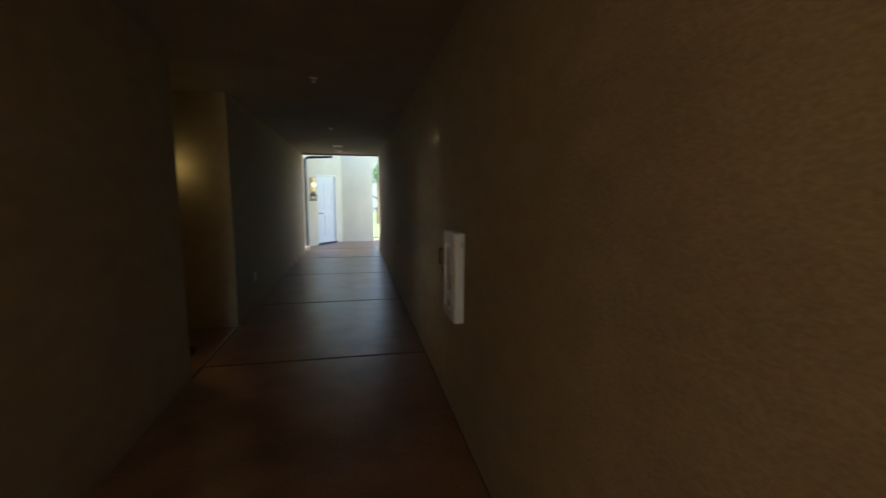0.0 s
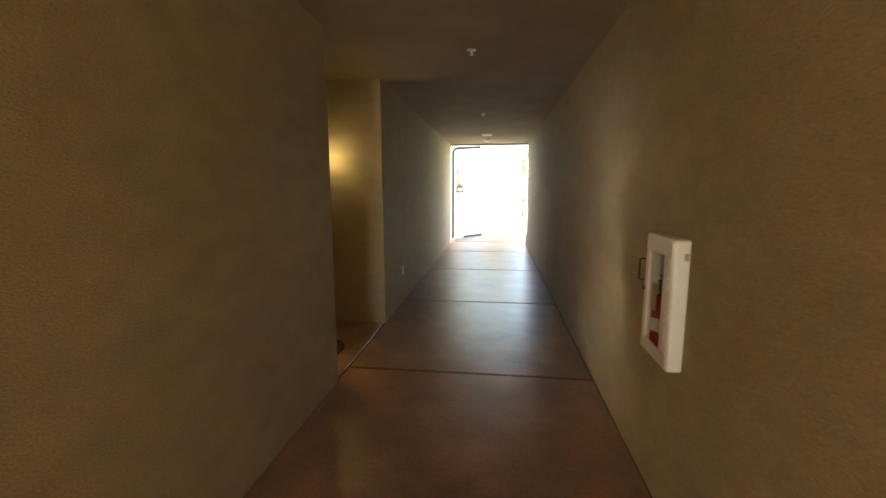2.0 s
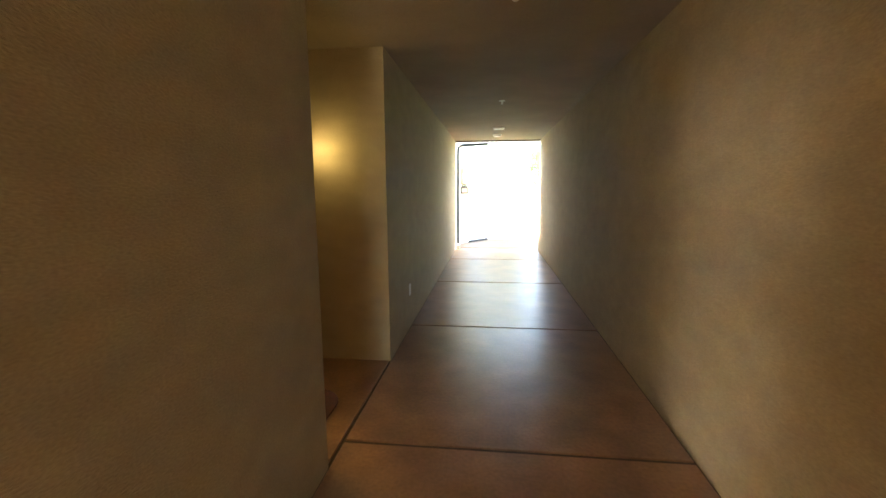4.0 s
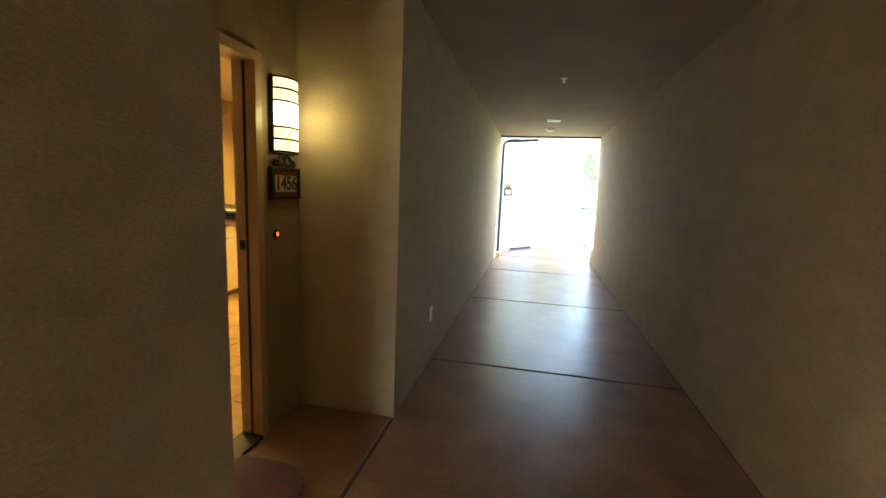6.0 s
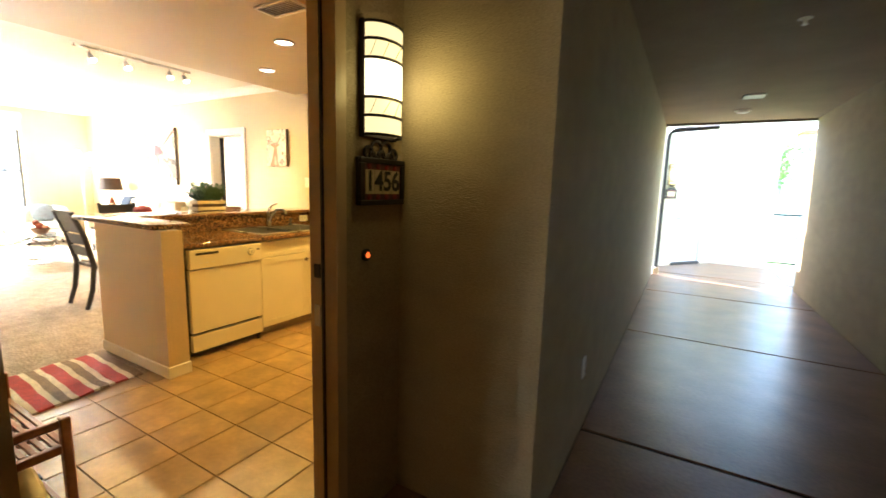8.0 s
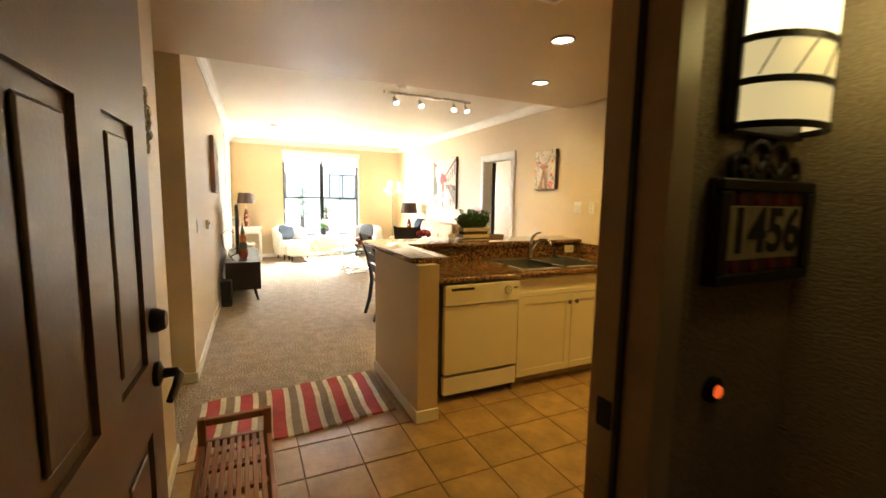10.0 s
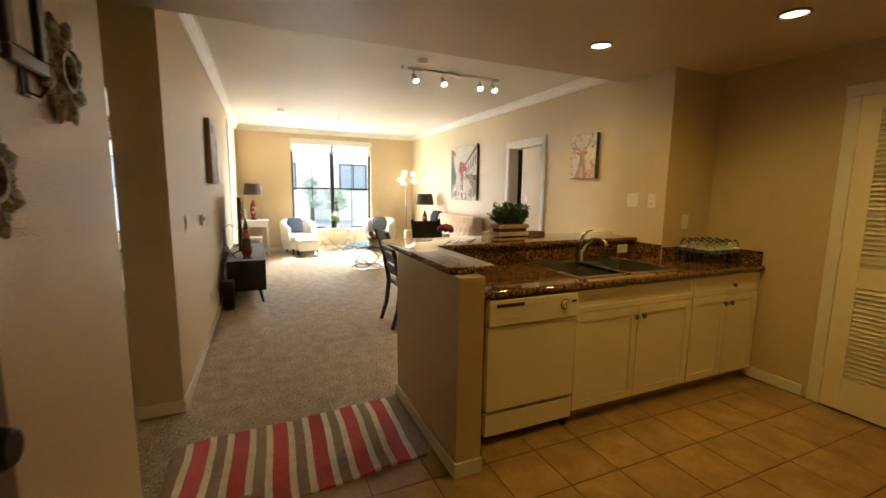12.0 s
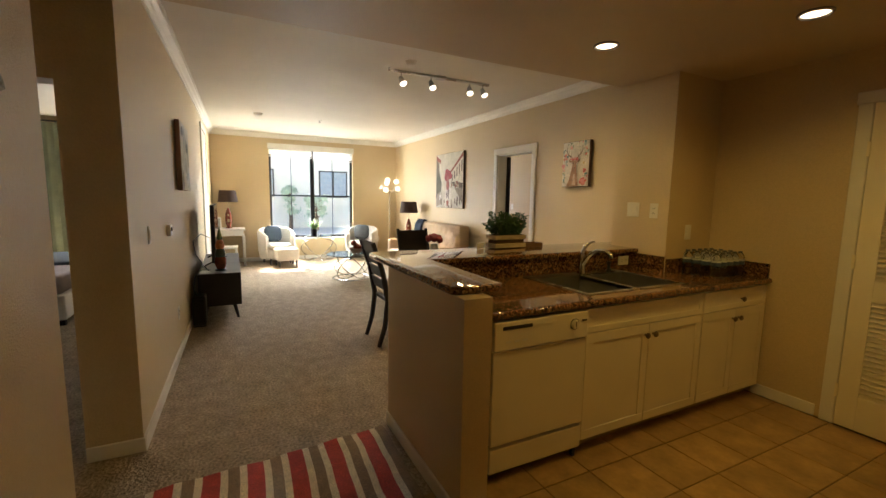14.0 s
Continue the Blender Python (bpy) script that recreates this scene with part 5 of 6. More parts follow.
bl_ob.modifiers.new("thickness", "SOLIDIFY").thickness = 0.012


# paintings
def canvas(m, w, h, label, edge, shapes, depth=0.04, ground=(0.50, 0.43, 0.33)):
    """A stretched canvas that faces local -y, with flat painted areas: (x, z, half width, half height, turn, colour)."""
    ob = thing("canvas_painting", label, "painting", m, "wall canvases")
    part("stretcher", boxed(-w / 2, w / 2, -depth, 0, -h / 2, h / 2, 0.003, 1), edge, ob)
    part("ground_coat", boxed(-w / 2 + 0.004, w / 2 - 0.004, -depth - 0.002, -depth + 0.001, -h / 2 + 0.004, h / 2 - 0.004), mat("canvas_ground", ground, 0.7, vary=0.16, scale=9, fine=0.12, fine_scale=60), ob)
    for i, shape in enumerate(shapes):
        bm = bmesh.new()
        if len(shape) == 2:
            pts, colr = shape
            bm.faces.new([bm.verts.new((px, -depth - 0.0022 - 0.00025 * (i + 1), pz)) for px, pz in pts])
            key = "paint_%d_%d_%d" % tuple(int(v * 100) for v in colr)
            part("brush_mark", bm, bpy.data.materials.get(key) or mat(key, colr, 0.6, vary=0.3, scale=30, fine=0.15, fine_scale=120), ob)
            continue
        x, z, sx, sz, turn, colr = shape
        n = 14
        vs = []
        for k in range(n):
            a = 2 * math.pi * k / n
            q = 1 + 0.16 * math.sin(3 * a + i) + 0.08 * math.sin(5 * a + 2 * i)
            px, pz = sx * q * math.cos(a), sz * q * math.sin(a)
            c_, s_ = math.cos(radians(turn)), math.sin(radians(turn))
            vs.append(bm.verts.new((min(w / 2 - 0.005, max(-w / 2 + 0.005, x + px * c_ - pz * s_)), -depth - 0.0022 - 0.00025 * (i + 1), min(h / 2 - 0.005, max(-h / 2 + 0.005, z + px * s_ + pz * c_)))))
        bm.faces.new(vs)
        key = "paint_%d_%d_%d" % tuple(int(v * 100) for v in colr)
        part("brush_mark", bm, bpy.data.materials.get(key) or mat(key, colr, 0.6, vary=0.3, scale=30, fine=0.15, fine_scale=120), ob)
    return ob


DARKEDGE = mat("brown_canvas_edge", (0.10, 0.055, 0.03), 0.7, vary=0.2)
rp = random.Random(11)
DIM, CREAM_, RUST, MOSS = (0.10, 0.065, 0.045), (0.60, 0.52, 0.39), (0.26, 0.07, 0.045), (0.09, 0.085, 0.05)
street = [
    ([(0.08, 0.08), (0.54, 0.40), (0.54, -0.06), (0.08, -0.03)], CREAM_),
    ([(0.03, 0.15), (0.54, 0.50), (0.54, 0.42), (0.03, 0.11)], RUST),
    ([(-0.54, 0.42), (-0.42, 0.34), (-0.38, -0.05), (-0.54, -0.12)], (0.15, 0.11, 0.075)),
    ([(-0.54, 0.50), (-0.34, 0.40), (-0.36, 0.33), (-0.54, 0.41)], RUST),
    ([(-0.54, 0.12), (-0.40, 0.16), (-0.30, -0.04), (-0.32, -0.20), (-0.54, -0.28)], MOSS),
    ([(0.10, -0.02), (0.54, -0.05), (0.54, -0.16), (0.10, -0.09)], DIM),
    ([(0.22, -0.12), (0.54, -0.16), (0.54, -0.42), (0.40, -0.30)], (0.24, 0.19, 0.14)),
    ([(-0.54, -0.28), (-0.36, -0.20), (-0.30, -0.44), (-0.54, -0.50)], (0.34, 0.28, 0.21)),
    ([(-0.12, -0.12), (0.10, -0.12), (0.14, -0.48), (-0.16, -0.48)], (0.70, 0.65, 0.56)),
]
for i in range(5):
    u = i / 4
    x, top = 0.14 + 0.36 * u, 0.10 + 0.24 * u
    street.append(([(x - 0.018, top), (x + 0.018, top + 0.02), (x + 0.018, top - 0.11 - 0.08 * u), (x - 0.018, top - 0.11 - 0.07 * u)], DIM))
for i in range(14):
    street.append((rp.uniform(0.08, 0.52), rp.uniform(-0.13, -0.03), 0.022, 0.03, 0, rp.choice([RUST, (0.42, 0.34, 0.24), DIM, (0.55, 0.42, 0.28)])))
for i in range(18):
    street.append((rp.uniform(-0.5, 0.5), rp.uniform(-0.48, -0.24), rp.uniform(0.015, 0.03), rp.uniform(0.03, 0.10), 0, rp.choice([(0.16, 0.12, 0.09), (0.75, 0.70, 0.62), (0.30, 0.24, 0.17)])))
street += [(-0.02, 0.10, 0.15, 0.11, 0, (0.30, 0.03, 0.035)), (-0.02, -0.06, 0.06, 0.13, 0, (0.33, 0.10, 0.08)), (-0.045, -0.24, 0.02, 0.11, 0, (0.10, 0.06, 0.06)), (0.015, -0.24, 0.02, 0.11, 0, (0.10, 0.06, 0.06)), (-0.02, -0.42, 0.05, 0.06, 0, (0.35, 0.14, 0.11))]
canvas(pose(-8.2, YR, 1.785), 1.10, 1.02, "canvas painting of a rainy street with a red umbrella", DARKEDGE, street, 0.04, (0.62, 0.57, 0.47))
PINK, TEAL, SAGE, FUR = (0.62, 0.17, 0.15), (0.12, 0.27, 0.27), (0.20, 0.26, 0.15), (0.34, 0.19, 0.12)
deer = []
for cx, cz, n, sx, sz in ((-0.17, 0.10, 12, 0.035, 0.10), (-0.16, -0.12, 12, 0.04, 0.10), (0.16, 0.12, 12, 0.035, 0.09), (0.15, -0.17, 12, 0.045, 0.07), (0.10, 0.22, 8, 0.07, 0.03), (-0.08, 0.22, 8, 0.07, 0.03)):
    for k in range(n):
        q = rp.uniform(0.008, 0.024)
        deer.append((cx + rp.gauss(0, sx * 0.6), cz + rp.gauss(0, sz * 0.6), q, q * rp.uniform(0.5, 1.1), rp.uniform(0, 90), rp.choice([PINK, TEAL, SAGE, (0.70, 0.42, 0.36), (0.38, 0.45, 0.43), (0.70, 0.55, 0.25), (0.75, 0.70, 0.64)])))
deer += [([(-0.125, -0.26), (-0.075, -0.17), (-0.045, -0.07), (-0.032, 0.0), (0.032, 0.0), (0.040, -0.08), (0.050, -0.17), (0.075, -0.26)], FUR), ([(-0.03, -0.25), (-0.012, -0.12), (0.014, -0.12), (0.03, -0.25)], (0.60, 0.48, 0.38)), ([(-0.040, 0.045), (0.040, 0.045), (0.030, -0.02), (0.016, -0.055), (-0.016, -0.055), (-0.030, -0.02)], (0.42, 0.25, 0.16)), ([(-0.012, -0.035), (0.012, -0.035), (0.007, -0.053), (-0.007, -0.053)], (0.05, 0.03, 0.025))]
for s_ in (-1, 1):
    deer.append(([(s_ * 0.036, 0.035), (s_ * 0.092, 0.062), (s_ * 0.085, 0.030), (s_ * 0.042, 0.012)], FUR))
    deer.append((s_ * 0.022, 0.012, 0.006, 0.008, 0, (0.03, 0.02, 0.02)))
    beam = [(0.020, 0.055), (0.060, 0.085), (0.105, 0.115), (0.130, 0.160), (0.122, 0.205)]
    for (ax, az), (bx, bz) in zip(beam, beam[1:]):
        deer.append(([(s_ * (ax - 0.005), az + 0.005), (s_ * (ax + 0.005), az - 0.005), (s_ * (bx + 0.005), bz - 0.003), (s_ * (bx - 0.005), bz + 0.003)], (0.20, 0.11, 0.08)))
    for ax, az, bx, bz in ((0.060, 0.085, 0.052, 0.145), (0.095, 0.110, 0.088, 0.175), (0.125, 0.150, 0.165, 0.185)):
        deer.append(([(s_ * (ax - 0.004), az), (s_ * (ax + 0.004), az), (s_ * (bx + 0.001), bz), (s_ * (bx - 0.001), bz)], (0.20, 0.11, 0.08)))
for k in range(7):
    deer.append((-0.054 + 0.018 * k, 0.060 + 0.010 * math.sin(k * 2.1), 0.016, 0.013, k * 20, (PINK, (0.72, 0.36, 0.32), (0.50, 0.10, 0.10))[k % 3]))
for x, z, q in ((0.145, -0.205, 0.045), (0.15, -0.205, 0.028), (-0.175, -0.02, 0.028), (0.17, -0.08, 0.025)):
    deer.append((x, z, q, q, 10, PINK if q != 0.028 else (0.74, 0.34, 0.32)))
canvas(pose(-4.925, YR, 1.88), 0.43, 0.53, "floral canvas painting of an antlered deer", DARKEDGE, deer, 0.045, (0.76, 0.71, 0.63))
ab = [(rp.uniform(-0.35, 0.35), rp.uniform(-0.28, 0.28), rp.uniform(0.02, 0.07), rp.uniform(0.03, 0.10), rp.uniform(0, 90), rp.choice([(0.30, 0.34, 0.34), (0.18, 0.20, 0.22), (0.55, 0.53, 0.48), (0.40, 0.36, 0.28)])) for _ in range(30)]
canvas(pose(-6.18, left_y(-6.18) + 0.006, 1.81, 0, 0, 180), 0.80, 0.655, "grey abstract canvas with brown wooden edges", mat("wood_edge", (0.32, 0.18, 0.09), 0.6, vary=0.2), ab, 0.04, (0.55, 0.53, 0.48))

# dining set
dt = thing("dining_table", "dark wooden dining table behind the bar", "table")
part("tabletop", boxed(-6.10, -4.75, 0.90, 1.80, 0.72, 0.755, 0.006), ESPRESSO, dt)
part("apron", boxes((-6.03, -4.82, 0.97, 0.99, 0.64, 0.72), (-6.03, -4.82, 1.71, 1.73, 0.64, 0.72), (-6.03, -6.01, 0.99, 1.71, 0.64, 0.72), (-4.84, -4.82, 0.99, 1.71, 0.64, 0.72)), ESPRESSO, dt)
for x in (-6.05, -4.87):
    for y in (0.95, 1.68):
        part("leg", boxed(x, x + 0.065, y, y + 0.065, 0, 0.72, 0.004, 1), ESPRESSO, dt)
SEATCLOTH = mat("seat_cloth", (0.55, 0.48, 0.38), 0.9, vary=0.08, scale=20, bump=0.002)


def dining_chair(m, label, solid):
    """Seat towards local +y, back at y = 0; legs of the back curve outwards."""
    ob = thing("dining_chair", label, "chair", m, "chairs round the dining table")
    for x in (-0.21, 0.21):
        pts = [(x, -0.09, 0.0), (x, -0.03, 0.2), (x, 0.0, 0.45), (x, -0.055, 0.75), (x, -0.15, 1.02)]
        part("back_leg", tube(pts, [0.022, 0.025, 0.028, 0.026, 0.022], 8), ESPRESSO, ob, "", True)
        part("front_leg", rod(bmesh.new(), (x, 0.40, 0.44), (x, 0.41, 0), 0.022, 0.016), ESPRESSO, ob, "", True)
    part("seat", boxed(-0.225, 0.225, 0.0, 0.43, 0.42, 0.455, 0.01), ESPRESSO, ob)
    part("seat_pad", boxed(-0.205, 0.205, 0.03, 0.42, 0.455, 0.49, 0.015, 3), SEATCLOTH, ob, "cream seat pad", True)
    if solid:
        s = part("back_panel", boxed(-0.20, 0.20, -0.009, 0.009, -0.22, 0.22, 0.006), ESPRESSO, ob)
        s.matrix_basis = pose(0, -0.075, 0.79, 16, 0, 0)
    else:
        for z, dy in ((0.595, -0.022), (0.725, -0.050), (0.855, -0.090), (0.97, -0.130)):
            s = part("back_slat", boxed(-0.20, 0.20, -0.008, 0.008, -0.058, 0.058, 0.004, 1), ESPRESSO, ob)
            s.matrix_basis = pose(0, dy, z, 16, 0, 0)
    return ob


dining_chair(pose(-5.11, 0.47, 0, 0, 0, 0), "dark ladder-back dining chair with a cream pad", False)
dining_chair(pose(-6.42, 1.40, 0, 0, 0, -90), "dark solid-back dining chair across the table", True)
va = thing("flower_vase", "dark red flowers in a short vase on the table", "flowers", pose(-5.62, 1.30, 0.756))
part("vase", turned([(0.04, 0), (0.055, 0.02), (0.06, 0.08), (0.045, 0.13), (0.05, 0.15), (0.04, 0.15), (0, 0.13)], 20), WHITE, va, "", True)
RED = mat("dark_red_petal", (0.18, 0.008, 0.012), 0.7, vary=0.4, scale=30)
for i in range(9):
    a = i * 2.4
    rr_ = 0.085 * math.sqrt(i / 9)
    bm = bmesh.new()
    for k in range(3):
        bmesh.ops.create_icosphere(bm, subdivisions=2, radius=0.038 - 0.008 * k, matrix=Matrix.Translation((rr_ * math.cos(a) + 0.012 * math.cos(k * 2), rr_ * math.sin(a) + 0.012 * math.sin(k * 2), 0.20 + 0.035 * (1 - i / 9) + 0.012 * k)))
    for v in bm.verts:
        v.co += Vector(noise.noise_vector(v.co * 60)) * 0.008
    part("flower", bm, RED, va, "dark red bloom", True)

# planter box on the bar
pl = thing("planter_box", "weathered wooden planter with fine green foliage on the bar", "plant", pose(-3.86, 1.10, 1.069, 0, 0, 92) @ Matrix.Diagonal((0.9, 1, 1, 1)))
GREYWOOD = mat("weathered_wood", (0.46, 0.38, 0.27), 0.8, vary=0.25, scale=10, fine=0.2, fine_scale=60, stretch=(0.2, 1, 1))
HESSIAN = mat("dark_hessian", (0.10, 0.055, 0.025), 0.95, vary=0.3, scale=40, fine=0.3, fine_scale=300)
part("box", boxed(-0.15, 0.15, -0.055, 0.055, 0.0, 0.098, 0.003, 1), HESSIAN, pl, "dark brown box between pale slats")
for z in (0.004, 0.068):
    for y in (-0.066, 0.056):
        part("slat", boxed(-0.168, 0.168, y, y + 0.010, z, z + 0.034, 0.002, 1), GREYWOOD, pl)
    for x in (-0.168, 0.158):
        part("end_slat", boxed(x, x + 0.010, -0.056, 0.056, z, z + 0.034, 0.002, 1), GREYWOOD, pl)
part("soil", boxed(-0.147, 0.147, -0.052, 0.052, 0.098, 0.104), mat("soil", (0.03, 0.02, 0.012), 0.95), pl)
rl = random.Random(21)
verts, faces = [], []
stems = bmesh.new()
for i in range(84):
    # a stem that leans outwards, set with short leaves all along it
    bx, by = rl.uniform(-0.13, 0.13), rl.uniform(-0.045, 0.045)
    tip = Vector((bx * 1.5 + rl.gauss(0, 0.012), by * 2.1 + rl.gauss(0, 0.012), 0.10 + rl.uniform(0.07, 0.20) * (1 - 0.45 * (abs(bx) / 0.15) ** 3)))
    foot = Vector((bx, by, 0.102))
    tube([foot, (foot + tip) / 2 + Vector((0, 0, 0.01)), tip], [0.0022, 0.0018, 0.001], 5, bm=stems)
    for j in range(44):
        f = rl.uniform(0.08, 1.0)
        p = foot.lerp(tip, f) + Vector((0, 0, 0.01 * (1 - abs(2 * f - 1))))
        d = Vector((rl.gauss(0, 1), rl.gauss(0, 1), rl.uniform(0.1, 1.3))).normalized()
        side = d.cross(Vector((rl.gauss(0, 1), rl.gauss(0, 1), rl.gauss(0, 1)))).normalized()
        ln, w_ = rl.uniform(0.018, 0.036), rl.uniform(0.0045, 0.008)
        k = len(verts)
        bend = Vector((0, 0, -0.006))
        verts += [p, p + d * ln * 0.5 - side * w_, p + d * ln + bend, p + d * ln * 0.5 + side * w_]
        faces.append((k, k + 1, k + 2, k + 3))
part("stems", stems, LEAF, pl)
me_ = bpy.data.meshes.new("foliage")
me_.from_pydata(verts, [], faces)
me_.materials.append(LEAF)
o = new("foliage", me_)
o.parent = pl
tagged(o, "dense small dark green leaves")
ty = thing("serving_tray", "brown wooden tray beside the planter", "tray", pose(-3.86, 1.35, 1.069))
part("tray", boxes((-0.05, 0.05, -0.08, 0.08, 0, 0.012), (-0.05, -0.042, -0.08, 0.08, 0.012, 0.032), (0.042, 0.05, -0.08, 0.08, 0.012, 0.032), (-0.042, 0.042, -0.08, -0.072, 0.012, 0.032), (-0.042, 0.042, 0.072, 0.08, 0.012, 0.032)), mat("tray_wood", (0.18, 0.10, 0.05), 0.5, vary=0.2), ty)
cd = thing("table_card", "small white card standing on the bar", "card", pose(-3.86, 0.86, 1.069, 12, 0, 92))
part("card", boxed(-0.035, 0.035, -0.002, 0.002, 0, 0.045), WHITE, cd)

# window of the living room
win = tagged(new("window_living"), "dark bronze four-light window with raised white blinds", "window", kind="structure")
FRM = mat("window_bronze", (0.03, 0.03, 0.03), 0.4, 0.3, vary=0.1)
X0, X1 = FAR - 0.13, FAR - 0.07
MY = (WY0 + WY1) / 2
for r in ((WY0, WY0 + 0.05, WZ0, WZ1), (WY1 - 0.05, WY1, WZ0, WZ1), (WY0 + 0.05, WY1 - 0.05, WZ0, WZ0 + 0.05), (WY0 + 0.05, WY1 - 0.05, WZ1 - 0.05, WZ1)):
    part("window_frame", boxed(X0, X1, *r, 0.004, 1), FRM, win)
part("mullion", boxed(X0, X1, MY - 0.045, MY + 0.045, WZ0 + 0.05, WZ1 - 0.05, 0.004, 1), FRM, win)
for a, b in ((WY0 + 0.05, MY - 0.045), (MY + 0.045, WY1 - 0.05)):
    part("meeting_rail", boxed(X0 + 0.005, X1 - 0.005, a, b, 1.44, 1.475, 0.003, 1), FRM, win)
    part("muntin", boxed(X0 + 0.02, X1 - 0.02, (a + b) / 2 - 0.006, (a + b) / 2 + 0.006, WZ0 + 0.05, WZ1 - 0.05), FRM, win)
    for z0, z1 in ((WZ0 + 0.05, 1.44), (1.475, WZ1 - 0.05)):
        p = part("pane", boxed(FAR - 0.103, FAR - 0.099, a, b, z0, z1), GLASS, win)
        p.visible_shadow = False
part("window_sill", boxed(FAR - 0.07, FAR + 0.03, WY0 - 0.03, WY1 + 0.03, WZ0 - 0.025, WZ0 - 0.001, 0.004, 1), TRIM, win)
part("head_rail", boxed(FAR - 0.045, FAR + 0.035, WY0 - 0.02, WY1 + 0.02, WZ1 - 0.09, WZ1 + 0.03, 0.006, 1), TRIM, win, "white blind head rail")
for a, b, low in ((WY0, MY - 0.01, 0.12), (MY + 0.01, WY1, 0.16)):
    for i in range(9):
        sl = part("blind_slat", boxed(-0.024, 0.024, a + 0.005, b - 0.005, -0.0015, 0.0015), BLIND, win)
        sl.matrix_basis = pose(FAR - 0.02, 0, WZ1 - 0.10 - i * low / 9, 0, 18, 0)
    part("bottom_rail", boxed(FAR - 0.045, FAR + 0.005, a + 0.004, b - 0.004, WZ1 - 0.135 - low, WZ1 - 0.115 - low, 0.003, 1), TRIM, win)

# bedroom seen past the entry wall
bw = tagged(new("window_bedroom"), "bright bedroom window with a white blind", "window", kind="structure")
BY0, BY1 = -3.55, -2.0
for r in ((BY0, BY0 + 0.05, 0.5, 2.4), (BY1 - 0.05, BY1, 0.5, 2.4), (-2.80, -2.75, 0.55, 2.35), (BY0 + 0.05, BY1 - 0.05, 0.5, 0.55), (BY0 + 0.05, BY1 - 0.05, 2.35, 2.4)):
    part("window_frame", boxed(X0, X1, *r, 0.004, 1), FRM, bw)
for a, b in ((BY0 + 0.05, -2.80), (-2.75, BY1 - 0.05)):
    part("meeting_rail", boxed(X0 + 0.005, X1 - 0.005, a, b, 1.42, 1.46, 0.004, 1), FRM, bw)
    for z0, z1 in ((0.55, 1.42), (1.46, 2.35)):
        p = part("pane", boxed(FAR - 0.103, FAR - 0.099, a, b, z0, z1), GLASS, bw)
        p.visible_shadow = False
part("head_rail", boxed(FAR + 0.002, FAR + 0.06, BY0 - 0.04, BY1 + 0.04, 2.40, 2.50, 0.004, 1), TRIM, bw)
bd = thing("bed", "white bed with blue and lilac bedding in the bedroom", "bed", pose(-7.9, -3.36, 0))
part("frame", boxed(-1.0, 1.0, -0.85, 0.85, 0.06, 0.34, 0.02), WHITEWOOD, bd)
part("mattress", boxed(-0.98, 0.98, -0.83, 0.83, 0.34, 0.56, 0.05, 3), mat("lilac_sheet", (0.50, 0.47, 0.55), 0.9, vary=0.1, scale=10), bd, "", True)
part("cover", boxed(-0.99, 0.2, -0.86, 0.86, 0.50, 0.60, 0.04, 3), BLUECLOTH, bd, "slate blue bedcover", True)
for x in (-0.95, 0.95):
    for y in (-0.8, 0.8):
        part("leg", boxed(x - 0.03, x + 0.03, y - 0.03, y + 0.03, 0, 0.06), ESPRESSO, bd)


def curtain(y0, y1, z0, z1, x, label):
    """A pleated cloth hanging from a rod along y."""
    ob = thing("curtain", label, "curtain")
    bm = bmesh.new()
    n = 60
    rows = []
    for z in (z0, (z0 + z1) / 2, z1):
        rows.append([bm.verts.new((x + 0.022 * math.sin(i * 1.25) + 0.008 * math.sin(i * 0.4 + z), y0 + (y1 - y0) * i / n, z)) for i in range(n + 1)])
    for a, b in ((0, 1), (1, 2)):
        for i in range(n):
            bm.faces.new((rows[a][i], rows[a][i + 1], rows[b][i + 1], rows[b][i]))
    r = bmesh.ops.extrude_face_region(bm, geom=bm.faces[:])
    bmesh.ops.translate(bm, vec=(0.004, 0, 0), verts=[v for v in r["geom"] if isinstance(v, bmesh.types.BMVert)])
    part("cloth", bm, mat("sage_cloth", (0.26, 0.29, 0.19), 0.9, vary=0.1, scale=8, fine=0.1, fine_scale=200), ob, "", True)
    part("rod", rod(bmesh.new(), (x, y0 - 0.05, z1 + 0.02), (x, y1 + 1.75, z1 + 0.02), 0.016, 0.016), BLACK, ob, "black curtain rod", True)
    return ob


curtain(-5.2, -3.5, 0.02, 2.68, FAR + 0.10, "sage green curtain hanging beside the bedroom window")

# ---- walkway ----
AMBER = glow("amber_glass", (1.0, 0.78, 0.36), 0.075)
AMBER_HOT = glow("bright_glass", (1.0, 0.86, 0.50), 0.22)
wl = thing("wall_sconce", "half-round amber glass wall sconce with dark bands, lit", "wall lamp", pose(NX, -0.165, 1.747))
part("back_plate", boxed(0.0, 0.022, -0.104, 0.104, -0.20, 0.20, 0.004, 1), BRONZE, wl)


def half_round(bm, r, z0, z1, squash=0.72, n=18, t=0.004):
    """A half-cylinder shell that bulges to +x."""
    cols = []
    for i in range(n + 1):
        a = radians(-90 + 180 * i / n)
        cols.append([bm.verts.new((0.02 + q * squash * math.cos(a), q * math.sin(a), z)) for q, z in ((r, z0), (r, z1), (r - t, z1), (r - t, z0))])
    for a, b in zip(cols, cols[1:]):
        for j in range(4):
            bm.faces.new((a[j], a[(j + 1) % 4], b[(j + 1) % 4], b[j]))
    bm.faces.new(cols[0])
    bm.faces.new(cols[-1][::-1])
    return bm


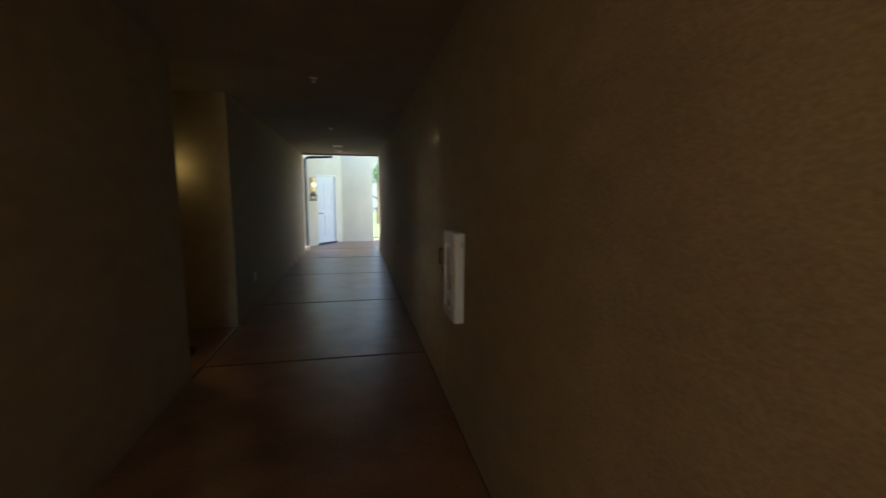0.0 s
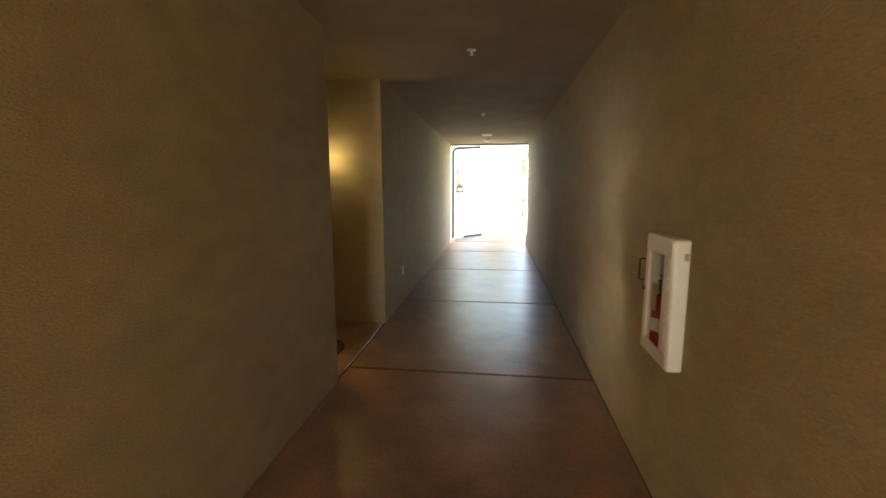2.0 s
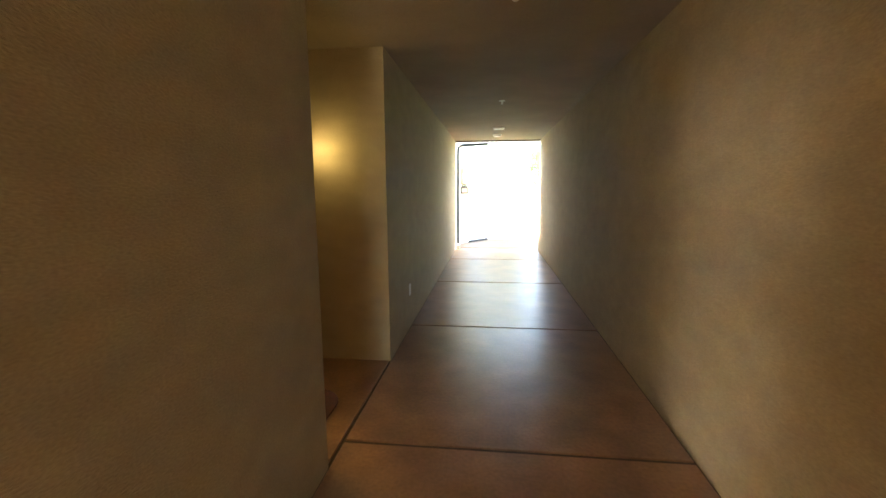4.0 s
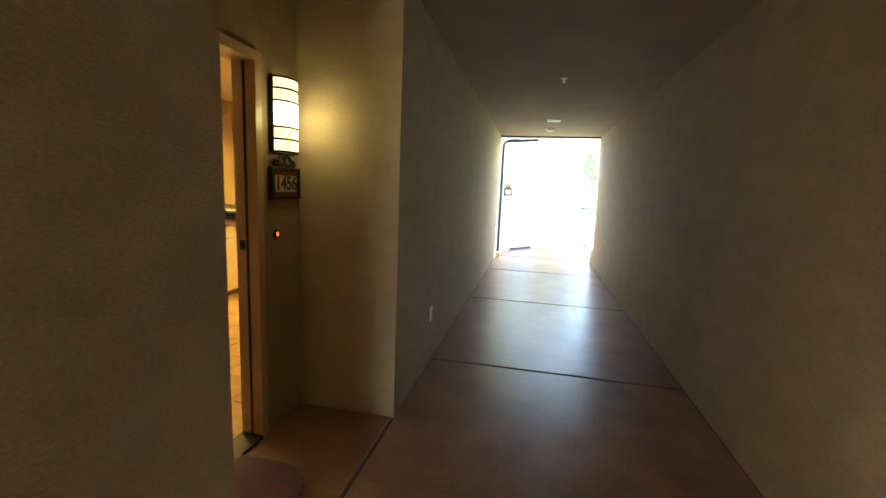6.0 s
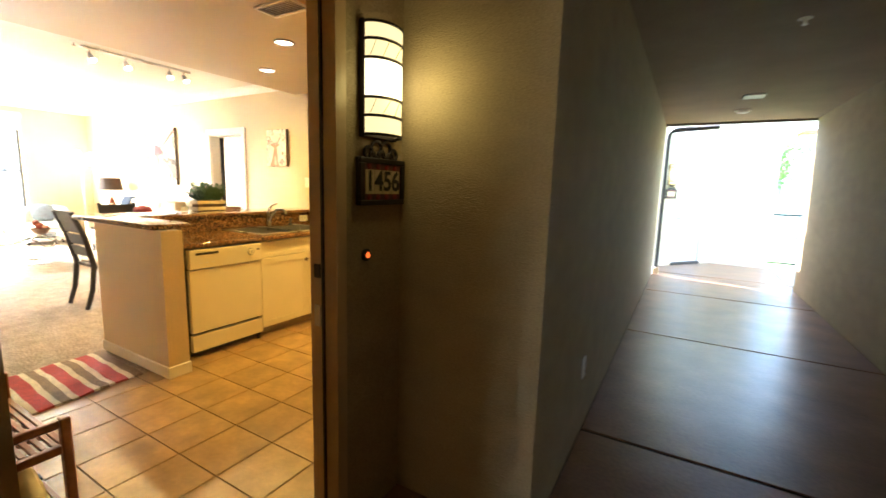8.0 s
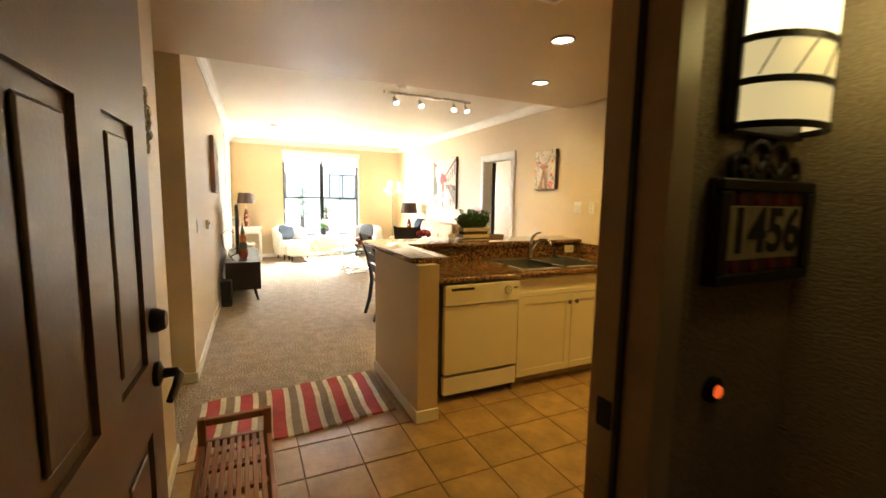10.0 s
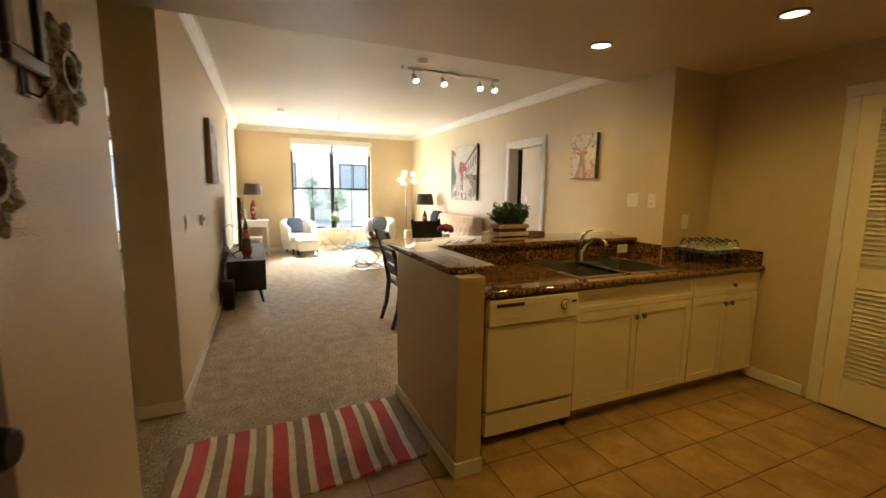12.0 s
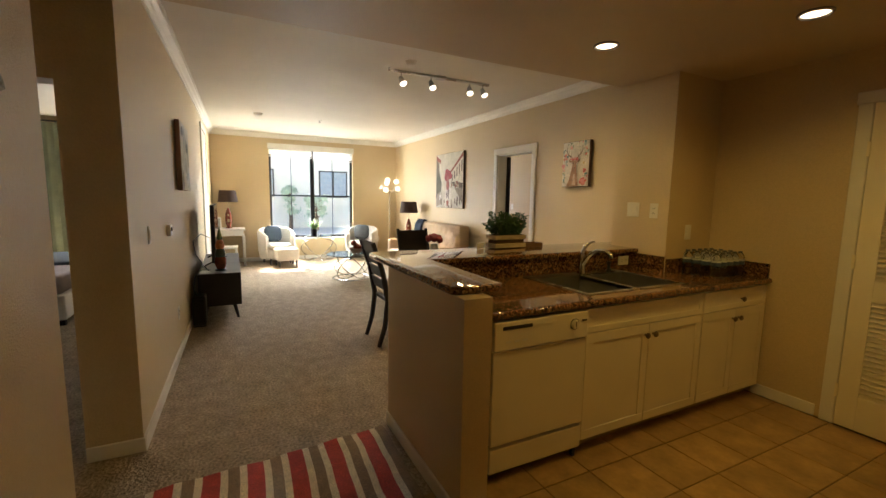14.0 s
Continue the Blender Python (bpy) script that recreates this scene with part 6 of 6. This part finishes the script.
for z0, z1, m_ in ((-0.185, -0.128, AMBER), (-0.122, -0.065, AMBER), (-0.059, 0.068, AMBER_HOT), (0.074, 0.131, AMBER), (0.137, 0.188, AMBER)):
    part("glass_panel", half_round(bmesh.new(), 0.094, z0, z1), m_, wl, "", True)
for z in (-0.190, -0.125, -0.062, 0.071, 0.134, 0.191):
    part("metal_band", half_round(bmesh.new(), 0.098, z - 0.005, z + 0.005, t=0.007), BRONZE, wl, "dark metal band", True)
rk = random.Random(3)
for z0 in (-0.122, 0.074):
    for i in range(5):
        a = radians(-70 + i * 33)
        pa = (0.02 + 0.097 * 0.72 * math.cos(a), 0.097 * math.sin(a), z0 + 0.004)
        b_ = a + radians(rk.uniform(14, 26))
        pb = (0.02 + 0.097 * 0.72 * math.cos(b_), 0.097 * math.sin(b_), z0 + 0.053)
        part("twig_line", tube([pa, pb], 0.0012, 5), BRONZE, wl)
lamp("sconce_glow", "POINT", pose(NX + 0.15, -0.165, 1.74), SCONCEW, (1.0, 0.82, 0.28), soft=0.06)

# Two sconces added out of view behind the start to light the near walls.
for x, y, turn, share in ((0.0, -6.0, 0, 1.25), (W, -5.5, 180, 0.55)):
    wb = copy_thing(wl, pose(x, y, 1.745, 0, 0, turn))
    lamp("near_sconce_glow", "POINT", pose(abs(x - 0.2), y, 1.74), NEARW * share, (1.0, 0.74, 0.40), soft=0.1)

np_ = thing("house_number", "dark iron house number plate with red-edged cream tiles", "house number", pose(NX, -0.148, 1.388))
part("plate", boxed(0, 0.016, -0.138, 0.138, -0.088, 0.088, 0.003, 1), BRONZE, np_)
for r in ((-0.138, 0.138, 0.068, 0.088), (-0.138, 0.138, -0.088, -0.068), (-0.138, -0.112, -0.068, 0.068), (0.112, 0.138, -0.068, 0.068)):
    part("frame_bar", boxed(0.016, 0.026, *r, 0.003, 1), BRONZE, np_)
REDTILE = mat("dark_red_tile", (0.10, 0.02, 0.02), 0.35, vary=0.4, scale=40)
part("tile_face", boxed(0.0155, 0.018, -0.112, 0.112, -0.068, 0.068), REDTILE, np_, "dark red glazed border")
REDGLOSS = mat("red_gloss", (0.22, 0.02, 0.02), 0.3)
DIGITTILE = mat("cream_digit_tile", (0.56, 0.46, 0.28), 0.4, vary=0.15, scale=40)
for i, ch in enumerate("1456"):
    y = -0.078 + i * 0.052
    part("digit_tile", boxed(0.018, 0.0205, y - 0.0255, y + 0.0255, -0.046, 0.044, 0.001, 1), DIGITTILE, np_, "cream digit tile")
    for z in (0.056, -0.058):
        part("red_drop", turned([(0.013, 0.0), (0.010, 0.003), (0, 0.004)], 12), REDGLOSS, np_, "", True).matrix_basis = pose(0.018, y, z, 0, 90, 0)
    cu = bpy.data.curves.new("digit", "FONT")
    cu.body, cu.size, cu.align_x, cu.align_y, cu.extrude, cu.offset = ch, 0.105, "CENTER", "CENTER", 0.0008, 0.0022
    cu.materials.append(BLACK)
    o = new("digit", cu)
    o.parent = np_
    o.matrix_basis = pose(0.0215, y, -0.001, 90, 0, 90)
for y, r, z in ((-0.075, 0.022, 0.105), (-0.028, 0.030, 0.122), (0.028, 0.030, 0.122), (0.075, 0.022, 0.105), (-0.055, 0.014, 0.096), (0.0, 0.018, 0.10), (0.055, 0.014, 0.096)):
    part("scroll", tube([(0.01, y + r * math.cos(a * math.pi / 8), z + r * math.sin(a * math.pi / 8)) for a in range(16)], 0.007, 6, True), BRONZE, np_, "", True)
db = thing("doorbell", "round doorbell with a glowing orange button", "doorbell", pose(NX, -0.228, 1.11, 0, 90, 0))
part("ring", turned([(0.024, 0), (0.024, 0.008), (0.014, 0.014), (0.012, 0.012)], 20), BLACK, db, "", True)
part("button", turned([(0.012, 0.008), (0.011, 0.015), (0, 0.017)], 16), glow("orange_button", (1.0, 0.13, 0.02), 0.10), db, "glowing orange button", True)
dm = thing("doormat", "dark red doormat in the entry niche", "doormat", pose(-0.40, -0.91, 0.001))
bm = outline_slab([(-0.22, -0.34)] + arc(0.0, -0.12, 0.22, 270, 360, 6) + arc(0.0, 0.12, 0.22, 0, 90, 6) + [(-0.22, 0.34)], 0.0, 0.014, 0.004)
part("mat", bm, mat("red_coir", (0.06, 0.012, 0.010), 0.95, vary=0.3, scale=40, fine=0.4, fine_scale=300, bump=0.006), dm)

# extinguisher cabinet
ex = thing("extinguisher_cabinet", "white wall cabinet with a fire extinguisher behind glass", "extinguisher cabinet")
EY0, EY1, EZ0, EZ1, EXF = -2.553, -2.248, 0.698, 1.243, 1.868
EXW = mat("cabinet_white", (0.78, 0.75, 0.68), 0.4, vary=0.05, scale=6)
for nm, r in (("side_panel", (EY0, EY0 + 0.03, EZ0, EZ1)), ("side_panel", (EY1 - 0.03, EY1, EZ0, EZ1)), ("bottom_panel", (EY0 + 0.004, EY1 - 0.004, EZ0, EZ0 + 0.03)), ("top_panel", (EY0 + 0.004, EY1 - 0.004, EZ1 - 0.03, EZ1))):
    part(nm, boxed(EXF - 0.008, W, *r, 0.013, 3), EXW, ex, "", True)
EXI = mat("cabinet_grey_inside", (0.30, 0.31, 0.33), 0.6, vary=0.08)
part("lining", boxes((W + 0.112, W + 0.118, -2.53, -2.27, 0.715, 1.22), (W, W + 0.112, -2.533, -2.529, 0.715, 1.22), (W, W + 0.112, -2.271, -2.267, 0.715, 1.22), (W, W + 0.112, -2.529, -2.271, 0.711, 0.715), (W, W + 0.112, -2.529, -2.271, 1.22, 1.224)), EXI, ex, "grey steel lining")
GY0, GY1, GZ0, GZ1 = EY0 + 0.088, EY1 - 0.052, EZ0 + 0.065, EZ1 - 0.075
bm = bmesh.new()
for r in ((EY0 + 0.012, EY1 - 0.012, EZ0 + 0.012, GZ0), (EY0 + 0.012, EY1 - 0.012, GZ1, EZ1 - 0.012), (EY0 + 0.012, GY0, GZ0, GZ1), (GY1, EY1 - 0.012, GZ0, GZ1)):
    put(bm, EXF - 0.010, EXF + 0.003, *r, 0.0015, 1)
fr = part("door_frame", bm, EXW, ex)
part("glass", boxed(EXF - 0.004, EXF - 0.001, GY0, GY1, GZ0, GZ1), GLASS, ex).visible_shadow = False
part("handle", tube([(EXF - 0.010, EY1 - 0.004, 1.12), (EXF - 0.034, EY1 - 0.004, 1.118), (EXF - 0.034, EY1 - 0.004, 1.022), (EXF - 0.010, EY1 - 0.004, 1.02)], 0.004, 8), BRONZE, ex, "dark pull handle", True)
part("lock", turned([(0.009, 0), (0.009, 0.006), (0, 0.007)], 14), BRONZE, ex, "small dark lock", True).matrix_basis = pose(EXF - 0.010, EY1 - 0.012, 0.985, 0, -90, 0)
for i in range(11):
    part("raised_letter", boxed(EXF - 0.0125, EXF - 0.0095, EY0 + 0.035, EY0 + 0.058, 0.80 + i * 0.034, 0.82 + i * 0.034), EXW, fr)
part("side_latch", boxed(EXF + 0.03, EXF + 0.045, EY0 - 0.008, EY0, 1.16, 1.19, 0.003, 1), STEEL, ex)
fe = thing("fire_extinguisher", "red fire extinguisher with a paper tag in the cabinet", "fire extinguisher", pose(W - 0.006, -2.328, 0.7155))
part("cylinder", turned([(0.040, 0), (0.044, 0.006), (0.044, 0.20), (0.036, 0.235), (0.016, 0.26), (0, 0.268)], 22), mat("extinguisher_red", (0.42, 0.012, 0.015), 0.25, vary=0.06, coat=0.4), fe, "", True)
part("label_band", turned([(0.0445, 0.09), (0.0446, 0.15)], 22), WHITE, fe, "white printed label", True)
part("valve", boxes((-0.012, 0.012, -0.02, 0.02, 0.268, 0.30), (-0.008, 0.008, -0.05, 0.045, 0.30, 0.312), (-0.008, 0.008, -0.05, 0.03, 0.33, 0.34)), BLACK, fe)
part("hose", tube([(0, 0.02, 0.285), (0.02, 0.03, 0.27), (0.05, 0.02, 0.2), (0.053, 0.01, 0.08)], 0.008, 8), BLACK, fe, "", True)
part("paper_tag", boxed(-0.048, -0.0465, -0.052, 0.012, 0.19, 0.31), mat("tag_paper", (0.55, 0.42, 0.22), 0.8, vary=0.1), fe, "tan inspection tag")

# downspout at the far opening
ds = thing("downspout", "dark rain pipe bending under the walkway beam", "pipe")
part("pipe", tube([(0.05, END + 0.06, 0.0), (0.05, END + 0.06, 2.28), (0.06, END + 0.06, 2.36), (0.10, END + 0.06, 2.41), (0.20, END + 0.06, 2.425), (0.75, END + 0.06, 2.45)], 0.036, 12), mat("dark_pipe", (0.05, 0.055, 0.06), 0.5, vary=0.2), ds, "", True)
part("boot", boxed(0.0, 0.10, END + 0.01, END + 0.11, -0.012, 0.12, 0.01), STUCCO_LIGHT, ds)
setting("beam", boxes((-0.2, W + 0.2, END, END + 0.03, HC - 0.035, HC + 0.6)), mat("weathered_beam", (0.16, 0.12, 0.085), 0.8, vary=0.2, scale=5), "thin brown beam over the walkway's end", "beam")

# end of the walkway: angled entry of the next home
setting("wall_beyond", boxes((-0.25, 0.0, END + 0.12, 7.45, -0.1, 3.0), (0.84, 1.86, 8.66, 8.86, -0.1, 3.0)), STUCCO_CREAM, "cream stucco walls at the walkway's end", "wall")
aw = tagged(new("wall_angled"), "pale stucco wall set at an angle with a panelled door", "wall", kind="structure")
ang = math.degrees(math.atan2(8.62 - 7.45, 0.87))
aw.matrix_basis = pose(0.0, 7.45, 0, 0, 0, ang)
LW = math.hypot(8.62 - 7.45, 0.87)
D0, D1 = 0.40, 1.24
part("wall", boxes((0, D0, 0, 0.2, -0.1, 3.0), (D1, LW + 0.05, 0, 0.2, -0.1, 3.0), (D0, D1, 0, 0.2, 2.05, 3.0)), STUCCO_CREAM, aw)
dd = tagged(new("door_beyond"), "white panelled door of the next home", "door", kind="structure")
dd.matrix_basis = aw.matrix_basis @ pose(D0 + 0.04, 0.05, 0.02)
dl = part("door_leaf", panel_leaf(bmesh.new(), D1 - D0 - 0.08, 1.98, 0.045, [(0.20, 0.85), (1.0, 1.8)], 2), WHITEWOOD, dd)
part("threshold", boxes((-0.04, D1 - D0 - 0.04, -0.06, 0.06, -0.03, 0.03)), BLACK, dd, "dark threshold")
part("jamb", boxes((-0.04, -0.005, -0.055, 0.06, 0, 2.03), (D1 - D0 - 0.075, D1 - D0 - 0.04, -0.055, 0.06, 0, 2.03), (-0.04, D1 - D0 - 0.04, -0.055, 0.06, 1.99, 2.03)), TRIM, dd)
part("lever_handle", tube([(0.06, -0.002, 0.9), (0.06, -0.05, 0.9), (0.16, -0.055, 0.9)], 0.01, 8), BRONZE, dl, "", True)
s2 = copy_thing(wl, aw.matrix_basis @ pose(0.22, 0.0, 1.74, 0, 0, -90))
s3 = copy_thing(np_, aw.matrix_basis @ pose(0.22, 0.0, 1.38, 0, 0, -90))
for o in list(s3.children):
    if o.type == "FONT":
        bpy.data.objects.remove(o)
s3["label"] = "dark tile number plate beside the far door"
bm = bmesh.new()
spring, radius, x_mid = 2.10, 0.58, 2.44
for i in range(16):
    a0, a1 = math.pi * i / 16, math.pi * (i + 1) / 16
    quad = [(x_mid - radius * math.cos(a), spring + radius * math.sin(a)) for a in (a0, a1)]
    ring = [[bm.verts.new((x, y, z)) for x, z in (quad[0], quad[1], (quad[1][0], 3.0), (quad[0][0], 3.0))] for y in (8.66, 8.86)]
    bm.faces.new(ring[0])
    bm.faces.new(ring[1][::-1])
    bm.faces.new((ring[0][0], ring[1][0], ring[1][1], ring[0][1]))
    bm.faces.new((ring[0][3], ring[1][3], ring[1][2], ring[0][2]))
put(bm, x_mid + radius, 4.3, 8.66, 8.86, -0.1, 3.0)
setting("wall_arch", bm, STUCCO_CREAM, "cream stucco wall with an arched opening to the lawn", "wall")
ra = thing("railing", "green-black metal picket railing at the walkway's end", "railing")
RAIL = mat("rail_metal", (0.03, 0.045, 0.04), 0.45, 0.4)
part("top_rail", boxed(1.90, 4.2, 8.90, 8.94, 1.02, 1.06, 0.004, 1), RAIL, ra)
part("bottom_rail", boxed(1.90, 4.2, 8.905, 8.935, 0.08, 0.11), RAIL, ra)
me = None
for i in range(21):
    if me is None:
        o = part("picket", boxed(-0.008, 0.008, -0.008, 0.008, 0.11, 1.02), RAIL, ra)
        me = o.data
    else:
        o = new("picket", me)
        o.parent = ra
    o.matrix_basis = pose(1.98 + i * 0.11, 8.92, 0)


# ---- outdoors ----
def tree(m, h, label, seed, leafcol, spread=1.0, leaves=170):
    """A tapered trunk, limbs, and a crown of many small leaf blades."""
    rd = random.Random(seed)
    ob = thing("tree", label, "tree", m, "courtyard trees")
    bm = bmesh.new()
    tube([(0, 0, 0), (0.05, 0.02, h * 0.25), (0.02, -0.04, h * 0.5), (0.06, 0.02, h * 0.75)], [0.12, 0.09, 0.07, 0.03], 8, bm=bm)
    tips = []
    for i in range(14):
        a, z = rd.uniform(0, 6.28), h * rd.uniform(0.3, 0.72)
        ln = h * rd.uniform(0.14, 0.30) * spread
        tip = (ln * math.cos(a), ln * math.sin(a), z + ln * rd.uniform(0.4, 1.0))
        tube([(0.03, 0, z), (tip[0] * 0.5, tip[1] * 0.5, z + (tip[2] - z) * 0.4), tip], [0.04, 0.025, 0.008], 6, bm=bm)
        tips.append(tip)
    part("trunk", bm, mat("bark", (0.16, 0.11, 0.07), 0.9, vary=0.3, scale=12, bump=0.01), ob, "", True)
    verts, faces = [], []
    for tip in tips:
        for _ in range(leaves):
            p = Vector(tip) + Vector((rd.gauss(0, 1), rd.gauss(0, 1), rd.gauss(0, 0.8))) * h * 0.075 * spread
            q = Euler((rd.uniform(0, 6), rd.uniform(0, 6), rd.uniform(0, 6))).to_matrix()
            s = rd.uniform(0.05, 0.11)
            k = len(verts)
            verts += [p + q @ Vector(c_) * s for c_ in ((-1, 0, 0), (0, -0.45, 0), (1, 0, 0), (0, 0.45, 0))]
            faces.append((k, k + 1, k + 2, k + 3))
    me_ = bpy.data.meshes.new("crown")
    me_.from_pydata(verts, [], faces)
    me_.materials.append(leafcol)
    o = new("crown", me_)
    o.parent = ob
    return ob


# Much paler than foliage: the glare outside is put into the leaf colour.
WASHEDLEAF = mat("washed_leaf", (0.50, 0.57, 0.40), 0.7, vary=0.3, scale=3)
TREELEAF = mat("tree_leaf", (0.10, 0.19, 0.05), 0.6, vary=0.35, scale=3)
tree(pose(-22.0, 2.76, -0.3), 2.2, "young leafy tree outside the window, washed pale by glare", 1, WASHEDLEAF, 0.6, 60)
tree(pose(-23.0, 1.70, -0.3), 2.75, "slim green tree in the courtyard, washed pale by glare", 2, WASHEDLEAF, 0.42, 60)
tree(pose(5.5, 16.0, -0.3), 5.5, "leafy green tree beyond the railing", 5, TREELEAF)
tree(pose(2.6, 20.0, -0.3), 4.5, "green tree on the lawn beyond the walkway", 6, TREELEAF)


def house(m, w, h, d, cols, rows, label):
    """A stucco block with its windows and a low roof; it faces local +x."""
    ob = thing("apartment_building", label, "building", m)
    part("wall", boxes((-d, 0, -w / 2, w / 2, 0, h)), STUCCO_LIGHT, ob)
    part("roof", boxes((-d - 0.4, 0.5, -w / 2 - 0.4, w / 2 + 0.4, h, h + 0.25)), mat("roof_tile", (0.30, 0.13, 0.08), 0.85, vary=0.3, scale=4), ob, "terracotta roof edge")
    for i in range(cols):
        for j in range(rows):
            y = -w / 2 + (i + 0.5) * w / cols
            z = 1.7 + j * 2.9
            wd = part("window", boxes((0.0, 0.05, y - 0.75, y - 0.68, z, z + 1.4), (0.0, 0.05, y + 0.68, y + 0.75, z, z + 1.4), (0.0, 0.05, y - 0.68, y + 0.68, z, z + 0.06), (0.0, 0.05, y - 0.68, y + 0.68, z + 1.34, z + 1.4), (0.0, 0.05, y - 0.03, y + 0.03, z + 0.06, z + 1.34)), FRM, ob, "dark framed window")
            part("pane", boxes((0.0, 0.02, y - 0.68, y + 0.68, z + 0.06, z + 1.34)), mat("far_pane", (0.32, 0.37, 0.42), 0.1), wd)
    return ob


house(pose(-24.2, 4.05, -0.3), 26, 7.2, 8, 7, 2, "pale stucco apartment block across the courtyard")
house(pose(4.0, 40, -0.3, 0, 0, -90), 30, 6.4, 8, 8, 2, "pale stucco apartment block beyond the lawn")
# Paving added over the lawn, pale so that sunlight bounces onto the block.
setting("courtyard", boxes((-24.0, -14.0, -12.0, 14.0, -0.3, -0.195)), mat("courtyard_bounce", (0.58, 0.54, 0.47), 0.85, vary=0.1), "pale courtyard added to bounce light onto the apartment block", "courtyard")
setting("patio", boxes((-14.0, FAR - 0.2, -6.0, 6.0, -0.21, -0.12)), mat("patio_concrete", (0.34, 0.32, 0.28), 0.8, vary=0.1), "pale concrete patio outside the window", "patio")

# ---- floor pieces ----
fc_ = bpy.data.objects["floor_corridor"]
edges = [-13, -11.65, -9.56, -7.47, -5.38, -3.26, -1.146, 0.94, 3.063, 5.19, END + 0.3, 9.2]
G = 0.014
for a, b in zip(edges, edges[1:]):
    part("slab", boxed(G / 2, W - 0.010, a + G, b - G, -0.013, 0.0, 0.003, 1), CONCRETE, fc_)
part("slab", boxed(NX + 0.0015, -G, NY + 0.002, -0.002, -0.013, 0.0, 0.003, 1), CONCRETE, fc_)
part("slab", boxed(W + 0.0, W + 2.4, END + 0.3, 9.2, -0.2, 0.0, 0.003, 1), CONCRETE, fc_)
part("joint_filler", boxes((NX, W, -13, 9.2, -0.0125, -0.009)), JOINT, fc_)

fk = bpy.data.objects["floor_kitchen"]
P, X_0, Y_0, GR = 0.31, -2.619, 0.203, 0.0055
cache = {}
for i in range(-3, 7):
    for j in range(-6, 10):
        x0, x1 = X_0 + i * P + GR / 2, X_0 + (i + 1) * P - GR / 2
        y0, y1 = Y_0 + j * P + GR / 2, Y_0 + (j + 1) * P - GR / 2
        lo_x = -3.30 if (y0 + y1) / 2 > 0.1 else -2.83
        x0, x1 = max(x0, lo_x), min(x1, NX - 0.120)
        y0, y1 = max(y0, YL + 0.002), min(y1, YK - 0.002)
        if x1 - x0 < 0.02 or y1 - y0 < 0.02:
            continue
        key = (round(x1 - x0, 3), round(y1 - y0, 3))
        if key not in cache:
            o = part("tile", boxed(0, x1 - x0, 0, y1 - y0, -0.006, 0.0, 0.0018, 1), TILE, fk)
            cache[key] = o.data
        else:
            o = new("tile", cache[key])
            o.parent = fk
        o.matrix_basis = pose(x0, y0, 0)
